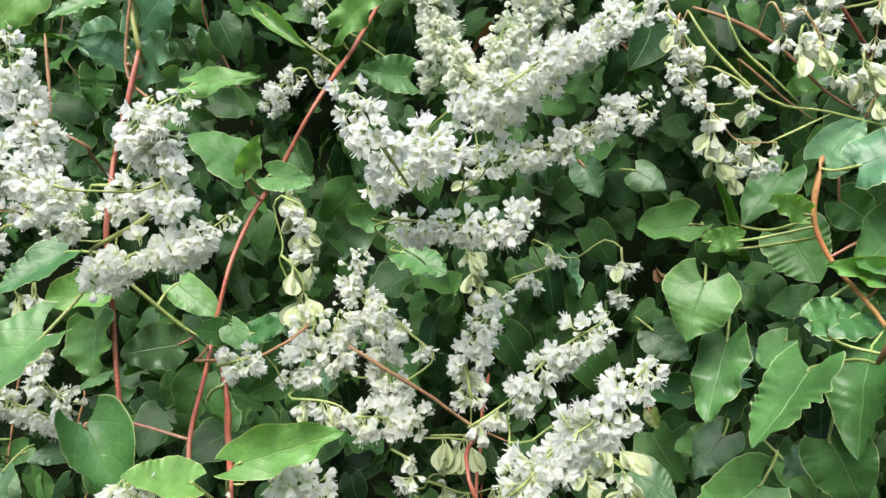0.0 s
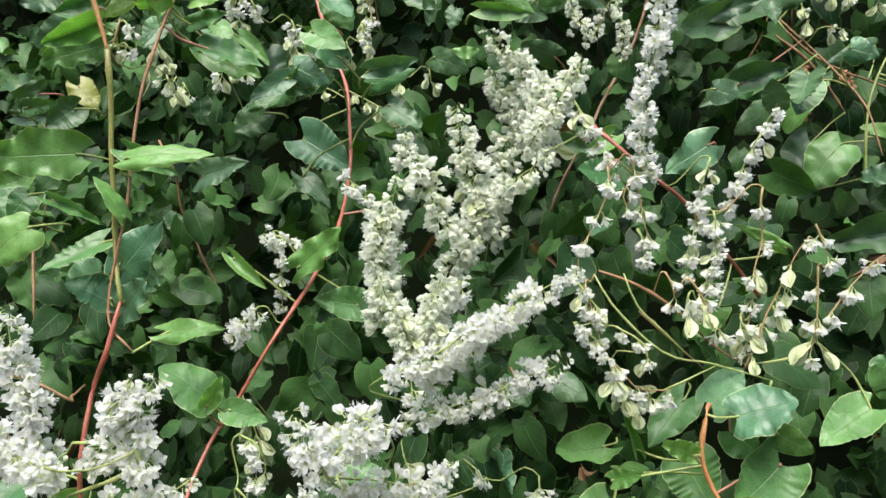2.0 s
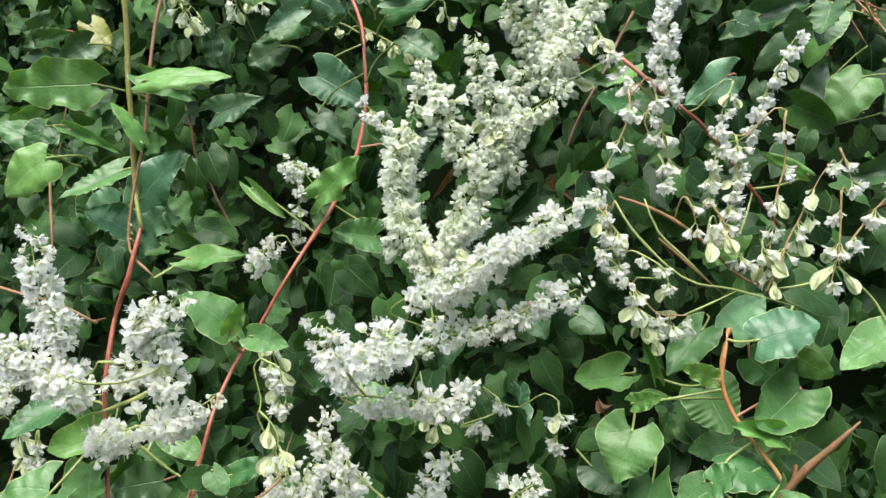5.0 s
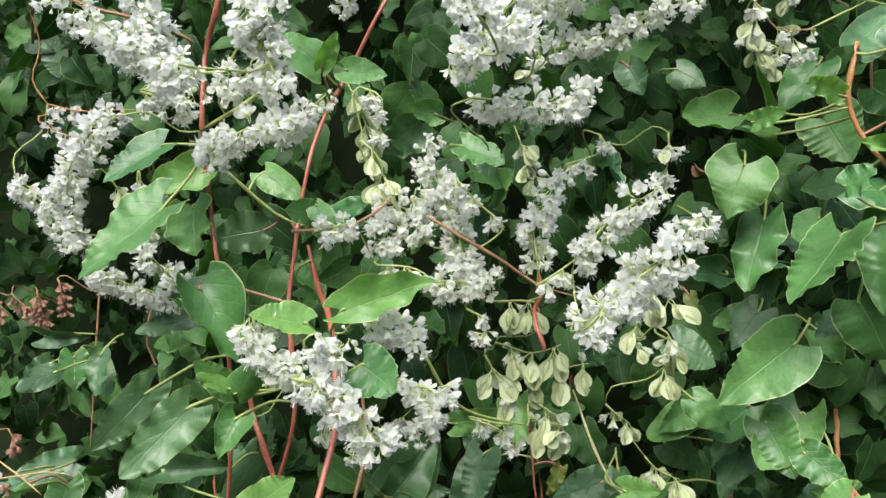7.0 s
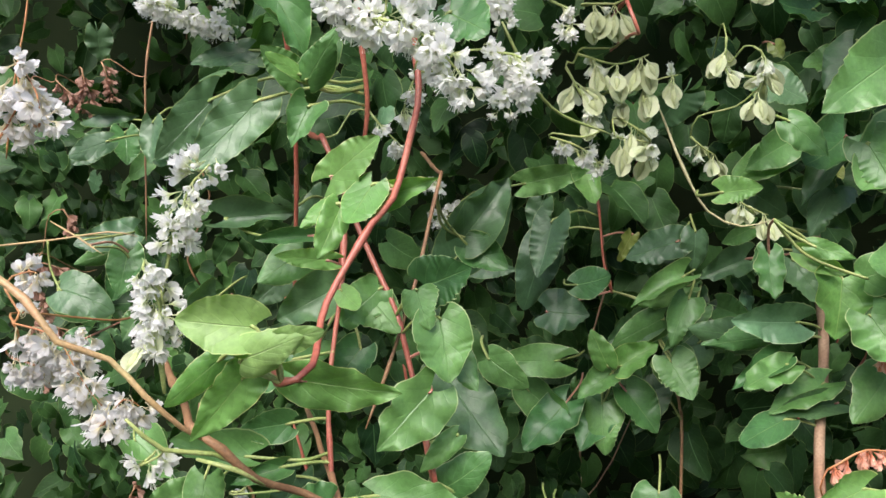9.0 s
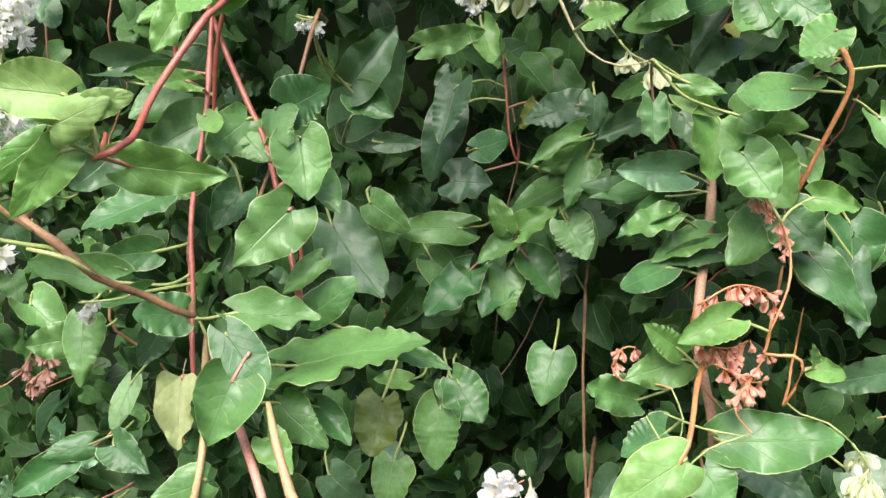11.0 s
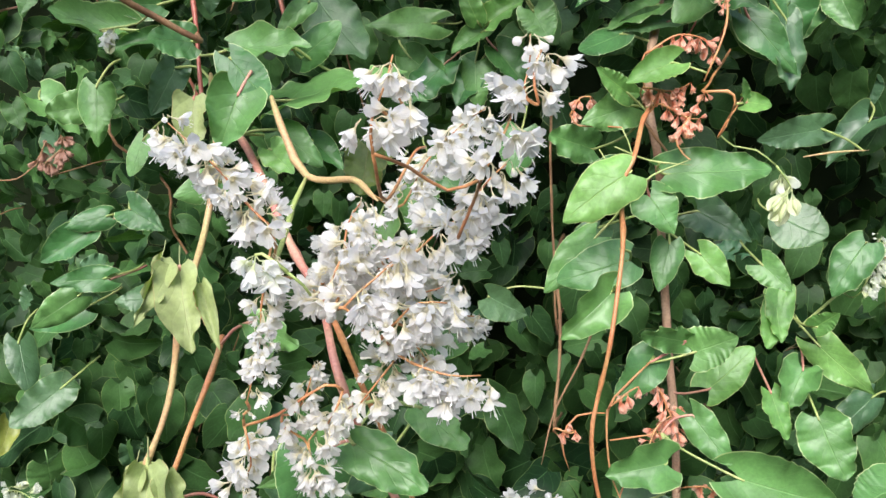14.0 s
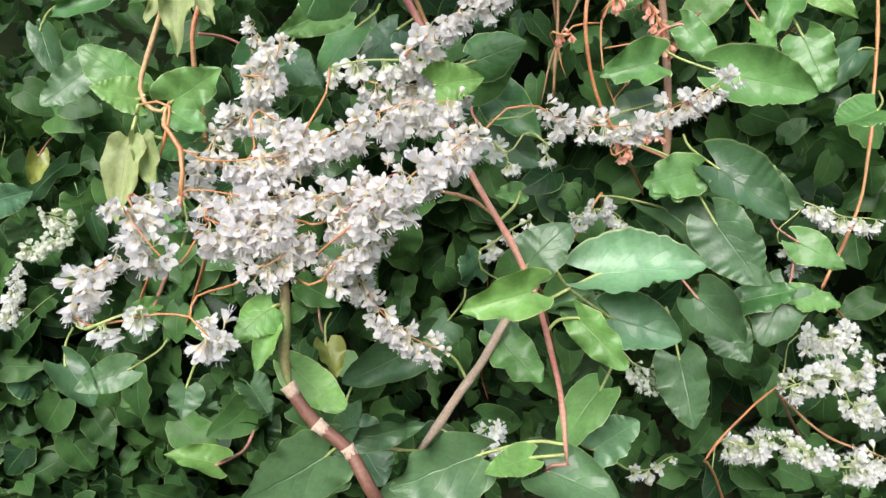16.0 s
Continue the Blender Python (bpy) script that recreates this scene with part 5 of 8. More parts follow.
leaf(v, "m", (-0.157, 0.104, 1.109), (-0.137, 0.088, 1.104), 0.015, 4, 24, 32, (-0.157, 0.099, 1.112))
leaf(v, "w", (-0.128, 0.174, 1.247), (-0.121, 0.143, 1.217), 0.017, 20, 17, 13, (-0.130, 0.178, 1.228))
leaf(v, "w", (-0.135, 0.176, 1.250), (-0.144, 0.148, 1.228), 0.010, -13, 18, 12, (-0.130, 0.181, 1.228))
leaf(v, "w", (-0.119, 0.169, 1.239), (-0.108, 0.144, 1.219), 0.008, -6, 16, 14, (-0.129, 0.172, 1.226))
leaf(v, "w", (-0.144, 0.130, 1.173), (-0.142, 0.097, 1.139), 0.019, 4, 21, 24, (-0.145, 0.134, 1.171))
leaf(v, "w", (-0.137, 0.127, 1.168), (-0.124, 0.105, 1.153), 0.013, 2, 20, 25, (-0.146, 0.132, 1.169))
leaf(v, "w", (-0.149, 0.129, 1.171), (-0.156, 0.105, 1.154), 0.009, -10, 22, 24, (-0.147, 0.132, 1.168))
v = vine("orange", 0.0016, (-0.122, 0.188, 1.192), (-0.141, 0.157, 1.151), (-0.150, 0.139, 1.121), (-0.150, 0.105, 1.042))
leaf(v, "m", (-0.106, 0.186, 1.207), (-0.077, 0.169, 1.201), 0.016, 11, 13, 17, (-0.122, 0.188, 1.192))
leaf(v, "m", (-0.069, 0.219, 1.105), (-0.097, 0.196, 1.089), 0.024, 20, 8, 27)
leaf(v, "d", (-0.213, 0.137, 0.897), (-0.215, 0.116, 0.887), 0.023, -10, 25, 39)
leaf(v, "d", (-0.268, 0.183, 0.877), (-0.309, 0.166, 0.876), 0.025, 7, 28, 36)
leaf(v, "d", (-0.321, 0.186, 0.886), (-0.290, 0.158, 0.864), 0.025, 6, 33, 34)
leaf(v, "d", (-0.322, 0.398, 1.031), (-0.360, 0.370, 1.011), 0.030, 5, 25, 20)
leaf(v, "m", (-0.123, 0.161, 1.117), (-0.131, 0.137, 1.102), 0.017, -13, 14, 24, (-0.146, 0.146, 1.133))
leaf(v, "m", (-0.148, 0.108, 1.090), (-0.168, 0.094, 1.091), 0.015, 4, 20, 29, (-0.150, 0.123, 1.084))
leaf(v, "m", (-0.132, 0.096, 1.070), (-0.150, 0.080, 1.068), 0.015, 24, 18, 32, (-0.150, 0.114, 1.063))
leaf(v, "d", (-0.114, 0.206, 1.094), (-0.097, 0.185, 1.082), 0.021, 9, 12, 24)
v = vine("orange", 0.0011, (-0.149, 0.085, 1.122), (-0.153, 0.079, 1.113), (-0.146, 0.072, 1.103), (-0.148, 0.060, 1.085))
leaf(v, "m", (-0.148, 0.048, 1.066), (-0.162, 0.031, 1.063), 0.018, 13, 21, 30, (-0.148, 0.060, 1.085))
leaf(v, "m", (-0.163, 0.047, 1.069), (-0.147, 0.027, 1.059), 0.016, 3, 26, 35, (-0.148, 0.060, 1.085))
leaf(v, "y", (-0.156, 0.016, 1.056), (-0.165, 0.005, 1.062), 0.007, -11, 28, 39, (-0.148, 0.060, 1.085))
v = vine("orange", 0.00085, (-0.164, 0.085, 1.122), (-0.149, 0.083, 1.120), (-0.161, 0.070, 1.092))
leaf(v, "m", (-0.173, 0.059, 1.072), (-0.147, 0.052, 1.082), 0.019, 4, 30, 39, (-0.161, 0.070, 1.092))
leaf(v, "w", (-0.170, 0.081, 1.110), (-0.179, 0.050, 1.080), 0.019, 11, 28, 33, (-0.164, 0.085, 1.122))
leaf(v, "w", (-0.166, 0.081, 1.109), (-0.157, 0.055, 1.087), 0.013, 5, 27, 34, (-0.155, 0.077, 1.107))
leaf(v, "m", (-0.165, 0.060, 1.079), (-0.147, 0.044, 1.076), 0.014, -7, 25, 33, (-0.161, 0.070, 1.092))
v = vine("orange", 0.0018, (0.366, 0.462, 1.082), (0.361, 0.425, 1.018), (0.354, 0.387, 0.954), (0.328, 0.321, 0.882), (0.281, 0.266, 0.828))
leaf(v, "m", (0.315, 0.300, 0.973), (0.274, 0.282, 0.966), 0.038, 25, -31, 31)
leaf(v, "m", (0.234, 0.236, 0.901), (0.268, 0.213, 0.887), 0.027, -20, -26, 36)
leaf(v, "d", (0.338, 0.388, 0.988), (0.291, 0.359, 0.967), 0.029, -8, -28, 23, (0.357, 0.401, 0.978))
v = vine("bark", 0.0028, (-0.056, 0.068, 0.888), (-0.033, 0.077, 0.917), (-0.014, 0.082, 0.942), (0.012, 0.095, 0.978), (0.040, 0.109, 0.997))
leaf(v, "b2", (-0.126, 0.189, 0.880), (-0.116, 0.167, 0.869), 0.021, -16, 13, 39)
leaf(v, "b", (0.058, 0.077, 0.975), (0.096, 0.059, 0.968), 0.029, -12, -12, 39, (0.033, 0.105, 0.992))
leaf(v, "m", (-0.003, 0.097, 0.953), (0.018, 0.069, 0.933), 0.025, -17, -2, 40, (-0.003, 0.087, 0.957))
leaf(v, "m", (0.059, 0.078, 0.922), (0.025, 0.051, 0.905), 0.028, 19, -12, 43)
leaf(v, "d", (-0.096, 0.049, 0.922), (-0.047, 0.045, 0.935), 0.017, 14, 13, 46, (-0.056, 0.068, 0.888))
leaf(v, "d", (-0.096, 0.051, 0.926), (-0.080, 0.053, 0.949), 0.015, -22, 13, 45, (-0.056, 0.068, 0.889))
leaf(v, "d", (-0.043, 0.111, 0.940), (-0.097, 0.087, 0.929), 0.029, 0, 3, 40, (-0.022, 0.080, 0.931))
leaf(v, "d", (-0.105, 0.117, 0.862), (-0.084, 0.086, 0.838), 0.034, -23, 12, 45)
v = vine("trunkg", 0.0030, (-0.099, 0.024, 1.057), (-0.102, 0.010, 1.036), (-0.103, 0.003, 1.025), (-0.101, -0.004, 1.015))
jointed_foot(v, "ruddy", 0.0030, (-0.101, -0.004, 1.015), (-0.095, -0.010, 1.006), (-0.089, -0.014, 1.000), (-0.077, -0.021, 0.990), (-0.066, -0.034, 0.970), (-0.050, -0.020, 0.900), (-0.04, 0.06, 0.80))
leaf(v, "d", (-0.087, -0.009, 0.979), (-0.126, -0.030, 0.971), 0.036, 8, 20, 16, (-0.080, -0.019, 0.993))
leaf(v, "y", (-0.110, 0.030, 1.002), (-0.083, 0.006, 0.986), 0.018, -22, 16, 39, (-0.102, 0.001, 1.022))
leaf(v, "y", (-0.153, 0.016, 0.948), (-0.176, 0.013, 0.965), 0.017, 11, 24, 44)
leaf(v, "y", (-0.103, 0.015, 1.050), (-0.121, -0.002, 1.048), 0.019, 9, 16, 35, (-0.100, 0.018, 1.047))
leaf(v, "y", (-0.105, 0.009, 1.042), (-0.112, -0.010, 1.035), 0.010, 18, 17, 37, (-0.102, 0.012, 1.039))
leaf(v, "y", (-0.100, 0.041, 1.072), (-0.109, 0.025, 1.069), 0.010, 6, 14, 31, (-0.099, 0.022, 1.053))
v = vine("brown", 0.0013, (-0.027, 0.088, 1.058), (-0.010, 0.085, 1.053), (0.004, 0.077, 1.041))
leaf(v, "m", (0.018, 0.117, 1.036), (0.002, 0.107, 1.042), 0.012, 4, -5, 30, (0.002, 0.078, 1.043))
v = vine("brown", 0.0013, (0.233, 0.209, 0.763), (0.268, 0.190, 0.732), (0.313, 0.178, 0.713))
v = vine("orange", 0.0013, (0.152, 0.142, 0.774), (0.191, 0.174, 0.784), (0.227, 0.200, 0.785))
leaf(v, "d", (0.169, 0.186, 0.863), (0.183, 0.162, 0.849), 0.033, 4, -21, 39)
leaf(v, "d", (0.222, 0.203, 0.886), (0.189, 0.172, 0.862), 0.037, 11, -26, 35)
leaf(v, "m", (0.181, 0.196, 0.877), (0.221, 0.191, 0.890), 0.026, -17, -23, 41)
leaf(v, "m", (0.217, 0.198, 0.880), (0.252, 0.183, 0.877), 0.022, -13, -26, 40)
v = vine("green", 0.0012, (0.277, 0.413, 1.040), (0.317, 0.435, 1.057), (0.358, 0.460, 1.078))
leaf(v, "y", (0.248, 0.333, 1.090), (0.261, 0.328, 1.106), 0.016, 2, -24, 22)
leaf(v, "y", (0.255, 0.345, 1.072), (0.290, 0.314, 1.041), 0.027, 3, -24, 23)
leaf(v, "m", (0.320, 0.412, 1.118), (0.284, 0.389, 1.091), 0.033, 10, -32, 29, (0.330, 0.443, 1.064))
leaf(v, "m", (0.246, 0.334, 1.057), (0.227, 0.310, 1.043), 0.027, 12, -23, 21)
v = vine("brown", 0.0016, (0.080, 0.443, 1.099), (0.081, 0.411, 1.044), (0.071, 0.375, 0.982))
leaf(v, "m", (-0.026, 0.470, 1.164), (-0.033, 0.443, 1.125), 0.032, 10, 2, 29)
leaf(v, "m", (-0.014, 0.476, 1.180), (0.001, 0.454, 1.154), 0.032, -12, 0, 28)
leaf(v, "d", (-0.122, 0.504, 1.084), (-0.094, 0.485, 1.064), 0.032, 10, 11, 33)
leaf(v, "y", (-0.047, 0.462, 1.187), (-0.072, 0.452, 1.195), 0.015, 14, 5, 26)
leaf(v, "d", (0.022, 0.433, 1.074), (0.054, 0.413, 1.063), 0.029, 14, -2, 18, (0.080, 0.430, 1.077))
v = vine("brown", 0.0011, (-0.354, 0.698, 1.543), (-0.363, 0.683, 1.483), (-0.368, 0.653, 1.352))
leaf(v, "b2", (-0.476, 0.546, 0.888), (-0.479, 0.515, 0.863), 0.022, 6, 29, 22)
leaf(v, "d", (-0.372, 0.610, 1.452), (-0.393, 0.592, 1.432), 0.022, -4, 25, 9, (-0.365, 0.673, 1.437))
leaf(v, "m", (-0.355, 0.612, 1.457), (-0.348, 0.594, 1.432), 0.024, -9, 23, 8, (-0.365, 0.674, 1.443))
leaf(v, "m", (-0.326, 0.593, 1.459), (-0.314, 0.575, 1.429), 0.019, -14, 22, 9)
leaf(v, "d", (-0.392, 0.633, 1.468), (-0.352, 0.623, 1.466), 0.020, 5, 25, 7, (-0.364, 0.677, 1.457))
v = vine("orange", 0.0010, (-0.474, 0.636, 1.433), (-0.451, 0.632, 1.502), (-0.440, 0.642, 1.544), (-0.435, 0.650, 1.577))
v = vine("brown", 0.0014, (0.094, 0.570, 1.209), (0.090, 0.541, 1.132), (0.090, 0.493, 1.005))
leaf(v, "m", (0.025, 0.542, 1.244), (0.021, 0.518, 1.209), 0.033, 6, -8, 22)
leaf(v, "m", (0.041, 0.546, 1.252), (0.067, 0.526, 1.224), 0.029, -24, -9, 21)
leaf(v, "m", (0.059, 0.485, 1.201), (0.047, 0.459, 1.167), 0.034, 5, -6, 25)
leaf(v, "m", (0.029, 0.551, 1.239), (0.005, 0.527, 1.208), 0.033, 18, -3, 20)
leaf(v, "d", (0.065, 0.554, 1.247), (0.050, 0.531, 1.218), 0.034, 5, -6, 19, (0.094, 0.570, 1.209))
leaf(v, "d", (0.109, 0.576, 1.277), (0.074, 0.558, 1.264), 0.032, 19, -10, 16)
leaf(v, "m", (-0.020, 0.482, 1.182), (0.007, 0.459, 1.157), 0.031, 10, 2, 25)
v = vine("red", 0.0012, (0.030, 0.619, 1.393), (0.033, 0.599, 1.340), (0.039, 0.590, 1.316))
leaf(v, "b2", (0.054, 0.586, 1.366), (0.040, 0.567, 1.349), 0.014, -3, -5, 8, (0.032, 0.606, 1.357))
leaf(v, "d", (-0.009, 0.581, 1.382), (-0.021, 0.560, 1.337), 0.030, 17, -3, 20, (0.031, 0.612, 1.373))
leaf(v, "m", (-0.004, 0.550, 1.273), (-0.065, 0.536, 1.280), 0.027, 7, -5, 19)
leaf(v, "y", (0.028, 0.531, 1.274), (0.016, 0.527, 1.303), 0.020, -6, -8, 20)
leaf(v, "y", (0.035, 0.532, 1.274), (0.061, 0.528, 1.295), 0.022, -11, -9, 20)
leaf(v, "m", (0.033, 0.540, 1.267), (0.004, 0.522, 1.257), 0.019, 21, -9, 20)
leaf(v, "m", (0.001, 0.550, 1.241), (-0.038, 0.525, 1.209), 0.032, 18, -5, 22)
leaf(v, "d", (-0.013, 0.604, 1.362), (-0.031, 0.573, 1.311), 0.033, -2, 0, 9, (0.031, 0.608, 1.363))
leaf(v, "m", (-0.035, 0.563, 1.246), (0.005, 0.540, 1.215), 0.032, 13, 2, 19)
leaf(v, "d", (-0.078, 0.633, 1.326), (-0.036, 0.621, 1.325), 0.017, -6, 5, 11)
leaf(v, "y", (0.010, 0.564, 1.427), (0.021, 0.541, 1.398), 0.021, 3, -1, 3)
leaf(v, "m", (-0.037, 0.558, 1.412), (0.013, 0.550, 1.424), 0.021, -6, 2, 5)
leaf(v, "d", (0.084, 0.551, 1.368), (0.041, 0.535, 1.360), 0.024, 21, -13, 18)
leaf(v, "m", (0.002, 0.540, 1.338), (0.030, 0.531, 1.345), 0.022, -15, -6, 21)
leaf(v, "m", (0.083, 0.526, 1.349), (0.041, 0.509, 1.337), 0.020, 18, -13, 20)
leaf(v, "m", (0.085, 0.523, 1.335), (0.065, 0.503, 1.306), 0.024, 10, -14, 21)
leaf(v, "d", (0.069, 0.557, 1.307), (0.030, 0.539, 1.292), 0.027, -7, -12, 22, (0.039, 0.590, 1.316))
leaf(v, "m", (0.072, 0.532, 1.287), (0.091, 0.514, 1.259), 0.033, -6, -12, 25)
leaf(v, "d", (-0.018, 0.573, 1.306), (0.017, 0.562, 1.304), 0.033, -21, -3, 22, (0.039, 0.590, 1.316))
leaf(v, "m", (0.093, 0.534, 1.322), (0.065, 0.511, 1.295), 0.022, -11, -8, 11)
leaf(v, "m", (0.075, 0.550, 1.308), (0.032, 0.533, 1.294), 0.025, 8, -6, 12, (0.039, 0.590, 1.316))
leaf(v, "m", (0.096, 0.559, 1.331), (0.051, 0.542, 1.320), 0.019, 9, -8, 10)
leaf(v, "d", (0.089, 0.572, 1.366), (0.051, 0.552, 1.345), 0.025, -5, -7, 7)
leaf(v, "m", (0.070, 0.521, 1.287), (0.083, 0.498, 1.262), 0.028, -19, -6, 15)
v = vine("brown", 0.0014, (-0.313, 0.657, 1.791), (-0.302, 0.638, 1.724))
leaf(v, "b2", (-0.332, 0.783, 1.960), (-0.308, 0.772, 1.932), 0.029, -1, 21, -10)
leaf(v, "m", (-0.273, 0.561, 1.807), (-0.304, 0.550, 1.829), 0.026, 19, 24, -4)
leaf(v, "d", (-0.384, 0.761, 1.953), (-0.350, 0.749, 1.923), 0.028, -14, 25, -12)
leaf(v, "d", (-0.274, 0.645, 1.908), (-0.298, 0.636, 1.890), 0.025, 4, 21, -8)
leaf(v, "d", (-0.309, 0.679, 2.015), (-0.340, 0.669, 2.005), 0.023, 14, 23, -15)
leaf(v, "d", (-0.293, 0.679, 1.997), (-0.323, 0.670, 1.967), 0.026, -7, 22, -14)
leaf(v, "d", (-0.322, 0.684, 1.928), (-0.347, 0.675, 1.910), 0.017, -9, 23, -9)
leaf(v, "d", (-0.350, 0.687, 1.907), (-0.301, 0.673, 1.904), 0.015, 12, 25, -8)
v = vine("orange", 0.0012, (0.079, 0.208, 0.973), (0.054, 0.190, 0.944), (0.033, 0.179, 0.925))
leaf(v, "d", (0.118, 0.210, 0.963), (0.186, 0.168, 0.914), 0.043, -16, -15, 40, (0.079, 0.208, 0.973))
leaf(v, "d", (0.116, 0.125, 0.900), (0.122, 0.088, 0.866), 0.034, 12, -18, 41)
leaf(v, "d", (0.146, 0.173, 0.970), (0.171, 0.138, 0.938), 0.037, 13, -20, 32)
leaf(v, "d", (0.011, 0.195, 0.884), (-0.007, 0.177, 0.879), 0.025, 5, -3, 39, (0.033, 0.179, 0.925))
leaf(v, "d", (0.129, 0.145, 0.931), (0.158, 0.117, 0.908), 0.034, -6, -19, 41)
leaf(v, "d", (-0.031, 0.196, 0.887), (-0.062, 0.175, 0.877), 0.029, 14, 2, 43)
v = vine("brown", 0.0013, (0.390, 0.733, 2.030), (0.433, 0.733, 1.996), (0.516, 0.730, 1.966))
leaf(v, "d", (0.370, 0.739, 2.058), (0.302, 0.732, 2.036), 0.036, 12, -23, -17, (0.390, 0.733, 2.030))
leaf(v, "d", (0.489, 0.734, 2.017), (0.432, 0.727, 1.993), 0.022, 0, -29, -13, (0.476, 0.731, 1.980))
v = vine("brown", 0.0016, (0.381, 0.732, 2.022), (0.414, 0.731, 1.997), (0.453, 0.731, 1.946))
leaf(v, "d", (0.426, 0.744, 1.920), (0.399, 0.736, 1.865), 0.047, 2, -26, -8, (0.453, 0.731, 1.946))
leaf(v, "d", (0.425, 0.740, 1.983), (0.397, 0.733, 1.931), 0.036, 16, -26, -12, (0.426, 0.731, 1.983))
leaf(v, "d", (0.401, 0.753, 1.963), (0.347, 0.746, 1.929), 0.031, 8, -24, -11, (0.426, 0.731, 1.982))
v = vine("brown", 0.0022, (0.208, 0.381, 1.589), (0.213, 0.372, 1.607), (0.221, 0.363, 1.625), (0.229, 0.353, 1.639), (0.239, 0.344, 1.654))
leaf(v, "m", (0.209, 0.368, 1.605), (0.228, 0.355, 1.599), 0.017, -10, -26, 13, (0.213, 0.372, 1.607))
leaf(v, "m", (0.178, 0.389, 1.607), (0.188, 0.377, 1.618), 0.019, -21, -21, 13, (0.210, 0.378, 1.594))
leaf(v, "m", (0.197, 0.422, 1.581), (0.164, 0.406, 1.536), 0.034, 42, -24, 11, (0.208, 0.381, 1.589))
leaf(v, "u", (0.245, 0.221, 1.795), (0.195, 0.213, 1.810), 0.024, 19, -34, 0)
v = vine("brown", 0.0011, (-0.262, 0.409, 1.726), (-0.230, 0.407, 1.711), (-0.198, 0.406, 1.703), (-0.176, 0.405, 1.692))
v = vine("green", 0.0013, (0.450, 0.689, 1.874), (0.449, 0.686, 1.918), (0.452, 0.684, 1.952), (0.469, 0.681, 1.996), (0.488, 0.678, 2.030))
leaf(v, "m", (0.430, 0.689, 1.909), (0.388, 0.679, 1.872), 0.043, 19, -30, -10, (0.449, 0.687, 1.909))
leaf(v, "d", (0.465, 0.647, 1.823), (0.391, 0.640, 1.808), 0.034, 4, -31, -2)
leaf(v, "d", (0.491, 0.674, 1.961), (0.462, 0.666, 1.936), 0.032, 10, -31, -10, (0.460, 0.683, 1.973))
leaf(v, "d", (0.479, 0.693, 1.881), (0.438, 0.684, 1.869), 0.022, 17, -30, -6, (0.450, 0.689, 1.880))
leaf(v, "y", (0.492, 0.690, 1.915), (0.450, 0.680, 1.923), 0.018, 18, -31, -8, (0.449, 0.687, 1.913))
leaf(v, "d", (0.412, 0.718, 1.863), (0.370, 0.708, 1.865), 0.015, -10, -26, -5, (0.450, 0.689, 1.874))
leaf(v, "d", (0.501, 0.687, 1.954), (0.470, 0.679, 1.918), 0.030, -6, -32, -10, (0.459, 0.683, 1.969))
v = vine("orange", 0.0010, (0.159, 0.349, 1.260), (0.172, 0.344, 1.261), (0.177, 0.341, 1.254), (0.168, 0.339, 1.234))
leaf(v, "y", (0.185, 0.347, 1.253), (0.199, 0.335, 1.254), 0.013, 3, -22, 23, (0.177, 0.341, 1.254))
leaf(v, "m", (0.187, 0.347, 1.253), (0.179, 0.341, 1.271), 0.006, 18, -23, 23, (0.177, 0.341, 1.254))
v = vine("tan", 0.0008, (0.241, 0.375, 1.203), (0.261, 0.375, 1.205), (0.286, 0.375, 1.205))
leaf(v, "d", (0.283, 0.435, 1.202), (0.228, 0.421, 1.200), 0.023, -2, -29, 24, (0.282, 0.375, 1.205))
leaf(v, "d", (0.247, 0.413, 1.141), (0.275, 0.395, 1.126), 0.034, -22, -27, 31)
leaf(v, "d", (0.323, 0.445, 1.205), (0.283, 0.425, 1.183), 0.029, 12, -31, 21)
v = vine("orange", 0.0015, (-0.070, 0.164, 1.240), (-0.058, 0.153, 1.221), (-0.047, 0.142, 1.193), (-0.027, 0.127, 1.136), (-0.017, 0.111, 1.109))
leaf(v, "m", (-0.010, 0.132, 1.093), (0.022, 0.130, 1.111), 0.025, 12, 0, 35, (-0.017, 0.111, 1.109))
leaf(v, "d", (-0.000, 0.167, 1.052), (0.031, 0.145, 1.038), 0.030, 8, 0, 36)
leaf(v, "m", (-0.005, 0.130, 1.109), (0.023, 0.124, 1.120), 0.024, -4, -1, 21, (-0.019, 0.114, 1.113))
leaf(v, "m", (0.004, 0.159, 1.080), (0.030, 0.132, 1.060), 0.024, -16, -2, 23, (-0.017, 0.111, 1.109))
leaf(v, "m", (-0.075, 0.183, 1.130), (-0.109, 0.162, 1.122), 0.024, -14, 8, 21)
leaf(v, "d", (-0.043, 0.214, 1.103), (-0.069, 0.193, 1.093), 0.021, 19, 3, 23)
leaf(v, "d", (-0.032, 0.236, 1.138), (-0.016, 0.211, 1.121), 0.021, -7, 2, 19)
v = vine("brown", 0.0009, (0.103, 0.367, 1.090), (0.085, 0.348, 1.059), (0.065, 0.330, 1.032), (0.053, 0.309, 1.000))
v = vine("orange", 0.0008, (0.121, 0.290, 1.098), (0.104, 0.282, 1.086), (0.091, 0.274, 1.073), (0.090, 0.255, 1.043), (0.098, 0.240, 1.019))
leaf(v, "m", (0.147, 0.295, 1.109), (0.115, 0.288, 1.121), 0.021, -9, -16, 23, (0.121, 0.290, 1.098))
leaf(v, "m", (0.148, 0.292, 1.102), (0.176, 0.287, 1.117), 0.028, -11, -16, 24, (0.121, 0.290, 1.098))
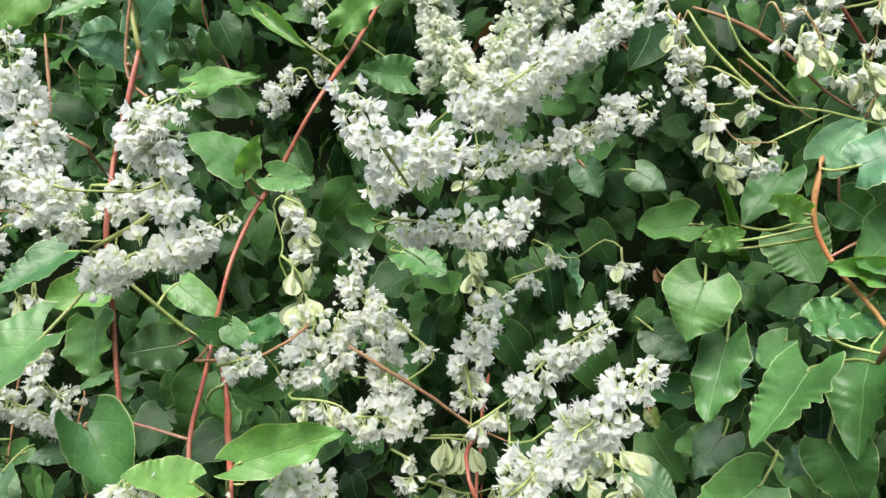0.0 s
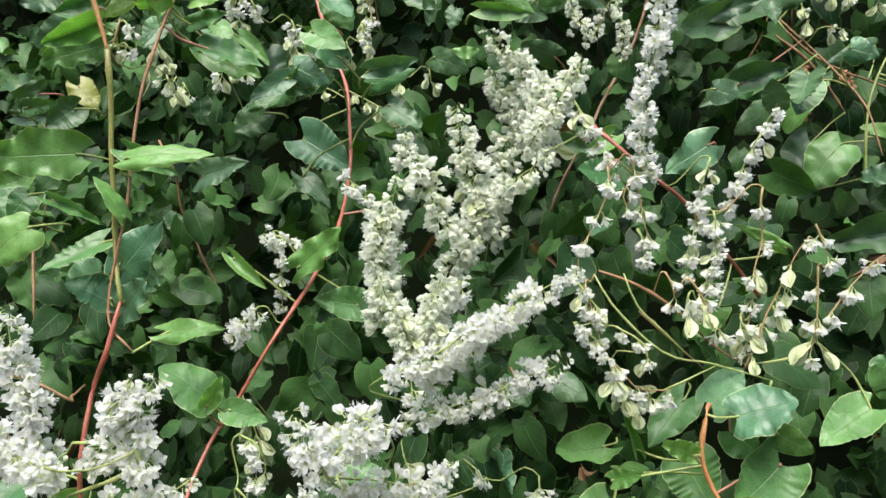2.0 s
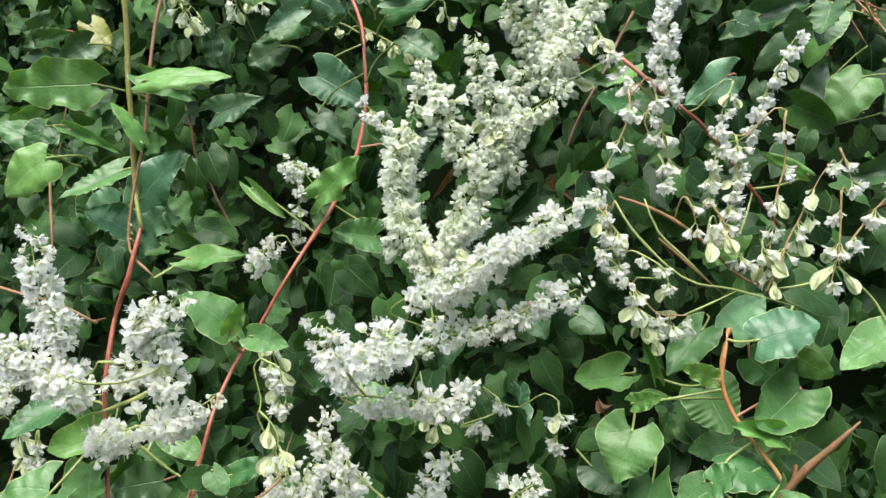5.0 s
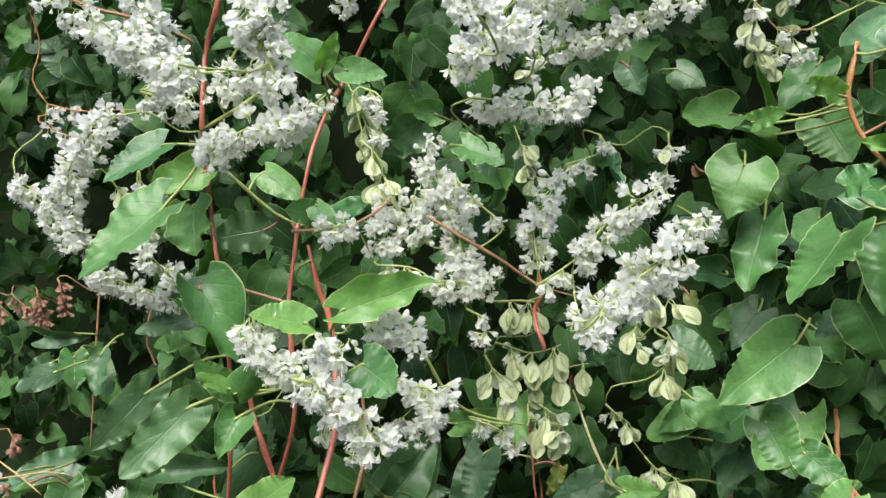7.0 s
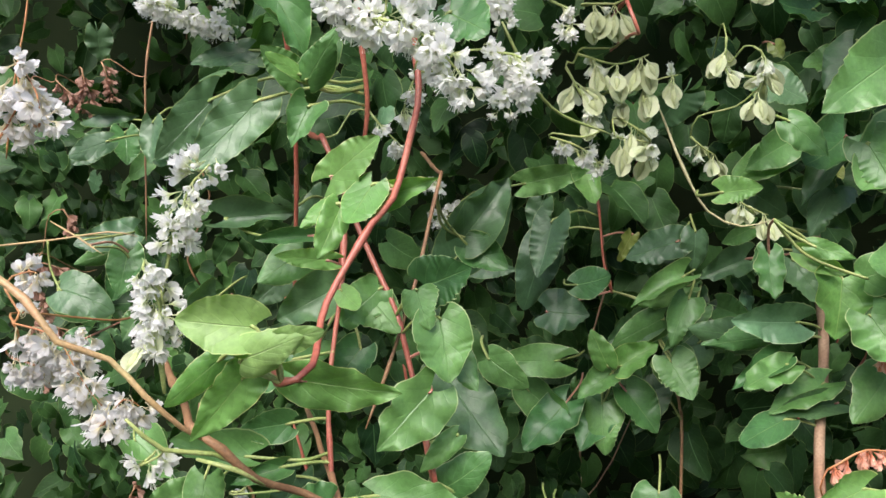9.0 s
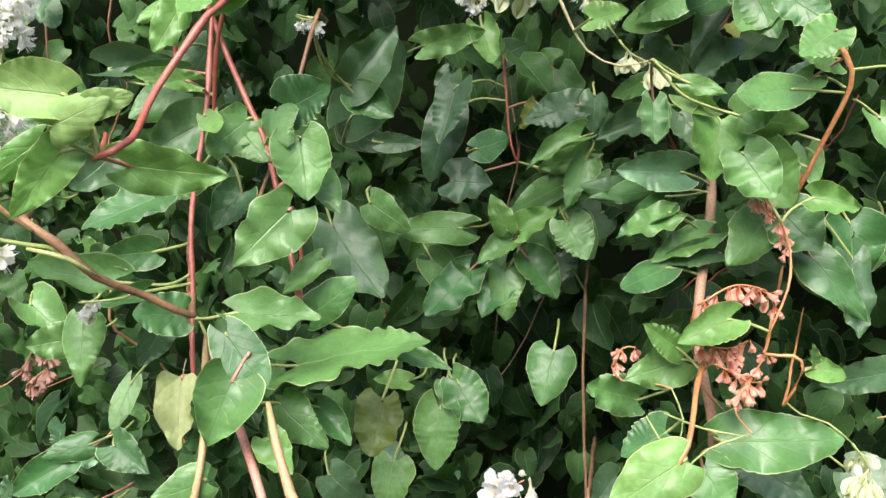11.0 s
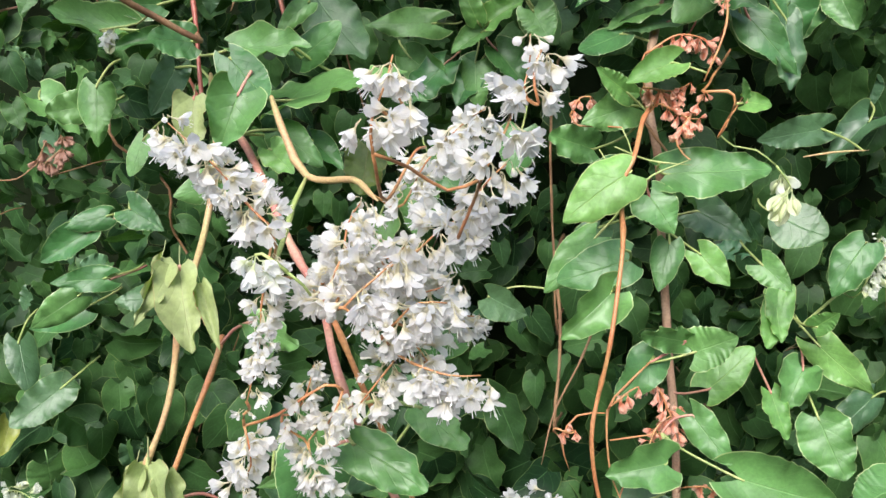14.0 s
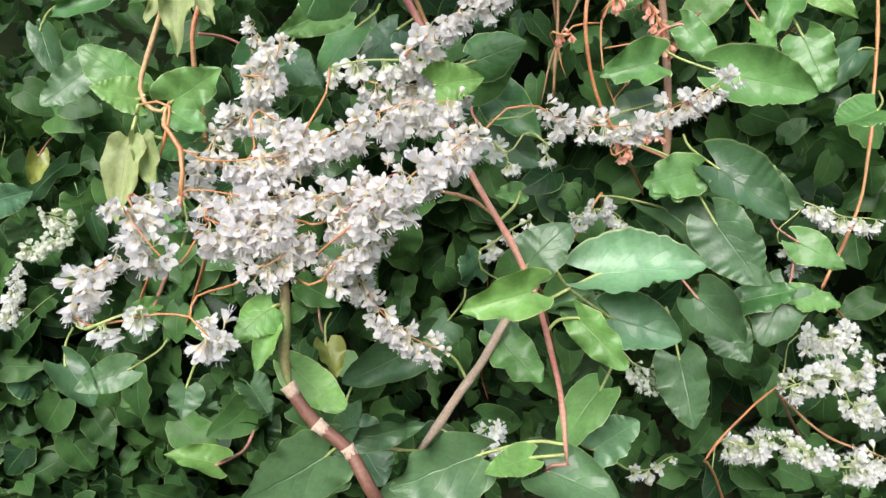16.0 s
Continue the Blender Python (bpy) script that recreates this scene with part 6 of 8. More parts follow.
leaf(v, "m", (0.128, 0.300, 1.098), (0.097, 0.275, 1.080), 0.028, -9, -14, 24, (0.121, 0.290, 1.098))
leaf(v, "d", (0.131, 0.258, 1.017), (0.085, 0.237, 1.008), 0.033, 15, -15, 28, (0.098, 0.240, 1.019))
v = vine("orange", 0.0008, (0.091, 0.273, 1.072), (0.071, 0.272, 1.072), (0.060, 0.264, 1.059), (0.064, 0.254, 1.042))
v = vine("orange", 0.0007, (0.091, 0.264, 1.057), (0.109, 0.265, 1.058), (0.125, 0.266, 1.059))
leaf(v, "m", (0.127, 0.249, 1.049), (0.089, 0.236, 1.053), 0.030, 11, -15, 30, (0.125, 0.266, 1.059))
leaf(v, "m", (0.165, 0.244, 1.040), (0.228, 0.223, 1.027), 0.036, -8, -19, 31, (0.125, 0.266, 1.059))
leaf(v, "m", (0.146, 0.278, 1.066), (0.166, 0.250, 1.043), 0.022, -4, -16, 23, (0.125, 0.266, 1.059))
v = vine("tan", 0.0008, (-0.416, 0.505, 1.389), (-0.374, 0.508, 1.392), (-0.333, 0.511, 1.396), (-0.312, 0.511, 1.392))
leaf(v, "d", (-0.374, 0.504, 1.357), (-0.334, 0.492, 1.351), 0.029, -19, 30, 21, (-0.376, 0.507, 1.392))
leaf(v, "d", (-0.316, 0.578, 1.469), (-0.316, 0.560, 1.437), 0.018, 19, 23, 12)
leaf(v, "m", (-0.290, 0.472, 1.330), (-0.299, 0.467, 1.351), 0.023, 10, 27, 12)
leaf(v, "d", (-0.256, 0.509, 1.348), (-0.279, 0.491, 1.325), 0.030, -1, 19, 20)
v = vine("tan", 0.0008, (-0.384, 0.530, 1.401), (-0.358, 0.518, 1.390), (-0.337, 0.507, 1.380))
leaf(v, "d", (-0.333, 0.561, 1.384), (-0.378, 0.547, 1.376), 0.025, 7, 25, 18, (-0.355, 0.517, 1.389))
leaf(v, "m", (-0.337, 0.549, 1.373), (-0.342, 0.531, 1.342), 0.025, 10, 25, 19, (-0.350, 0.514, 1.386))
leaf(v, "d", (-0.350, 0.574, 1.454), (-0.378, 0.559, 1.445), 0.018, -7, 26, 13)
leaf(v, "m", (-0.330, 0.493, 1.243), (-0.296, 0.474, 1.223), 0.029, -19, 30, 19)
leaf(v, "m", (-0.408, 0.561, 1.337), (-0.362, 0.546, 1.316), 0.028, -6, 29, 18)
leaf(v, "m", (-0.335, 0.550, 1.364), (-0.349, 0.531, 1.338), 0.023, 15, 24, 17, (-0.346, 0.512, 1.385))
leaf(v, "m", (-0.348, 0.572, 1.370), (-0.386, 0.555, 1.359), 0.019, -8, 24, 16, (-0.362, 0.520, 1.392))
leaf(v, "m", (-0.382, 0.554, 1.300), (-0.406, 0.538, 1.289), 0.024, 5, 27, 21)
leaf(v, "m", (-0.344, 0.559, 1.314), (-0.350, 0.543, 1.299), 0.017, 15, 24, 20)
leaf(v, "d", (-0.361, 0.418, 1.065), (-0.348, 0.385, 1.034), 0.024, -1, 27, 17)
v = vine("brown", 0.0013, (0.126, 0.373, 1.239), (0.136, 0.368, 1.225), (0.151, 0.371, 1.207))
leaf(v, "m", (0.100, 0.383, 1.213), (0.065, 0.375, 1.228), 0.025, 8, -13, 29, (0.128, 0.372, 1.237))
v = vine("green", 0.0007, (0.102, 0.338, 1.231), (0.125, 0.339, 1.220), (0.150, 0.333, 1.218))
leaf(v, "m", (0.133, 0.349, 1.206), (0.206, 0.339, 1.210), 0.035, -1, -18, 30, (0.131, 0.337, 1.219))
v = vine("green", 0.0007, (0.109, 0.351, 1.239), (0.115, 0.345, 1.223), (0.109, 0.331, 1.213))
leaf(v, "m", (0.112, 0.360, 1.206), (0.080, 0.344, 1.198), 0.028, 1, -15, 30, (0.115, 0.345, 1.223))
v = vine("green", 0.0007, (0.110, 0.318, 1.207), (0.124, 0.326, 1.215), (0.148, 0.329, 1.223))
leaf(v, "m", (0.124, 0.336, 1.199), (0.138, 0.316, 1.179), 0.029, -18, -17, 32, (0.123, 0.326, 1.214))
leaf(v, "m", (0.094, 0.332, 1.174), (0.054, 0.305, 1.153), 0.025, 19, -10, 16, (0.110, 0.318, 1.207))
v = vine("green", 0.0007, (0.092, 0.337, 1.230), (0.099, 0.328, 1.219), (0.107, 0.314, 1.210))
v = vine("orange", 0.0008, (0.161, 0.356, 1.265), (0.174, 0.366, 1.292), (0.180, 0.383, 1.308), (0.176, 0.389, 1.324))
leaf(v, "y", (0.193, 0.397, 1.336), (0.217, 0.384, 1.335), 0.018, -15, -23, 14, (0.176, 0.389, 1.324))
leaf(v, "y", (0.143, 0.359, 1.278), (0.110, 0.344, 1.273), 0.020, 6, -19, 22, (0.163, 0.358, 1.270))
leaf(v, "m", (0.152, 0.400, 1.365), (0.166, 0.382, 1.339), 0.030, -6, -25, 22, (0.176, 0.389, 1.324))
v = vine("green", 0.0009, (0.139, 0.467, 1.772), (0.150, 0.463, 1.753), (0.174, 0.463, 1.729), (0.193, 0.462, 1.718), (0.217, 0.461, 1.715), (0.256, 0.459, 1.705))
leaf(v, "m", (0.253, 0.449, 1.674), (0.272, 0.437, 1.661), 0.019, 7, -26, 7, (0.256, 0.459, 1.705))
v = vine("brown", 0.0012, (0.143, 0.472, 1.775), (0.171, 0.471, 1.765), (0.195, 0.470, 1.750), (0.220, 0.470, 1.727), (0.244, 0.469, 1.714))
leaf(v, "m", (0.245, 0.504, 1.666), (0.263, 0.490, 1.649), 0.028, 3, -25, 0, (0.244, 0.469, 1.714))
v = vine("green", 0.0008, (0.157, 0.461, 1.773), (0.167, 0.462, 1.752), (0.185, 0.462, 1.735), (0.203, 0.462, 1.718))
v = vine("green", 0.0009, (0.238, 0.460, 1.715), (0.259, 0.458, 1.718), (0.277, 0.462, 1.723), (0.289, 0.466, 1.731))
leaf(v, "m", (0.327, 0.462, 1.689), (0.284, 0.454, 1.664), 0.027, 18, -29, 8, (0.289, 0.466, 1.731))
v = vine("green", 0.0008, (0.183, 0.459, 1.697), (0.200, 0.458, 1.705), (0.221, 0.461, 1.715))
leaf(v, "m", (0.164, 0.523, 1.649), (0.123, 0.510, 1.639), 0.021, 36, -17, 2)
v = vine("green", 0.0008, (0.209, 0.582, 2.014), (0.238, 0.589, 2.038), (0.260, 0.596, 2.059))
leaf(v, "d", (0.131, 0.703, 2.035), (0.168, 0.689, 2.041), 0.022, 1, -8, -17)
leaf(v, "d", (0.103, 0.705, 2.037), (0.141, 0.692, 2.018), 0.025, 8, -6, -17)
leaf(v, "d", (0.140, 0.641, 2.039), (0.166, 0.627, 2.034), 0.017, 2, -9, -18)
leaf(v, "m", (0.142, 0.610, 2.048), (0.180, 0.595, 2.058), 0.013, 14, -9, -19)
leaf(v, "m", (0.085, 0.596, 2.009), (0.111, 0.584, 1.987), 0.017, -21, -5, -17)
leaf(v, "m", (0.067, 0.598, 1.992), (0.109, 0.584, 1.985), 0.015, 6, -3, -16)
leaf(v, "m", (0.118, 0.594, 2.004), (0.150, 0.580, 2.006), 0.020, -2, -8, -16)
leaf(v, "m", (0.101, 0.613, 2.038), (0.130, 0.600, 2.030), 0.019, -5, -6, -18)
leaf(v, "m", (0.070, 0.615, 2.046), (0.102, 0.601, 2.041), 0.015, -10, -3, -19)
leaf(v, "d", (0.164, 0.754, 1.996), (0.126, 0.743, 2.009), 0.026, -2, -9, -14)
leaf(v, "d", (0.202, 0.719, 2.046), (0.154, 0.709, 2.058), 0.023, 19, -12, -17)
v = vine("orange", 0.0021, (-0.248, 0.450, 2.040), (-0.225, 0.452, 1.999), (-0.200, 0.453, 1.960), (-0.187, 0.455, 1.928), (-0.180, 0.456, 1.903))
leaf(v, "m", (-0.198, 0.506, 1.926), (-0.243, 0.496, 1.910), 0.016, 32, 19, -16, (-0.187, 0.462, 1.926))
leaf(v, "m", (-0.274, 0.546, 1.886), (-0.242, 0.532, 1.889), 0.013, -4, 24, -7)
leaf(v, "d", (-0.281, 0.546, 1.891), (-0.254, 0.532, 1.904), 0.014, 8, 25, -7)
leaf(v, "u", (-0.174, 0.476, 1.949), (-0.187, 0.465, 1.934), 0.012, -5, 18, -14, (-0.191, 0.461, 1.943))
leaf(v, "y", (-0.193, 0.487, 1.938), (-0.235, 0.480, 1.916), 0.018, -3, 20, -13, (-0.190, 0.461, 1.937))
leaf(v, "m", (-0.197, 0.497, 1.951), (-0.231, 0.488, 1.942), 0.017, 7, 20, -14, (-0.193, 0.460, 1.949))
leaf(v, "m", (-0.232, 0.588, 1.951), (-0.279, 0.579, 1.936), 0.019, 14, 20, -13)
v = vine("tan", 0.0009, (-0.174, 0.456, 1.929), (-0.177, 0.458, 1.918), (-0.181, 0.461, 1.906))
v = vine("pale", 0.0007, (-0.158, 0.481, 1.914), (-0.162, 0.477, 1.903), (-0.160, 0.477, 1.893), (-0.165, 0.478, 1.883))
v = vine("pink", 0.0017, (0.279, 0.373, 1.977), (0.290, 0.372, 1.963), (0.294, 0.386, 1.955), (0.303, 0.380, 1.946), (0.293, 0.373, 1.934), (0.309, 0.381, 1.929), (0.308, 0.387, 1.923), (0.317, 0.375, 1.911))
leaf(v, "y", (0.343, 0.468, 2.021), (0.377, 0.453, 2.029), 0.017, -6, -29, -18)
leaf(v, "u", (0.304, 0.377, 1.927), (0.314, 0.365, 1.918), 0.012, -18, -30, -13, (0.304, 0.378, 1.930))
leaf(v, "u", (0.305, 0.377, 1.928), (0.311, 0.364, 1.934), 0.007, -1, -31, -13, (0.305, 0.379, 1.930))
leaf(v, "y", (0.276, 0.385, 1.979), (0.256, 0.374, 1.987), 0.016, -6, -27, -18, (0.279, 0.373, 1.977))
leaf(v, "m", (0.278, 0.386, 1.966), (0.251, 0.376, 1.954), 0.014, 5, -28, -17, (0.284, 0.373, 1.971))
leaf(v, "b", (0.277, 0.386, 1.970), (0.236, 0.376, 1.969), 0.014, 19, -28, -17, (0.282, 0.373, 1.974))
v = vine("tan", 0.0010, (0.270, 0.371, 1.961), (0.281, 0.368, 1.957), (0.296, 0.372, 1.954))

# ---- blossom ----
SPIKE_WORDS = {
    "central": "tall upright panicle of dense greenish-white blossom", "hanging": "loose hanging white blossom strings with pale fruits",
    "upleft": "white blossom sprays among young leaves", "far": "faded blossom and pale fruits deep in the hedge",
    "left": "dense white blossom spikes on a red stem", "middle": "white blossom spikes with hanging pale-green winged fruits",
    "lowleft": "loose pinkish-white blossom on a thin stalk", "front": "pinkish-white blossom spray standing out from the hedge",
    "lowright": "broad drooping spray of pinkish-white blossom", "right": "small white blossom sprays among the leaves",
    "dried": "dried rust-orange blossom clusters on a woody stem",
}
GAP = {"k": 0.0017, "q": 0.0027, "w": 0.00125, "g": 0.00112, "p": 0.00132, "s": 0.0027, "h": 0.0048, "f": 0.0030, "o": 0.0017}


def panicle(kind, place):
    root = new("flower_panicle")
    root.location = place
    PLACE[root.name] = Vector(place)
    return tagged(root, SPIKE_WORDS[kind], "blossom", "flower panicles of the vine")


HEADS = {}    # the blossoms of each panicle: depth, number, spike, name, mesh, pose
SPIKES = {}   # the points along the spikes of each panicle


def fasten(parent, line, look_of):
    """A thin branch from a spike's foot to the nearest stem or spike, or back into the hedge where none is near."""
    foot, origin = line[0], PLACE[parent.name]
    others = [q for pts in SPIKES.get(parent.name, []) for q in pts] + [q for _, pts in LINES for q in pts]
    others = [q for q in others if q.y > foot.y - 0.03]
    target = min(others, key=lambda q: (q - foot).length + 0.6 * max(q.z - foot.z, 0.0), default=None)
    if target is None or (target - foot).length > 0.06:
        target = foot + Vector((0.012, 0.09, -0.03))
    SPIKES.setdefault(parent.name, []).append(line[::3])
    if (target - foot).length < 0.003:
        return
    away = (foot - line[min(3, len(line) - 1)]).normalized()
    span = (target - foot).length
    pts = smooth_line([foot, foot + away * 0.15 * span + (target - foot) * 0.25, target + (foot - target) * 0.3 + Vector((0, 0.004, -0.003)), target], 0.006)
    verts, faces = [], []
    tube(verts, faces, [q - origin for q in pts], [0.00055] * len(pts), 5)
    ob = new("branch", mesh_of("branch", verts, faces, look_of))
    ob.parent = parent


def set_heads():
    """Builds the blossoms of all panicles: the foremost singly, those behind joined into one piece."""
    for heads in HEADS.values():
        heads.sort(key=lambda h: h[:2])
        for _, _, axis, name, me, m in heads[:300]:
            ob = new(name, me)
            ob.parent, ob.matrix_basis = axis, m
        rest = heads[300:]
        if not rest:
            continue
        looks = []
        all_v, all_f, all_uv, slots, total = [], [], [], [], 0
        for _, _, _, _, me, m in rest:
            if me.name not in SOLID:
                co = np.empty(len(me.vertices) * 3, dtype=np.float32)
                me.vertices.foreach_get("co", co)
                uv = np.zeros((len(me.vertices), 2))
                for loop, spot in zip(me.loops, me.uv_layers[0].data):
                    uv[loop.vertex_index] = spot.uv
                SOLID[me.name] = (co.reshape(-1, 3), [tuple(p.vertices) for p in me.polygons], uv.tolist())
            v, f, uv = SOLID[me.name]
            m3 = np.array(m)
            all_v.append(v @ m3[:3, :3].T + m3[:3, 3])
            all_f.extend([tuple(i + total for i in face) for face in f])
            all_uv.extend(uv)
            if me.materials[0] not in looks:
                looks.append(me.materials[0])
            slots.extend([looks.index(me.materials[0])] * len(f))
            total += len(v)
        me = mesh_of("blossom_mass", np.concatenate(all_v).tolist(), all_f, looks[0], uvs=all_uv)
        for extra in looks[1:]:
            me.materials.append(extra)
        me.polygons.foreach_set("material_index", slots)
        ob = new("blossom_mass", me)
        ob.parent = rest[0][2].parent
        tagged(ob, kind="stuff")


SOLID = {}


def spike(parent, kind, size, *points):
    """A blossom spike: a thin stalk with blossoms all round that droop, smaller buds at its tip."""
    origin = PLACE[parent.name]
    gap = GAP[kind]
    kind = "p" if kind == "q" else kind
    line = smooth_line(points, 0.004)
    line = [p + Vector((noise.noise(p * 40), noise.noise(p * 40 + Vector((5, 0, 0))), noise.noise(p * 40 + Vector((0, 5, 0))))) * 0.003 for p in line]
    verts, faces = [], []
    n = len(line)
    end = max(3, int(n * 0.95))
    tube(verts, faces, [p - origin for p in line[:end]], [(0.00045 if kind == "p" else 0.00075) * (1.1 - 0.7 * i / n) for i in range(end)], 5)
    stalk = STEM["green"] if kind in "wgsf" else STEM["tan"] if kind == "h" else STEM["brown"] if kind == "k" else STEM["orange"]
    axis = new("flower_spike", mesh_of("flower_spike", verts, faces, stalk))
    axis.parent = parent
    length = sum((b - a).length for a, b in zip(line, line[1:]))
    count = max(2 if kind in "fh" else 4, int(length / gap))
    r = random.Random(int(abs(points[0][0]) * 9973 + abs(points[-1][2]) * 7919 + count))
    look_kind = {"s": "w", "f": "g"}.get(kind, kind)
    for k in range(count):
        s = (k + r.uniform(0.1, 0.9)) / count
        if kind in "sfpohk":
            whorls = max(2, count // 4)
            s = min((int(s * whorls) + 0.5 + r.uniform(-0.1, 0.1)) / whorls, 0.999)
        i = min(int(s * (n - 1)), n - 2)
        at = line[i].lerp(line[i + 1], s * (n - 1) - i)
        along = (line[i + 1] - line[i]).normalized()
        out = Vector((r.gauss(0, 1), r.gauss(0, 1) - 0.35, r.gauss(0, 1)))
        out = (out - along * out.dot(along)).normalized()
        fall = r.uniform(0.3, 1.2) if kind in "wg" else r.uniform(0.3, 1.7) if kind == "p" else r.uniform(0.8, 2.2)
        way = (out + Vector((0, 0, -fall)) + along * r.uniform(-0.2, 0.35)).normalized()
        big = (0.9 if kind == "o" else 1.0) * size * (1.12 if kind in "gsh" else 1.14 if kind == "f" else 1.04) * (r.uniform(0.62, 1.06) if kind in "phofk" else r.uniform(0.58, 1.02)) * (1.0 if s < 0.8 else 1.0 - 1.6 * (s - 0.8))
        if kind == "f":
            me, name = (R.choice(FRUITS), "fruit") if r.random() < 0.75 else (r.choice(BLOOMS["g"]), "blossom")
        elif r.random() < (0.5 if s > 0.85 else 0.14 if kind in "gs" else 0.07):
            me, name = BUDS[look_kind], "bud"
        else:
            me, name = r.choice(BLOOMS[look_kind]), "blossom"
        if name != "fruit" and kind in "sgh" and r.random() < 0.03:
            me, name = R.choice(FRUITS), "fruit"
        if kind == "o" and r.random() < 0.22:
            me, name, big = R.choice(RUSTED), "fruit", big * 0.75
        q = (-way).to_track_quat("Z", "Y").to_matrix().to_4x4() @ Matrix.Rotation(r.uniform(0, 6.3), 4, "Z")
        shift = out * r.uniform(0.0, 0.0035) * size if kind in "wgp" else Vector()
        HEADS.setdefault(parent.name, []).append((at.y, len(HEADS.get(parent.name, ())), axis, name, me, Matrix.Translation(at + shift - origin) @ q @ Matrix.Scale(big, 4)))
    fasten(parent, line, stalk)
    FRONT.extend(line[::5])


p = panicle("central", (0.032, 0.565, 1.728))
spike(p, "g", 1.20, (0.032, 0.565, 1.728), (0.061, 0.558, 1.802), (0.092, 0.553, 1.840), (0.120, 0.549, 1.866))
spike(p, "g", 1.20, (0.089, 0.676, 1.802), (0.102, 0.669, 1.888), (0.122, 0.663, 1.948), (0.080, 0.662, 1.998))
spike(p, "g", 1.20, (0.070, 0.556, 1.812), (0.059, 0.553, 1.861), (0.049, 0.551, 1.902))
spike(p, "g", 1.20, (0.109, 0.589, 1.871), (0.134, 0.584, 1.915), (0.153, 0.580, 1.951))
spike(p, "g", 1.20, (0.040, 0.519, 1.802), (0.026, 0.517, 1.836), (0.009, 0.516, 1.872))
spike(p, "g", 1.20, (0.001, 0.486, 1.737), (-0.005, 0.482, 1.793), (0.008, 0.478, 1.837))
spike(p, "s", 0.90, (0.010, 0.482, 1.785), (-0.012, 0.481, 1.817), (-0.035, 0.481, 1.842))
spike(p, "w", 1.00, (0.016, 0.482, 1.714), (0.034, 0.479, 1.738), (0.052, 0.476, 1.769))
spike(p, "w", 1.00, (0.005, 0.402, 1.711), (0.033, 0.403, 1.723), (0.058, 0.404, 1.739), (0.096, 0.405, 1.758))
spike(p, "w", 1.00, (0.027, 0.419, 1.705), (0.058, 0.417, 1.735), (0.087, 0.416, 1.755), (0.119, 0.415, 1.775))
spike(p, "w", 1.05, (0.026, 0.420, 1.687), (0.058, 0.421, 1.696), (0.087, 0.421, 1.706), (0.114, 0.422, 1.721))
spike(p, "w", 1.00, (-0.021, 0.378, 1.658), (0.002, 0.378, 1.657), (0.026, 0.377, 1.655), (0.047, 0.378, 1.668))
spike(p, "w", 1.10, (0.005, 0.360, 1.687), (-0.010, 0.361, 1.693), (-0.023, 0.360, 1.680), (-0.033, 0.359, 1.678))
spike(p, "w", 1.10, (-0.019, 0.339, 1.675), (-0.010, 0.340, 1.688), (-0.000, 0.341, 1.695))
spike(p, "w", 0.95, (-0.018, 0.279, 1.681), (-0.028, 0.281, 1.696), (-0.035, 0.282, 1.710))
spike(p, "g", 1.00, (0.035, 0.463, 1.723), (0.032, 0.465, 1.749), (0.038, 0.467, 1.774))
spike(p, "g", 1.00, (0.022, 0.463, 1.720), (0.006, 0.465, 1.746), (-0.003, 0.467, 1.771))
spike(p, "s", 0.90, (0.012, 0.449, 1.670), (0.022, 0.450, 1.685), (0.015, 0.452, 1.713))
spike(p, "g", 1.20, (0.132, 0.687, 1.891), (0.103, 0.686, 1.929), (0.085, 0.684, 1.967))
spike(p, "g", 1.20, (0.132, 0.608, 1.873), (0.120, 0.606, 1.908), (0.124, 0.603, 1.943))
p = panicle("hanging", (0.145, 0.467, 1.843))
spike(p, "h", 1.05, (0.145, 0.467, 1.843), (0.146, 0.468, 1.823), (0.137, 0.470, 1.803), (0.131, 0.472, 1.787), (0.130, 0.473, 1.767))
spike(p, "h", 1.05, (0.162, 0.465, 1.851), (0.169, 0.467, 1.820), (0.178, 0.468, 1.792))
spike(p, "h", 1.00, (0.160, 0.466, 1.835), (0.157, 0.467, 1.823), (0.166, 0.468, 1.812))
spike(p, "s", 1.00, (0.212, 0.462, 1.852), (0.207, 0.465, 1.821), (0.202, 0.467, 1.789), (0.201, 0.468, 1.770))
spike(p, "s", 1.05, (0.215, 0.459, 1.817), (0.218, 0.460, 1.798), (0.213, 0.462, 1.774), (0.209, 0.464, 1.751))
spike(p, "s", 1.00, (0.168, 0.468, 1.804), (0.172, 0.468, 1.794), (0.171, 0.469, 1.782))
spike(p, "h", 1.00, (0.184, 0.459, 1.773), (0.188, 0.459, 1.766), (0.192, 0.460, 1.754))
spike(p, "h", 1.05, (0.199, 0.458, 1.770), (0.209, 0.459, 1.759), (0.220, 0.459, 1.740), (0.226, 0.460, 1.728))
spike(p, "h", 1.00, (0.248, 0.461, 1.834), (0.249, 0.463, 1.799), (0.246, 0.465, 1.775), (0.245, 0.467, 1.743), (0.242, 0.469, 1.720))
spike(p, "h", 1.05, (0.238, 0.460, 1.713), (0.249, 0.457, 1.741), (0.259, 0.455, 1.768), (0.272, 0.452, 1.792), (0.281, 0.451, 1.807))
spike(p, "h", 1.05, (0.280, 0.451, 1.808), (0.288, 0.451, 1.792), (0.294, 0.452, 1.781))
spike(p, "h", 1.05, (0.284, 0.452, 1.780), (0.284, 0.454, 1.753), (0.282, 0.455, 1.738), (0.279, 0.457, 1.711))
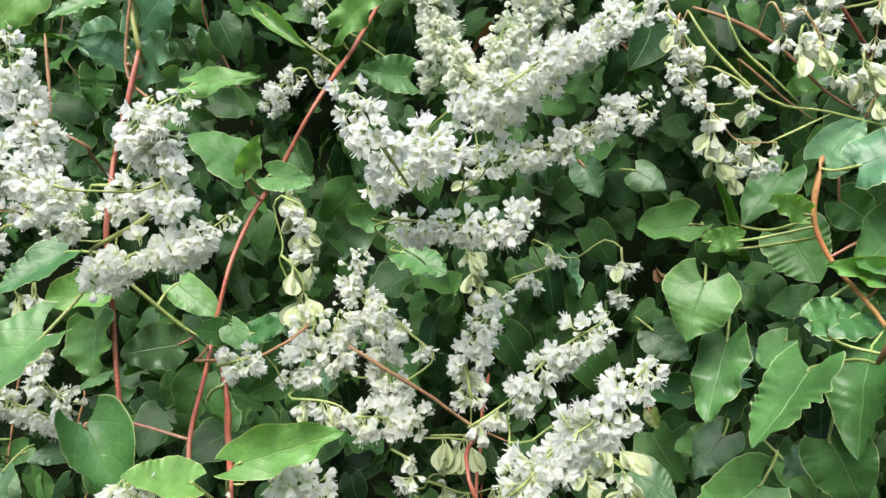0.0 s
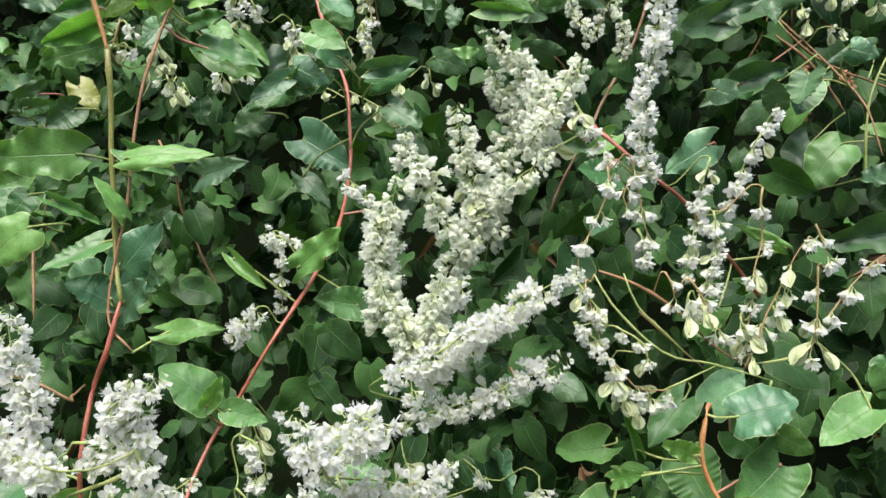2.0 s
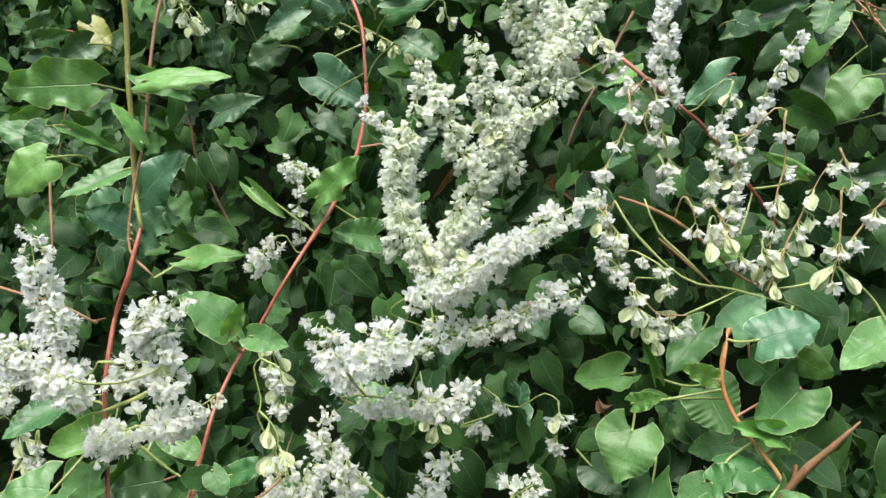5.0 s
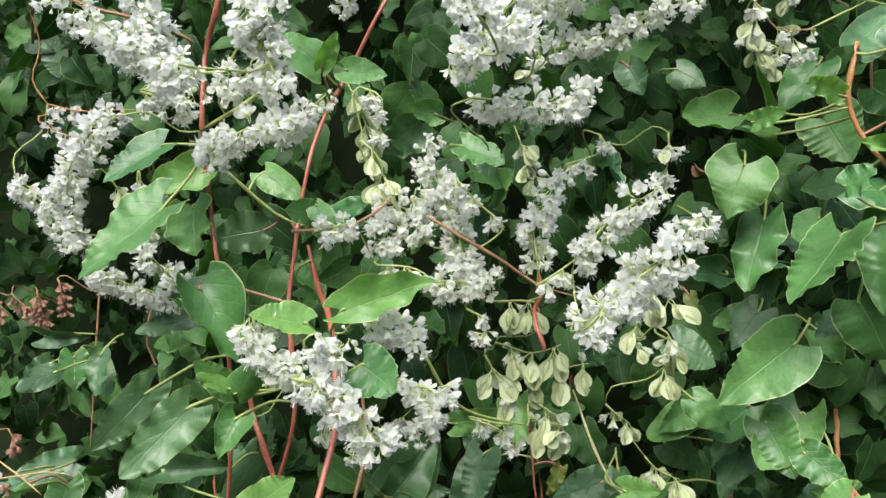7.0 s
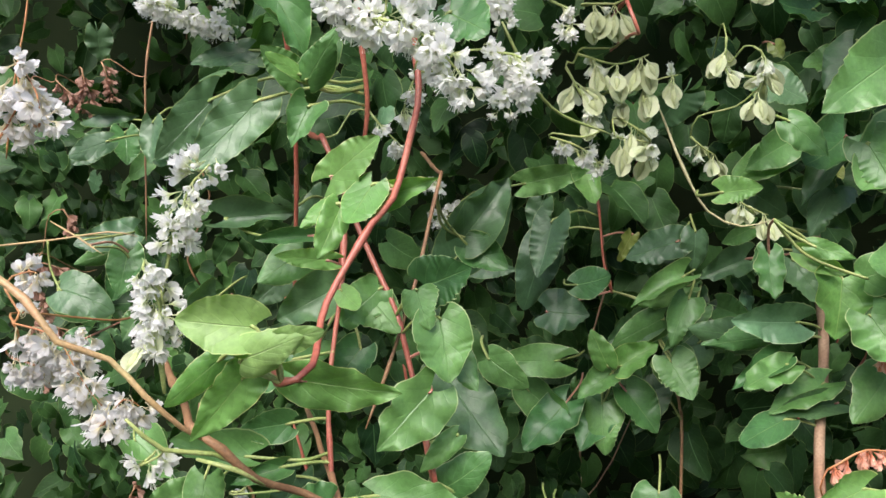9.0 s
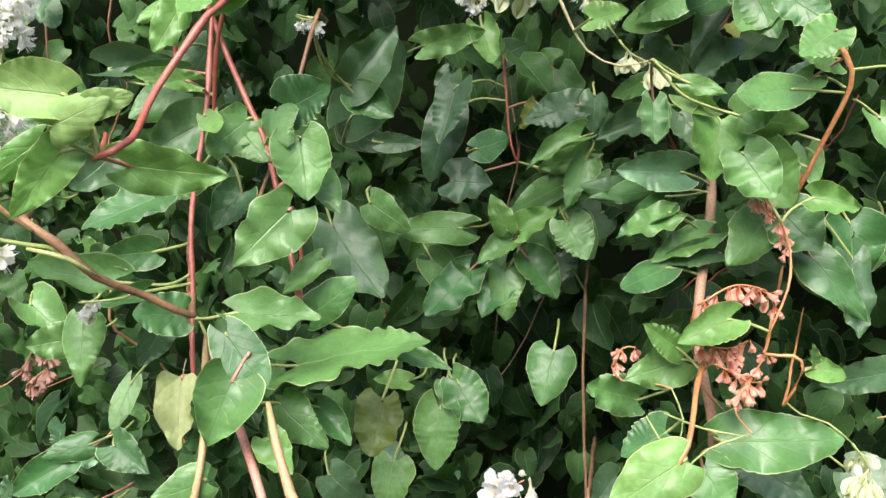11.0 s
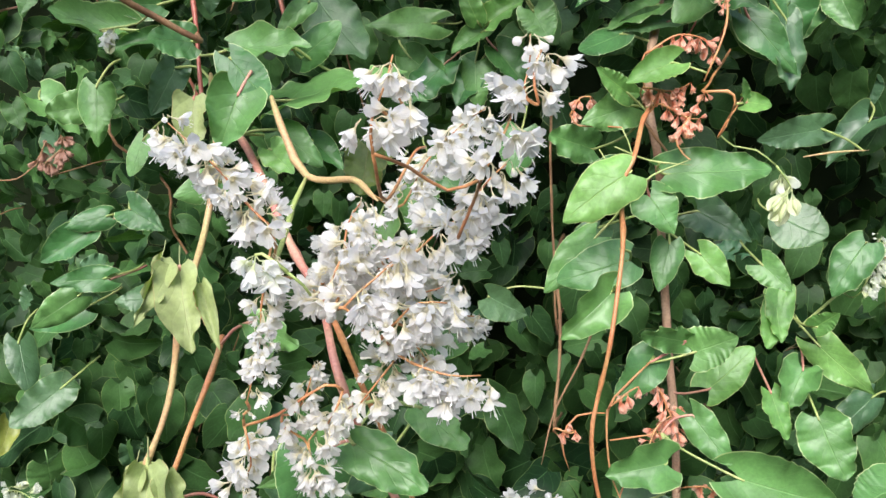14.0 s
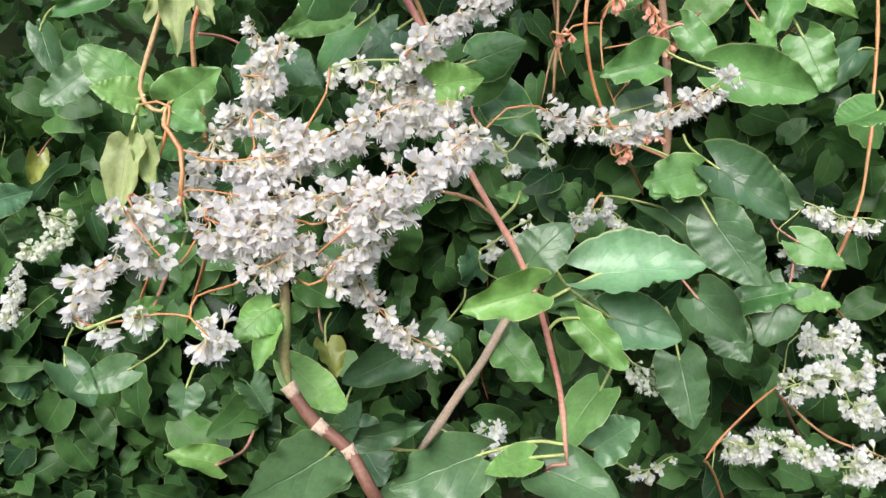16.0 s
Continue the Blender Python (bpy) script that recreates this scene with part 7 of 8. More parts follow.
spike(p, "h", 1.05, (0.287, 0.455, 1.742), (0.300, 0.453, 1.761), (0.315, 0.451, 1.779), (0.330, 0.449, 1.791))
spike(p, "h", 1.00, (0.131, 0.458, 1.764), (0.140, 0.459, 1.738), (0.146, 0.460, 1.719), (0.166, 0.460, 1.700), (0.181, 0.459, 1.697), (0.197, 0.458, 1.697))
spike(p, "f", 1.20, (0.200, 0.459, 1.762), (0.199, 0.459, 1.755), (0.200, 0.460, 1.749))
spike(p, "f", 1.25, (0.210, 0.459, 1.755), (0.211, 0.459, 1.746))
spike(p, "f", 1.10, (0.235, 0.458, 1.748), (0.237, 0.458, 1.736))
spike(p, "f", 1.10, (0.259, 0.455, 1.768), (0.267, 0.455, 1.764))
spike(p, "f", 1.10, (0.255, 0.456, 1.754), (0.257, 0.456, 1.748))
spike(p, "f", 1.35, (0.283, 0.455, 1.738), (0.284, 0.456, 1.729))
spike(p, "f", 1.10, (0.152, 0.461, 1.708), (0.154, 0.461, 1.700))
spike(p, "f", 1.00, (0.175, 0.460, 1.699), (0.178, 0.460, 1.691))
spike(p, "w", 0.95, (0.172, 0.467, 1.839), (0.168, 0.464, 1.886), (0.178, 0.460, 1.931), (0.181, 0.456, 1.975), (0.193, 0.452, 2.023))
spike(p, "s", 0.95, (0.127, 0.486, 1.892), (0.147, 0.487, 1.863), (0.158, 0.488, 1.839))
spike(p, "s", 1.00, (0.235, 0.484, 1.821), (0.249, 0.480, 1.858), (0.266, 0.476, 1.894))
spike(p, "f", 1.10, (0.156, 0.492, 1.710), (0.164, 0.490, 1.693), (0.179, 0.489, 1.680))
spike(p, "s", 1.00, (0.164, 0.491, 1.700), (0.186, 0.490, 1.686), (0.206, 0.490, 1.688))
spike(p, "s", 0.90, (0.124, 0.454, 1.741), (0.140, 0.453, 1.729), (0.144, 0.452, 1.716))
spike(p, "s", 0.90, (0.152, 0.454, 1.738), (0.168, 0.453, 1.726), (0.171, 0.452, 1.713))
spike(p, "s", 0.90, (0.124, 0.456, 1.766), (0.140, 0.454, 1.746), (0.124, 0.454, 1.738))
p = panicle("upleft", (-0.223, 0.509, 2.006))
spike(p, "w", 0.70, (-0.223, 0.509, 2.006), (-0.210, 0.509, 1.992), (-0.205, 0.510, 1.969))
spike(p, "w", 0.70, (-0.232, 0.512, 1.974), (-0.221, 0.511, 1.969), (-0.213, 0.512, 1.956))
spike(p, "w", 0.70, (-0.214, 0.508, 2.006), (-0.201, 0.508, 1.992), (-0.196, 0.509, 1.971))
spike(p, "w", 0.70, (-0.229, 0.510, 1.997), (-0.216, 0.510, 1.985), (-0.209, 0.510, 1.977))
spike(p, "w", 0.90, (-0.193, 0.546, 2.021), (-0.183, 0.547, 2.002), (-0.172, 0.547, 1.989), (-0.158, 0.547, 1.974))
spike(p, "w", 0.90, (-0.129, 0.561, 2.033), (-0.144, 0.563, 2.019), (-0.148, 0.565, 2.000))
spike(p, "w", 0.90, (-0.139, 0.564, 2.005), (-0.152, 0.565, 1.996), (-0.157, 0.566, 1.989))
spike(p, "s", 0.95, (-0.066, 0.567, 2.036), (-0.084, 0.569, 2.026), (-0.103, 0.571, 2.015), (-0.118, 0.573, 2.005))
spike(p, "s", 0.90, (-0.122, 0.584, 1.994), (-0.127, 0.585, 1.975))
spike(p, "s", 0.90, (-0.117, 0.584, 1.989), (-0.110, 0.584, 1.975))
spike(p, "s", 0.90, (-0.088, 0.603, 1.979), (-0.079, 0.603, 1.965), (-0.069, 0.604, 1.948))
spike(p, "s", 0.85, (-0.191, 0.511, 1.945), (-0.183, 0.511, 1.937))
spike(p, "s", 0.85, (-0.189, 0.512, 1.928), (-0.183, 0.512, 1.920))
spike(p, "f", 1.10, (-0.139, 0.569, 1.932), (-0.136, 0.569, 1.921))
spike(p, "f", 1.10, (-0.125, 0.568, 1.932), (-0.115, 0.568, 1.924))
spike(p, "f", 1.10, (-0.166, 0.532, 1.912), (-0.163, 0.532, 1.904))
spike(p, "s", 0.85, (-0.160, 0.551, 1.912), (-0.153, 0.552, 1.899))
spike(p, "f", 1.00, (-0.185, 0.564, 1.949), (-0.171, 0.565, 1.918), (-0.161, 0.566, 1.900))
spike(p, "f", 0.90, (-0.128, 0.595, 2.008), (-0.132, 0.597, 1.984), (-0.124, 0.598, 1.970))
spike(p, "s", 0.90, (-0.084, 0.528, 1.798), (-0.076, 0.530, 1.764), (-0.075, 0.532, 1.739))
spike(p, "w", 0.90, (-0.090, 0.506, 1.744), (-0.101, 0.507, 1.728), (-0.105, 0.508, 1.720))
spike(p, "w", 0.80, (-0.087, 0.503, 1.793), (-0.075, 0.502, 1.793), (-0.067, 0.502, 1.785))
p = panicle("far", (-0.030, 0.645, 2.038))
spike(p, "h", 0.90, (-0.030, 0.645, 2.038), (-0.025, 0.647, 2.007), (-0.023, 0.648, 1.987))
spike(p, "s", 0.85, (-0.033, 0.649, 1.991), (-0.027, 0.649, 1.976))
spike(p, "f", 0.90, (-0.025, 0.659, 1.979), (-0.019, 0.660, 1.960))
spike(p, "f", 0.85, (-0.018, 0.653, 2.068), (-0.009, 0.654, 2.042))
spike(p, "f", 0.85, (-0.045, 0.650, 1.976), (-0.041, 0.651, 1.960))
spike(p, "f", 0.85, (0.004, 0.679, 1.955), (-0.000, 0.681, 1.936))
spike(p, "f", 0.85, (0.028, 0.677, 1.961), (0.033, 0.678, 1.945))
spike(p, "s", 0.90, (0.106, 0.686, 2.052), (0.117, 0.686, 2.043), (0.131, 0.686, 2.038))
spike(p, "s", 0.85, (0.124, 0.683, 2.080), (0.143, 0.682, 2.086))
spike(p, "g", 0.80, (0.174, 0.681, 2.066), (0.188, 0.680, 2.069), (0.207, 0.679, 2.064))
spike(p, "g", 0.75, (0.159, 0.684, 2.033), (0.171, 0.685, 2.011), (0.187, 0.684, 2.003))
spike(p, "g", 0.75, (0.203, 0.681, 2.034), (0.211, 0.682, 2.012), (0.210, 0.685, 1.979))
spike(p, "f", 1.00, (0.396, 0.687, 2.065), (0.414, 0.687, 2.052), (0.439, 0.686, 2.048))
spike(p, "f", 0.95, (0.458, 0.683, 2.067), (0.461, 0.685, 2.036))
spike(p, "f", 0.95, (0.386, 0.690, 2.040), (0.397, 0.690, 2.020))
spike(p, "f", 0.90, (0.412, 0.689, 2.021), (0.433, 0.688, 2.016))
spike(p, "f", 0.90, (0.483, 0.700, 2.098), (0.500, 0.699, 2.089))
spike(p, "f", 0.90, (0.504, 0.701, 2.066), (0.517, 0.701, 2.052))
spike(p, "s", 0.90, (0.322, 0.621, 2.075), (0.327, 0.621, 2.064), (0.333, 0.622, 2.049))
spike(p, "s", 0.90, (0.278, 0.597, 2.030), (0.288, 0.595, 2.045), (0.302, 0.593, 2.058))
spike(p, "h", 0.90, (0.230, 0.580, 2.017), (0.250, 0.579, 2.023), (0.269, 0.577, 2.035))
spike(p, "f", 0.90, (-0.109, 0.745, 2.012), (-0.093, 0.746, 1.977), (-0.069, 0.747, 1.949))
spike(p, "f", 0.90, (-0.032, 0.736, 2.061), (-0.033, 0.739, 2.014), (-0.023, 0.741, 1.985))
spike(p, "f", 0.90, (-0.051, 0.745, 1.955), (-0.015, 0.744, 1.939), (0.014, 0.742, 1.928))
spike(p, "s", 0.80, (0.119, 0.772, 2.112), (0.133, 0.774, 2.069), (0.152, 0.775, 2.045))
spike(p, "s", 0.80, (0.168, 0.767, 2.126), (0.189, 0.770, 2.071), (0.178, 0.774, 2.027))
spike(p, "s", 0.80, (0.213, 0.767, 2.090), (0.209, 0.771, 2.040), (0.191, 0.774, 2.015))
spike(p, "s", 0.80, (0.331, 0.709, 2.084), (0.348, 0.707, 2.102), (0.371, 0.704, 2.115))
spike(p, "f", 0.90, (0.423, 0.750, 2.128), (0.448, 0.749, 2.110), (0.474, 0.750, 2.080))
spike(p, "f", 0.90, (0.523, 0.745, 2.100), (0.548, 0.744, 2.088), (0.566, 0.743, 2.083))
spike(p, "o", 0.80, (0.412, 0.734, 1.995), (0.416, 0.736, 1.966), (0.414, 0.737, 1.937))
spike(p, "o", 0.80, (0.447, 0.732, 1.991), (0.457, 0.732, 1.979), (0.463, 0.732, 1.976))
p = panicle("left", (-0.176, 0.376, 1.663))
spike(p, "w", 1.05, (-0.176, 0.376, 1.663), (-0.186, 0.375, 1.700), (-0.194, 0.375, 1.723), (-0.198, 0.374, 1.748))
spike(p, "w", 1.05, (-0.117, 0.354, 1.663), (-0.123, 0.354, 1.687), (-0.110, 0.352, 1.718))
spike(p, "w", 1.00, (-0.137, 0.354, 1.690), (-0.126, 0.353, 1.704), (-0.121, 0.353, 1.715))
spike(p, "w", 1.00, (-0.193, 0.376, 1.663), (-0.175, 0.376, 1.657), (-0.161, 0.375, 1.666))
spike(p, "w", 1.00, (-0.155, 0.356, 1.633), (-0.130, 0.357, 1.645), (-0.112, 0.357, 1.648), (-0.090, 0.358, 1.663))
spike(p, "w", 1.00, (-0.153, 0.379, 1.662), (-0.137, 0.380, 1.673), (-0.121, 0.378, 1.660))
spike(p, "w", 1.00, (-0.147, 0.323, 1.671), (-0.173, 0.324, 1.683), (-0.194, 0.325, 1.695), (-0.215, 0.326, 1.703))
spike(p, "w", 1.00, (-0.160, 0.376, 1.628), (-0.153, 0.377, 1.641), (-0.155, 0.377, 1.646))
spike(p, "q", 0.80, (-0.300, 0.493, 1.661), (-0.273, 0.492, 1.657), (-0.231, 0.492, 1.657))
spike(p, "w", 1.00, (-0.226, 0.422, 1.652), (-0.246, 0.420, 1.639), (-0.256, 0.417, 1.606), (-0.249, 0.415, 1.582))
spike(p, "w", 1.00, (-0.318, 0.476, 1.614), (-0.300, 0.474, 1.598), (-0.284, 0.470, 1.576), (-0.271, 0.469, 1.566))
spike(p, "q", 0.85, (-0.302, 0.483, 1.650), (-0.273, 0.482, 1.638), (-0.251, 0.483, 1.638))
spike(p, "w", 0.95, (-0.262, 0.481, 1.631), (-0.285, 0.477, 1.614), (-0.296, 0.474, 1.596))
spike(p, "w", 1.00, (-0.268, 0.467, 1.555), (-0.242, 0.466, 1.544), (-0.209, 0.464, 1.532))
spike(p, "w", 0.90, (-0.227, 0.443, 1.582), (-0.213, 0.439, 1.561), (-0.200, 0.438, 1.551))
spike(p, "s", 0.90, (-0.226, 0.449, 1.619), (-0.223, 0.446, 1.599), (-0.213, 0.442, 1.578))
spike(p, "w", 0.90, (-0.105, 0.375, 1.589), (-0.093, 0.375, 1.592), (-0.083, 0.376, 1.595))
spike(p, "f", 1.00, (-0.108, 0.560, 1.672), (-0.093, 0.557, 1.637), (-0.089, 0.555, 1.614))
spike(p, "f", 1.00, (-0.087, 0.440, 1.636), (-0.073, 0.438, 1.619), (-0.076, 0.437, 1.605))
spike(p, "s", 0.90, (-0.087, 0.443, 1.667), (-0.073, 0.442, 1.661), (-0.076, 0.440, 1.636))
spike(p, "f", 1.00, (-0.263, 0.496, 1.613), (-0.259, 0.495, 1.600), (-0.256, 0.493, 1.586))
p = panicle("middle", (-0.024, 0.422, 1.549))
spike(p, "w", 1.05, (-0.024, 0.422, 1.549), (-0.033, 0.430, 1.592), (-0.046, 0.435, 1.622), (-0.041, 0.438, 1.641))
spike(p, "w", 1.10, (-0.076, 0.414, 1.571), (-0.069, 0.419, 1.593), (-0.066, 0.422, 1.612))
spike(p, "w", 1.00, (-0.050, 0.416, 1.577), (-0.056, 0.420, 1.596), (-0.053, 0.423, 1.612))
spike(p, "s", 1.00, (-0.005, 0.410, 1.589), (-0.021, 0.411, 1.602), (-0.033, 0.414, 1.618))
spike(p, "w", 1.00, (-0.044, 0.402, 1.556), (-0.025, 0.403, 1.555), (-0.009, 0.403, 1.555))
spike(p, "s", 1.00, (-0.076, 0.403, 1.566), (-0.054, 0.403, 1.562), (-0.038, 0.401, 1.549))
spike(p, "w", 1.05, (0.015, 0.396, 1.568), (0.016, 0.401, 1.592), (0.032, 0.407, 1.622))
spike(p, "w", 1.00, (0.034, 0.378, 1.575), (0.055, 0.382, 1.595), (0.082, 0.386, 1.614))
spike(p, "s", 1.00, (0.014, 0.384, 1.557), (0.023, 0.385, 1.563), (0.041, 0.388, 1.577))
spike(p, "w", 1.15, (0.029, 0.322, 1.549), (0.051, 0.326, 1.569), (0.072, 0.329, 1.584), (0.089, 0.333, 1.603))
spike(p, "w", 1.10, (0.030, 0.342, 1.548), (0.053, 0.345, 1.559), (0.075, 0.347, 1.569))
spike(p, "w", 1.00, (-0.127, 0.319, 1.558), (-0.121, 0.316, 1.542), (-0.102, 0.314, 1.529))
spike(p, "w", 1.10, (-0.102, 0.295, 1.534), (-0.087, 0.294, 1.529), (-0.075, 0.292, 1.516), (-0.063, 0.290, 1.503))
spike(p, "w", 1.10, (-0.094, 0.299, 1.553), (-0.084, 0.297, 1.546), (-0.077, 0.299, 1.553))
spike(p, "w", 1.00, (-0.062, 0.334, 1.518), (-0.042, 0.333, 1.512), (-0.054, 0.329, 1.491))
spike(p, "w", 1.00, (-0.076, 0.349, 1.546), (-0.056, 0.349, 1.543), (-0.050, 0.346, 1.529))
spike(p, "s", 1.00, (-0.090, 0.343, 1.519), (-0.096, 0.339, 1.500), (-0.099, 0.337, 1.488))
spike(p, "f", 1.15, (-0.004, 0.430, 1.537), (0.013, 0.432, 1.540), (0.016, 0.430, 1.533))
spike(p, "f", 1.15, (-0.007, 0.436, 1.512), (0.014, 0.435, 1.505), (0.038, 0.437, 1.511))
spike(p, "f", 1.15, (-0.014, 0.434, 1.505), (-0.004, 0.431, 1.485), (0.010, 0.431, 1.484))
spike(p, "f", 1.15, (0.010, 0.432, 1.488), (0.034, 0.434, 1.494), (0.055, 0.435, 1.497))
spike(p, "f", 1.15, (0.016, 0.430, 1.474), (0.033, 0.427, 1.460), (0.009, 0.427, 1.464))
spike(p, "f", 1.10, (0.089, 0.480, 1.516), (0.089, 0.477, 1.501), (0.087, 0.475, 1.490))
spike(p, "f", 1.15, (0.101, 0.469, 1.510), (0.109, 0.468, 1.503), (0.104, 0.463, 1.478))
spike(p, "s", 1.00, (-0.025, 0.427, 1.465), (-0.005, 0.426, 1.457), (0.009, 0.424, 1.447))
spike(p, "f", 1.10, (0.072, 0.386, 1.558), (0.084, 0.385, 1.552), (0.086, 0.384, 1.546))
spike(p, "s", 0.90, (-0.025, 0.400, 1.540), (-0.013, 0.399, 1.533), (-0.019, 0.396, 1.521))
spike(p, "f", 1.00, (0.068, 0.478, 1.455), (0.079, 0.477, 1.447), (0.087, 0.477, 1.443))
spike(p, "f", 1.00, (0.094, 0.473, 1.420), (0.101, 0.472, 1.413), (0.120, 0.471, 1.405))
spike(p, "f", 1.00, (0.015, 0.546, 1.634), (0.023, 0.545, 1.615), (0.030, 0.544, 1.604))
spike(p, "s", 0.90, (0.066, 0.496, 1.635), (0.069, 0.495, 1.628), (0.076, 0.496, 1.631))
spike(p, "s", 1.00, (0.106, 0.476, 1.636), (0.106, 0.475, 1.620), (0.103, 0.473, 1.607))
spike(p, "s", 0.90, (0.041, 0.494, 1.614), (0.052, 0.495, 1.617), (0.066, 0.494, 1.614))
p = panicle("lowleft", (-0.248, 0.261, 1.498))
spike(p, "p", 1.05, (-0.248, 0.261, 1.498), (-0.239, 0.264, 1.511), (-0.243, 0.268, 1.527))
spike(p, "p", 1.05, (-0.230, 0.262, 1.500), (-0.232, 0.265, 1.511), (-0.241, 0.267, 1.525))
spike(p, "p", 1.05, (-0.262, 0.269, 1.417), (-0.244, 0.268, 1.410), (-0.233, 0.264, 1.396), (-0.220, 0.259, 1.378))
spike(p, "p", 1.00, (-0.267, 0.273, 1.399), (-0.250, 0.273, 1.396), (-0.234, 0.279, 1.409))
spike(p, "p", 1.00, (-0.220, 0.248, 1.378), (-0.211, 0.252, 1.388), (-0.200, 0.251, 1.383))
spike(p, "p", 0.90, (-0.266, 0.284, 1.432), (-0.259, 0.286, 1.434), (-0.254, 0.285, 1.432))
spike(p, "w", 1.05, (-0.193, 0.278, 1.450), (-0.185, 0.283, 1.468), (-0.172, 0.287, 1.482))
spike(p, "w", 1.00, (-0.197, 0.263, 1.407), (-0.196, 0.267, 1.426), (-0.201, 0.270, 1.440))
spike(p, "s", 1.05, (-0.194, 0.268, 1.431), (-0.201, 0.270, 1.440), (-0.198, 0.272, 1.446))
spike(p, "s", 1.00, (-0.195, 0.259, 1.406), (-0.203, 0.264, 1.421), (-0.192, 0.266, 1.425))
spike(p, "s", 1.00, (-0.206, 0.244, 1.363), (-0.201, 0.246, 1.367), (-0.198, 0.247, 1.371))
spike(p, "s", 0.90, (-0.181, 0.277, 1.331), (-0.177, 0.277, 1.331), (-0.173, 0.279, 1.335))
spike(p, "s", 0.90, (-0.127, 0.438, 1.483), (-0.117, 0.435, 1.466), (-0.113, 0.434, 1.463))
spike(p, "s", 0.90, (-0.100, 0.431, 1.445), (-0.093, 0.430, 1.442), (-0.083, 0.431, 1.445))
spike(p, "k", 1.00, (-0.446, 0.596, 1.346), (-0.437, 0.589, 1.313), (-0.443, 0.584, 1.294))
spike(p, "k", 1.00, (-0.443, 0.682, 1.496), (-0.418, 0.679, 1.475), (-0.408, 0.677, 1.464))
spike(p, "k", 1.00, (-0.408, 0.458, 1.156), (-0.399, 0.464, 1.171), (-0.391, 0.467, 1.179))
spike(p, "k", 1.00, (-0.336, 0.475, 1.192), (-0.328, 0.479, 1.204), (-0.324, 0.482, 1.212))
spike(p, "k", 1.00, (-0.416, 0.548, 1.268), (-0.407, 0.549, 1.272), (-0.420, 0.546, 1.264))
spike(p, "k", 1.00, (-0.302, 0.423, 1.210), (-0.290, 0.428, 1.224), (-0.290, 0.432, 1.235))
spike(p, "k", 1.00, (-0.460, 0.674, 1.497), (-0.450, 0.673, 1.486), (-0.448, 0.671, 1.476))
spike(p, "k", 1.00, (-0.401, 0.647, 1.505), (-0.396, 0.644, 1.490), (-0.392, 0.641, 1.471))
spike(p, "k", 1.00, (-0.415, 0.606, 1.395), (-0.408, 0.604, 1.385), (-0.406, 0.603, 1.380))
spike(p, "k", 1.00, (-0.452, 0.616, 1.345), (-0.432, 0.615, 1.340), (-0.422, 0.615, 1.334))
spike(p, "k", 1.00, (-0.436, 0.588, 1.300), (-0.422, 0.587, 1.295), (-0.408, 0.587, 1.290))
spike(p, "k", 1.00, (-0.398, 0.679, 1.510), (-0.393, 0.677, 1.500), (-0.390, 0.673, 1.479))
p = panicle("front", (-0.065, 0.094, 1.297))
spike(p, "p", 1.00, (-0.065, 0.094, 1.297), (-0.075, 0.098, 1.306), (-0.089, 0.104, 1.321), (-0.101, 0.110, 1.334))
spike(p, "q", 1.05, (-0.025, 0.050, 1.334), (-0.025, 0.055, 1.344), (-0.021, 0.060, 1.356), (-0.019, 0.063, 1.363))
spike(p, "q", 1.00, (-0.016, 0.054, 1.343), (-0.019, 0.057, 1.350), (-0.016, 0.058, 1.352))
spike(p, "q", 1.05, (0.003, 0.066, 1.321), (0.011, 0.072, 1.335), (0.017, 0.079, 1.348), (0.017, 0.085, 1.362))
spike(p, "q", 1.00, (0.020, 0.070, 1.340), (0.019, 0.074, 1.350), (0.024, 0.078, 1.359))
spike(p, "p", 1.05, (-0.024, 0.147, 1.280), (-0.008, 0.156, 1.301), (0.013, 0.162, 1.314))
spike(p, "p", 1.05, (-0.002, 0.087, 1.294), (0.006, 0.094, 1.309), (0.015, 0.097, 1.317))
spike(p, "p", 1.05, (-0.045, 0.100, 1.276), (-0.043, 0.107, 1.289), (-0.033, 0.111, 1.299))
spike(p, "p", 1.05, (-0.023, 0.102, 1.278), (-0.009, 0.106, 1.288), (0.004, 0.107, 1.290))
spike(p, "p", 1.05, (-0.032, 0.102, 1.278), (-0.021, 0.097, 1.268), (-0.002, 0.099, 1.272))
spike(p, "p", 1.05, (-0.055, 0.096, 1.266), (-0.043, 0.102, 1.279), (-0.032, 0.106, 1.289))
spike(p, "p", 1.05, (-0.022, 0.102, 1.255), (-0.011, 0.102, 1.255), (0.005, 0.102, 1.254))
spike(p, "p", 1.05, (-0.041, 0.074, 1.274), (-0.029, 0.079, 1.284), (-0.020, 0.085, 1.296))
spike(p, "p", 1.05, (-0.030, 0.070, 1.267), (-0.018, 0.075, 1.277), (-0.004, 0.075, 1.276))
spike(p, "p", 1.05, (-0.019, 0.066, 1.259), (-0.008, 0.063, 1.254), (0.006, 0.063, 1.253))
spike(p, "p", 1.00, (-0.023, 0.080, 1.266), (-0.016, 0.074, 1.253), (-0.012, 0.069, 1.244))
spike(p, "p", 1.00, (-0.051, 0.083, 1.271), (-0.041, 0.092, 1.288), (-0.033, 0.095, 1.295))
spike(p, "s", 1.00, (-0.060, 0.080, 1.287), (-0.067, 0.083, 1.293), (-0.071, 0.082, 1.292))
spike(p, "p", 0.75, (-0.065, 0.092, 1.289), (-0.071, 0.083, 1.272), (-0.074, 0.074, 1.254), (-0.077, 0.067, 1.240))
spike(p, "p", 0.90, (-0.081, 0.074, 1.233), (-0.080, 0.067, 1.220), (-0.085, 0.063, 1.211))
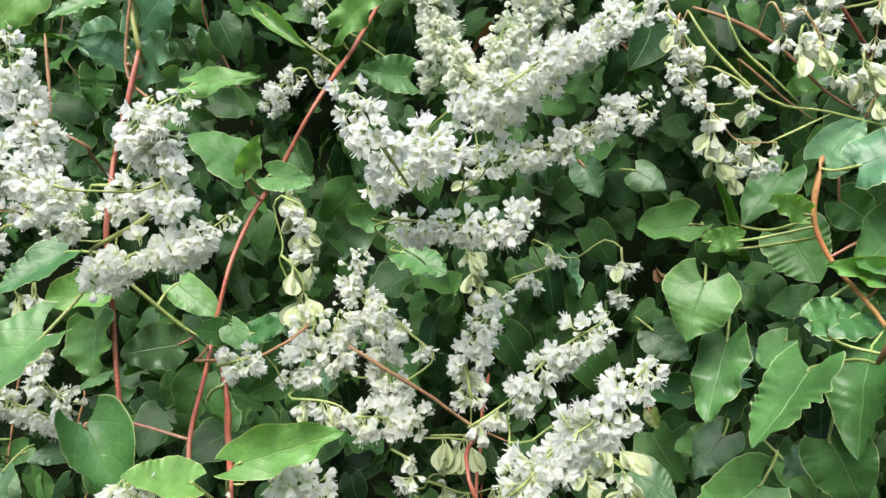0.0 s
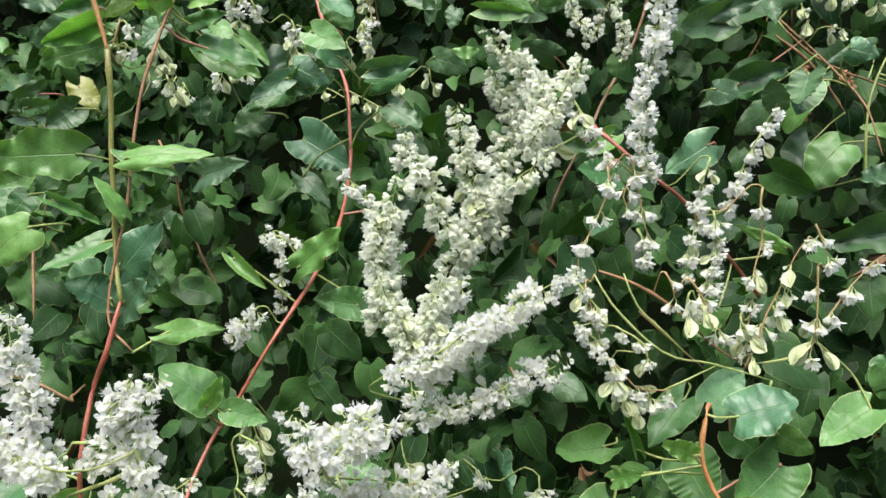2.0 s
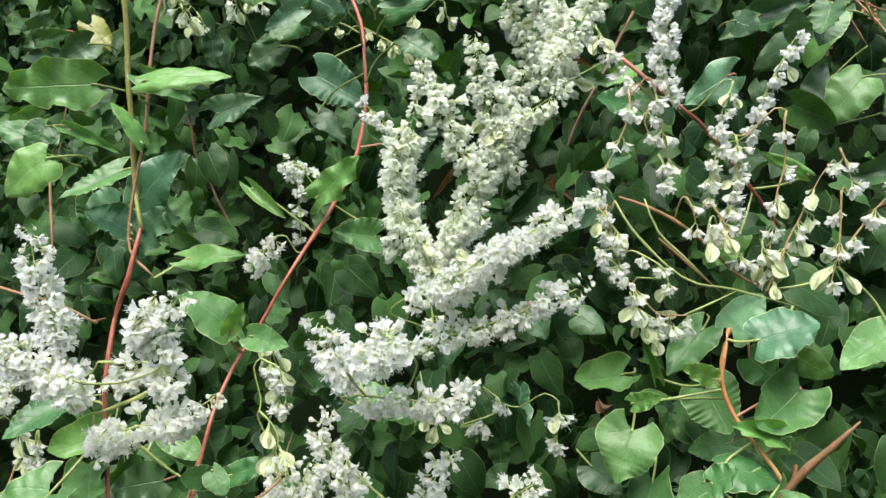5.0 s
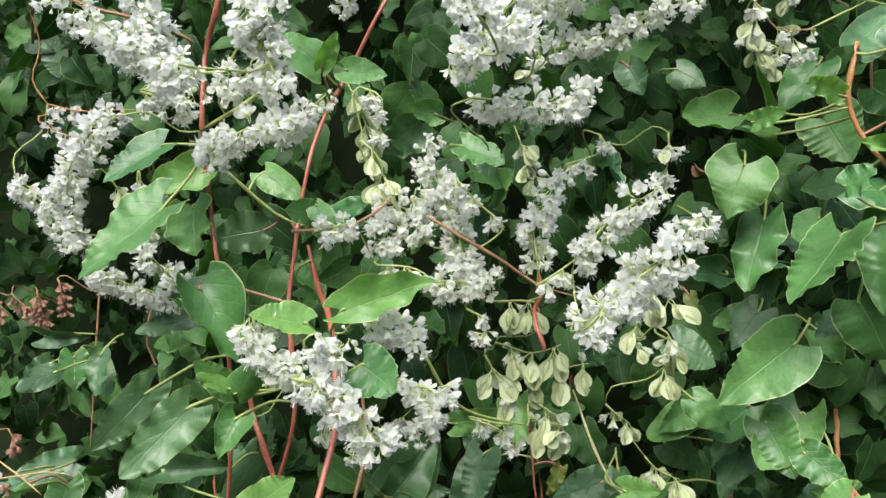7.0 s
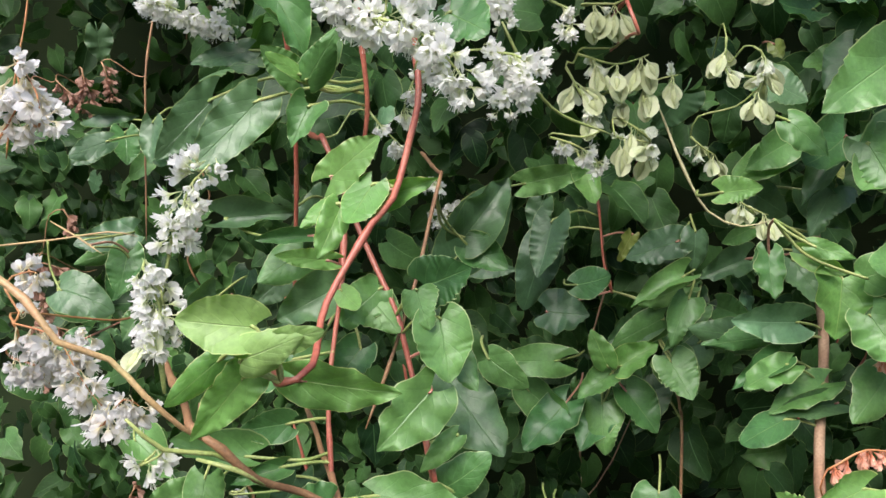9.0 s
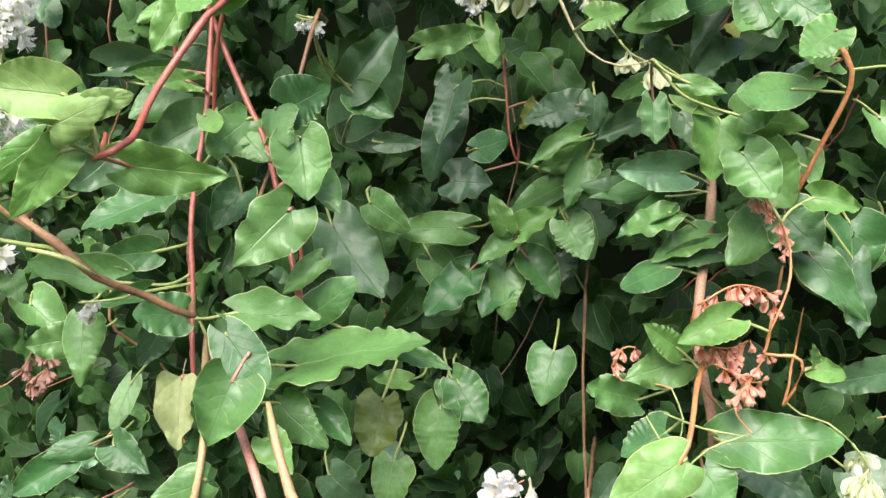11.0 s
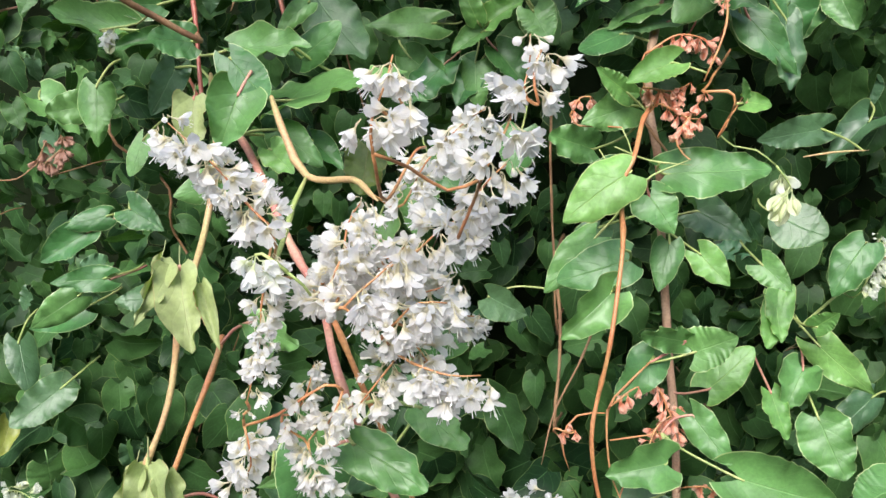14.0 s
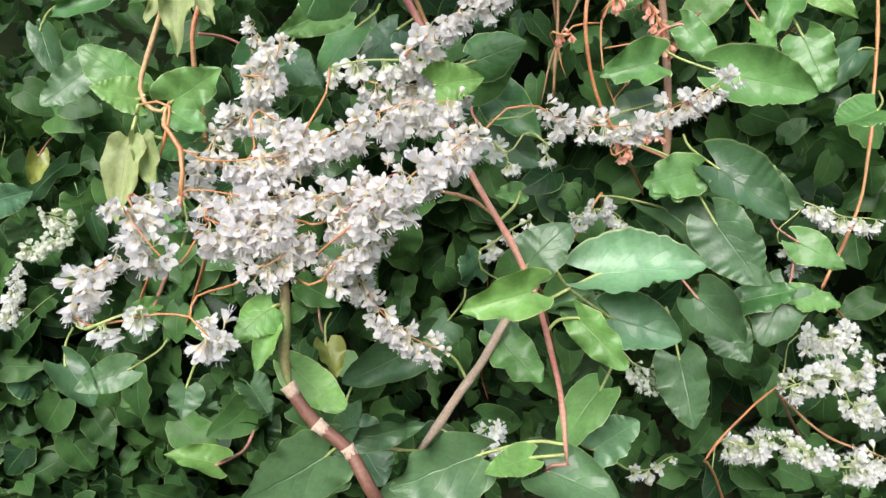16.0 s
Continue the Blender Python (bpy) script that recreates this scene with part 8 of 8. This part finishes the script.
spike(p, "p", 0.90, (-0.047, 0.087, 1.235), (-0.054, 0.081, 1.224), (-0.061, 0.077, 1.217), (-0.059, 0.069, 1.201))
spike(p, "p", 0.90, (-0.028, 0.084, 1.250), (-0.035, 0.079, 1.241), (-0.042, 0.075, 1.234))
spike(p, "p", 0.80, (-0.069, 0.082, 1.227), (-0.064, 0.083, 1.228), (-0.055, 0.093, 1.247))
p = panicle("lowright", (-0.036, 0.081, 1.136))
spike(p, "p", 1.00, (-0.036, 0.081, 1.136), (-0.015, 0.088, 1.147), (0.007, 0.095, 1.159), (0.032, 0.101, 1.168))
spike(p, "s", 1.00, (-0.023, 0.098, 1.126), (-0.051, 0.098, 1.127), (-0.078, 0.097, 1.125))
spike(p, "p", 1.00, (-0.150, 0.080, 1.080), (-0.129, 0.093, 1.100), (-0.111, 0.102, 1.116), (-0.109, 0.120, 1.147))
spike(p, "p", 1.00, (-0.116, 0.097, 1.127), (-0.103, 0.097, 1.126), (-0.093, 0.107, 1.144))
spike(p, "p", 1.05, (-0.080, 0.052, 1.108), (-0.060, 0.057, 1.117), (-0.034, 0.061, 1.121), (-0.010, 0.059, 1.118))
spike(p, "p", 1.05, (-0.060, 0.018, 1.089), (-0.035, 0.027, 1.103), (-0.018, 0.031, 1.110), (-0.006, 0.036, 1.118))
spike(p, "p", 1.10, (-0.124, 0.053, 1.106), (-0.101, 0.052, 1.104), (-0.078, 0.056, 1.109))
spike(p, "p", 1.10, (-0.133, 0.045, 1.094), (-0.110, 0.043, 1.090), (-0.085, 0.044, 1.090))
spike(p, "p", 1.10, (-0.128, 0.030, 1.089), (-0.107, 0.026, 1.081), (-0.089, 0.028, 1.084))
spike(p, "p", 1.10, (-0.079, 0.028, 1.083), (-0.058, 0.033, 1.090), (-0.043, 0.035, 1.093))
spike(p, "p", 1.05, (-0.045, 0.025, 1.091), (-0.026, 0.034, 1.103), (-0.005, 0.045, 1.119))
spike(p, "p", 1.05, (-0.080, 0.036, 1.091), (-0.060, 0.038, 1.093), (-0.039, 0.042, 1.098))
spike(p, "p", 1.10, (-0.134, 0.028, 1.081), (-0.113, 0.030, 1.084), (-0.090, 0.035, 1.090))
spike(p, "p", 1.05, (-0.113, 0.019, 1.067), (-0.097, 0.022, 1.072), (-0.081, 0.029, 1.081))
spike(p, "p", 1.05, (-0.106, 0.067, 1.120), (-0.089, 0.062, 1.112), (-0.080, 0.053, 1.099))
spike(p, "p", 1.05, (-0.121, 0.053, 1.100), (-0.104, 0.052, 1.098), (-0.082, 0.059, 1.107))
spike(p, "p", 1.00, (-0.060, 0.102, 1.117), (-0.038, 0.100, 1.113), (-0.018, 0.106, 1.120))
spike(p, "p", 1.00, (-0.051, 0.090, 1.098), (-0.031, 0.091, 1.098), (-0.010, 0.099, 1.110))
spike(p, "p", 1.00, (-0.081, 0.015, 1.060), (-0.070, 0.021, 1.069), (-0.049, 0.028, 1.078))
spike(p, "p", 0.90, (-0.070, 0.036, 1.056), (-0.057, 0.021, 1.033), (-0.030, 0.010, 1.015))
spike(p, "p", 1.05, (-0.135, -0.008, 1.065), (-0.126, -0.012, 1.058), (-0.117, -0.013, 1.056))
spike(p, "p", 1.05, (-0.142, 0.005, 1.083), (-0.155, 0.014, 1.098), (-0.158, 0.022, 1.110))
spike(p, "p", 1.00, (-0.184, -0.004, 1.073), (-0.171, 0.004, 1.084), (-0.161, 0.008, 1.089))
spike(p, "s", 1.00, (-0.177, -0.009, 1.065), (-0.161, -0.007, 1.067), (-0.146, -0.005, 1.070))
spike(p, "p", 1.00, (-0.155, 0.031, 1.105), (-0.146, 0.026, 1.098), (-0.149, 0.021, 1.090))
spike(p, "p", 0.90, (0.027, 0.103, 1.094), (0.046, 0.099, 1.085), (0.077, 0.097, 1.081), (0.103, 0.102, 1.089), (0.130, 0.108, 1.098))
spike(p, "s", 0.90, (-0.008, 0.095, 1.015), (0.008, 0.100, 1.022), (0.024, 0.105, 1.028))
spike(p, "s", 0.90, (-0.000, 0.121, 1.071), (0.011, 0.114, 1.060), (0.007, 0.109, 1.052))
spike(p, "w", 0.90, (0.060, 0.187, 0.969), (0.079, 0.191, 0.973), (0.094, 0.186, 0.966))
spike(p, "g", 0.90, (0.089, 0.132, 0.887), (0.098, 0.128, 0.880), (0.099, 0.121, 0.870))
spike(p, "w", 0.90, (-0.015, 0.046, 0.907), (-0.011, 0.053, 0.918), (-0.007, 0.057, 0.923))
spike(p, "s", 0.90, (0.028, 0.129, 1.064), (0.034, 0.126, 1.058), (0.030, 0.122, 1.053))
p = panicle("right", (0.263, 0.282, 0.903))
spike(p, "s", 1.30, (0.263, 0.282, 0.903), (0.293, 0.274, 0.891), (0.321, 0.272, 0.887))
spike(p, "s", 1.30, (0.237, 0.264, 0.879), (0.250, 0.259, 0.870), (0.248, 0.249, 0.855))
spike(p, "w", 1.30, (0.249, 0.223, 0.817), (0.271, 0.220, 0.811), (0.294, 0.221, 0.813))
spike(p, "w", 1.30, (0.231, 0.198, 0.781), (0.268, 0.202, 0.785), (0.310, 0.208, 0.793))
spike(p, "w", 1.30, (0.177, 0.176, 0.752), (0.204, 0.173, 0.745), (0.223, 0.177, 0.751))
spike(p, "w", 1.30, (0.227, 0.175, 0.747), (0.245, 0.169, 0.738), (0.263, 0.168, 0.736))
spike(p, "w", 1.30, (0.280, 0.191, 0.769), (0.293, 0.185, 0.760), (0.307, 0.188, 0.763))
spike(p, "w", 1.30, (0.271, 0.160, 0.724), (0.289, 0.160, 0.723), (0.304, 0.167, 0.733))
spike(p, "s", 0.90, (0.095, 0.152, 0.756), (0.112, 0.152, 0.754), (0.135, 0.158, 0.763))
spike(p, "g", 0.90, (0.317, 0.403, 1.077), (0.330, 0.415, 1.101), (0.336, 0.424, 1.117))
spike(p, "f", 1.30, (0.202, 0.327, 1.217), (0.209, 0.323, 1.207), (0.212, 0.318, 1.197))
spike(p, "w", 1.10, (-0.527, 0.437, 0.741), (-0.511, 0.458, 0.770), (-0.508, 0.475, 0.796))
spike(p, "g", 1.20, (-0.501, 0.482, 0.806), (-0.469, 0.485, 0.808), (-0.450, 0.488, 0.811))
spike(p, "g", 1.20, (-0.473, 0.502, 0.834), (-0.455, 0.498, 0.827), (-0.443, 0.494, 0.821))
spike(p, "w", 0.90, (-0.084, 0.657, 1.379), (-0.099, 0.652, 1.365), (-0.109, 0.656, 1.375))
p = panicle("dried", (0.162, 0.405, 1.338))
spike(p, "o", 1.00, (0.162, 0.405, 1.338), (0.172, 0.402, 1.331), (0.179, 0.399, 1.321), (0.183, 0.392, 1.305))
spike(p, "o", 1.00, (0.126, 0.373, 1.281), (0.147, 0.376, 1.290), (0.167, 0.376, 1.289), (0.173, 0.371, 1.276))
spike(p, "o", 1.10, (0.124, 0.360, 1.261), (0.141, 0.360, 1.260), (0.158, 0.362, 1.266))
spike(p, "o", 1.10, (0.133, 0.352, 1.253), (0.152, 0.348, 1.243), (0.162, 0.348, 1.243))
spike(p, "o", 1.10, (0.142, 0.344, 1.234), (0.156, 0.350, 1.249), (0.163, 0.355, 1.262))
spike(p, "o", 0.90, (0.079, 0.370, 1.243), (0.086, 0.373, 1.253), (0.098, 0.373, 1.254))
spike(p, "o", 1.00, (0.119, 0.296, 1.092), (0.133, 0.281, 1.064), (0.140, 0.272, 1.046))
spike(p, "o", 1.00, (0.112, 0.266, 1.034), (0.125, 0.276, 1.054), (0.145, 0.283, 1.067))
spike(p, "o", 0.90, (0.152, 0.266, 1.012), (0.160, 0.265, 1.011), (0.167, 0.262, 1.004))
spike(p, "o", 0.90, (0.093, 0.235, 0.999), (0.111, 0.239, 1.005), (0.127, 0.236, 1.001))
spike(p, "o", 0.90, (0.093, 0.263, 1.087), (0.103, 0.266, 1.093), (0.113, 0.268, 1.095))
spike(p, "o", 0.80, (0.054, 0.256, 1.076), (0.064, 0.254, 1.072), (0.069, 0.256, 1.075))
spike(p, "o", 0.90, (0.092, 0.221, 0.995), (0.098, 0.223, 0.998), (0.101, 0.225, 1.001))

set_heads()


# ---- the hedge itself ----
def hedge_shell(x, s):
    """The hedge's dark inner shell, standing in for its shade: up its front, over its rounded top and down its back as
    s goes from 0 to 1; its ends round off.
    """
    if s < 0.42:
        z = -0.05 + 2.35 * s / 0.42
        y = hedge_depth(x, z) + 0.46
    elif s < 0.6:
        turn = math.pi * (s - 0.42) / 0.18
        y, z = 1.55 - 0.40 * math.cos(turn), 2.3 + 0.4 * math.sin(turn) + 0.06 * noise.noise(Vector((x * 3, s * 9, 1)))
    else:
        z = 2.3 - 2.35 * (s - 0.6) / 0.4
        y = 1.95 + 0.08 * noise.noise(Vector((x * 2.5, z * 2.5, 7)))
    k = math.sqrt(max(1 - (max(abs(x) - 1.9, 0) / 0.71) ** 2, 0.0))
    return (x, 1.45 + (y - 1.45) * (0.25 + 0.75 * k), z * (0.72 + 0.28 * k) if z > 0 else z)


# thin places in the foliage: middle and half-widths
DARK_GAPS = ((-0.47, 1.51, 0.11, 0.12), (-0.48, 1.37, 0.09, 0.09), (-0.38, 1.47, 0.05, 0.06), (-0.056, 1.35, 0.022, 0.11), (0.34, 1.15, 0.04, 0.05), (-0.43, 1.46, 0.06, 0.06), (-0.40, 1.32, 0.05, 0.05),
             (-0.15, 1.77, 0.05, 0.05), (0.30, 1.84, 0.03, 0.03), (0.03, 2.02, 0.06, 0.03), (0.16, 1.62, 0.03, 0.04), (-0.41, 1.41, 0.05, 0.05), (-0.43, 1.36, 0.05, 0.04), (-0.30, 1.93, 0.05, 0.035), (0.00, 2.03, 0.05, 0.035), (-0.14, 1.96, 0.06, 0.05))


def hedge():
    """The bank of leaves behind: single leaves at its face, and the mass of them behind."""
    # near-black shell colour paints in the shade between the leaves
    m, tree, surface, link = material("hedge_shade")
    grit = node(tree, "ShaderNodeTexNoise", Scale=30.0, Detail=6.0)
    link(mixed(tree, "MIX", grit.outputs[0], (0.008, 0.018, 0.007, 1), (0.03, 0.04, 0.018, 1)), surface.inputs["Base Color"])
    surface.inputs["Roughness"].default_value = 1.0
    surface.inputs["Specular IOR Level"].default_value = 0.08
    n, rim = 40, 30
    verts, faces = [], []
    for i in range(n + 1):
        for j in range(rim + 1):
            verts.append(hedge_shell(-2.6 + 5.2 * i / n, j / rim))
    for i in range(n):
        for j in range(rim):
            a = i * (rim + 1) + j
            faces.append((a, a + rim + 1, a + rim + 2, a + 1))
        faces.append((i * (rim + 1) + rim, (i + 1) * (rim + 1) + rim, (i + 1) * (rim + 1), i * (rim + 1)))
    root = new("hedge")
    tagged(root, "dense dark-green leafy hedge of climbing vine", "hedge")
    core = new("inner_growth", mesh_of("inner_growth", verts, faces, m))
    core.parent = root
    r = random.Random(21)
    rough, fair, plain = [[(np.array([tuple(v) for v in a]), b, c) for a, b, c in (blade(r, rows, 2, False) for _ in range(9))] for rows in (11, 7, 4)]
    spots = np.array([tuple(p) for p in FRONT])

    def turned(x, z):
        """Axes of a leaf that hangs and faces out of the hedge."""
        along = Vector((r.gauss(0, 0.7), -0.25 + r.gauss(0, 0.35), -0.75 + r.gauss(0, 0.55))).normalized()
        face = Vector((r.gauss(0, 0.75), -0.85, 0.5 + r.gauss(0, 0.65)))
        side = along.cross(face).normalized()
        return side, along, side.cross(along)

    # thin shoots that climb through the leaves
    for k in range(34):
        x, z = r.uniform(-0.7, 0.75), r.uniform(0.3, 2.2)
        y = hedge_depth(x, z) + r.uniform(0.03, 0.12)
        lean, rise = r.gauss(0, 0.35), r.uniform(0.12, 0.4)
        line = [Vector((x + lean * rise * t + 0.02 * noise.noise(Vector((k, 3 * t, 0))), y + 0.03 * noise.noise(Vector((k, 3 * t, 5))), z + rise * t)) for t in [i / 14 for i in range(15)]]
        shoot_v, shoot_f = [], []
        tube(shoot_v, shoot_f, line, [r.uniform(0.0007, 0.0016)] * 15, 5)
        shoot = new("shoot", mesh_of("shoot", shoot_v, shoot_f, STEM[r.choice(("brown", "red", "brown", "trunk", "green"))]))
        shoot.parent = root
    # dry curled leaves caught among the twigs
    for k in range(34):
        x, z = r.uniform(-0.6, 0.6), r.uniform(0.6, 2.2)
        side, along, up = turned(x, z)
        size = r.uniform(0.010, 0.017)
        ob = new("dry_leaf", DRY[k % len(DRY)])
        m4 = Matrix((side * size * 0.45, along * size, up * size)).transposed().to_4x4()
        m4.translation = (x, hedge_depth(x, z) + r.uniform(0.01, 0.07), z)
        ob.parent, ob.matrix_basis = root, m4
    single, total = 0, 0
    all_v, all_f, all_uv = [], [], []
    for k in range(27500):
        wide = k % 6 == 0
        x = r.uniform(-1.6, 1.6) if wide else r.uniform(-0.75, 0.8)
        z = r.uniform(0.0, 2.95) if wide else r.uniform(0.05, 2.5)
        if z < 0.75 and k % 2:
            x = r.uniform(-1.15, -0.3)
        deep = r.random() ** 1.25
        y = hedge_depth(x, z) + 0.40 * deep - 0.02 - (0.3 * r.random() if z < 0.4 else 0.0)
        if x > 0.08 and r.random() < 0.3:
            y -= 0.10 * r.random()
        if noise.noise(Vector((x * 9, y * 9, z * 9))) < -0.16 and deep < 0.8:
            continue
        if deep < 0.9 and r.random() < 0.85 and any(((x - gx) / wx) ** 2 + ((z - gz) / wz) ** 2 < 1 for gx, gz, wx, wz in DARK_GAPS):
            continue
        size = r.uniform(0.018, 0.042) * (1.0 + 0.6 * min(max((1.0 - z) / 0.2, 0.0), 1.0))
        near = spots[(abs(spots[:, 0] - x) < 0.035) & (abs(spots[:, 2] - z) < 0.04)]
        if len(near) and y < near[:, 1].max() + 0.015:
            continue
        side, along, up = turned(x, z)
        if deep < 0.16 and not wide and single < 300:
            single += 1
            # mostly the dark green, which puts shade into the hedge's face
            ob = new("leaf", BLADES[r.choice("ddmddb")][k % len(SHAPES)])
            m4 = Matrix((side * size * 0.85, along * size, up * size)).transposed().to_4x4()
            m4.translation = (x, y, z)
            ob.parent, ob.matrix_basis = root, m4
            continue
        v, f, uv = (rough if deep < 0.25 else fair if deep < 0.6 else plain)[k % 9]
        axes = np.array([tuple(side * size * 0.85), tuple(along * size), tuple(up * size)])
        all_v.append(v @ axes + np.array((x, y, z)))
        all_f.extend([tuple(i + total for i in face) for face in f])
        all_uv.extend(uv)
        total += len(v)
    # the outer leaves that clothe its top, ends and back
    cheap = [blade(r, 3, 1, False) for _ in range(5)]
    cheap = [(np.array([tuple(v) for v in a]), b, c) for a, b, c in cheap]
    for k in range(7000):
        x, s = r.uniform(-2.6, 2.6), r.random()
        p = Vector(hedge_shell(x, s))
        if abs(x) < 0.8 and s < 0.42 and 0.25 < p.z < 2.3:
            continue
        e = 0.01
        out = (Vector(hedge_shell(x + e, s)) - p).cross(Vector(hedge_shell(x, min(s + e, 1.0))) - Vector(hedge_shell(x, min(s + e, 1.0) - e)))
        if out.length < 1e-9:
            continue
        out.normalize()
        if out.y * (p.y - 1.45) + out.z * (p.z - 1.2) + 0.3 * out.x * x < 0:
            out = -out
        p += out * (r.uniform(0.05, 0.36) if s < 0.42 else r.uniform(0.0, 0.16)) + Vector((r.gauss(0, 0.02), 0, r.gauss(0, 0.02)))
        if p.z < 0.02:
            continue
        along = (Vector((r.gauss(0, 0.6), r.gauss(0, 0.6), -0.8 + r.gauss(0, 0.5))) + out * 0.3).normalized()
        side = along.cross(out + Vector((r.gauss(0, 0.4), r.gauss(0, 0.4), 0.4 + r.gauss(0, 0.3)))).normalized()
        size = r.uniform(0.05, 0.09)
        v, f, uv = cheap[k % len(cheap)]
        axes = np.array([tuple(side * size * 0.8), tuple(along * size), tuple(side.cross(along) * size)])
        all_v.append(v @ axes + np.array(tuple(p)))
        all_f.extend([tuple(i + total for i in face) for face in f])
        all_uv.extend(uv)
        total += len(v)
    mass = new("leaf_mass", mesh_of("leaf_mass", np.concatenate(all_v).tolist(), all_f, SHADED_MASS, uvs=all_uv))
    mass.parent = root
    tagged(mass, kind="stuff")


hedge()
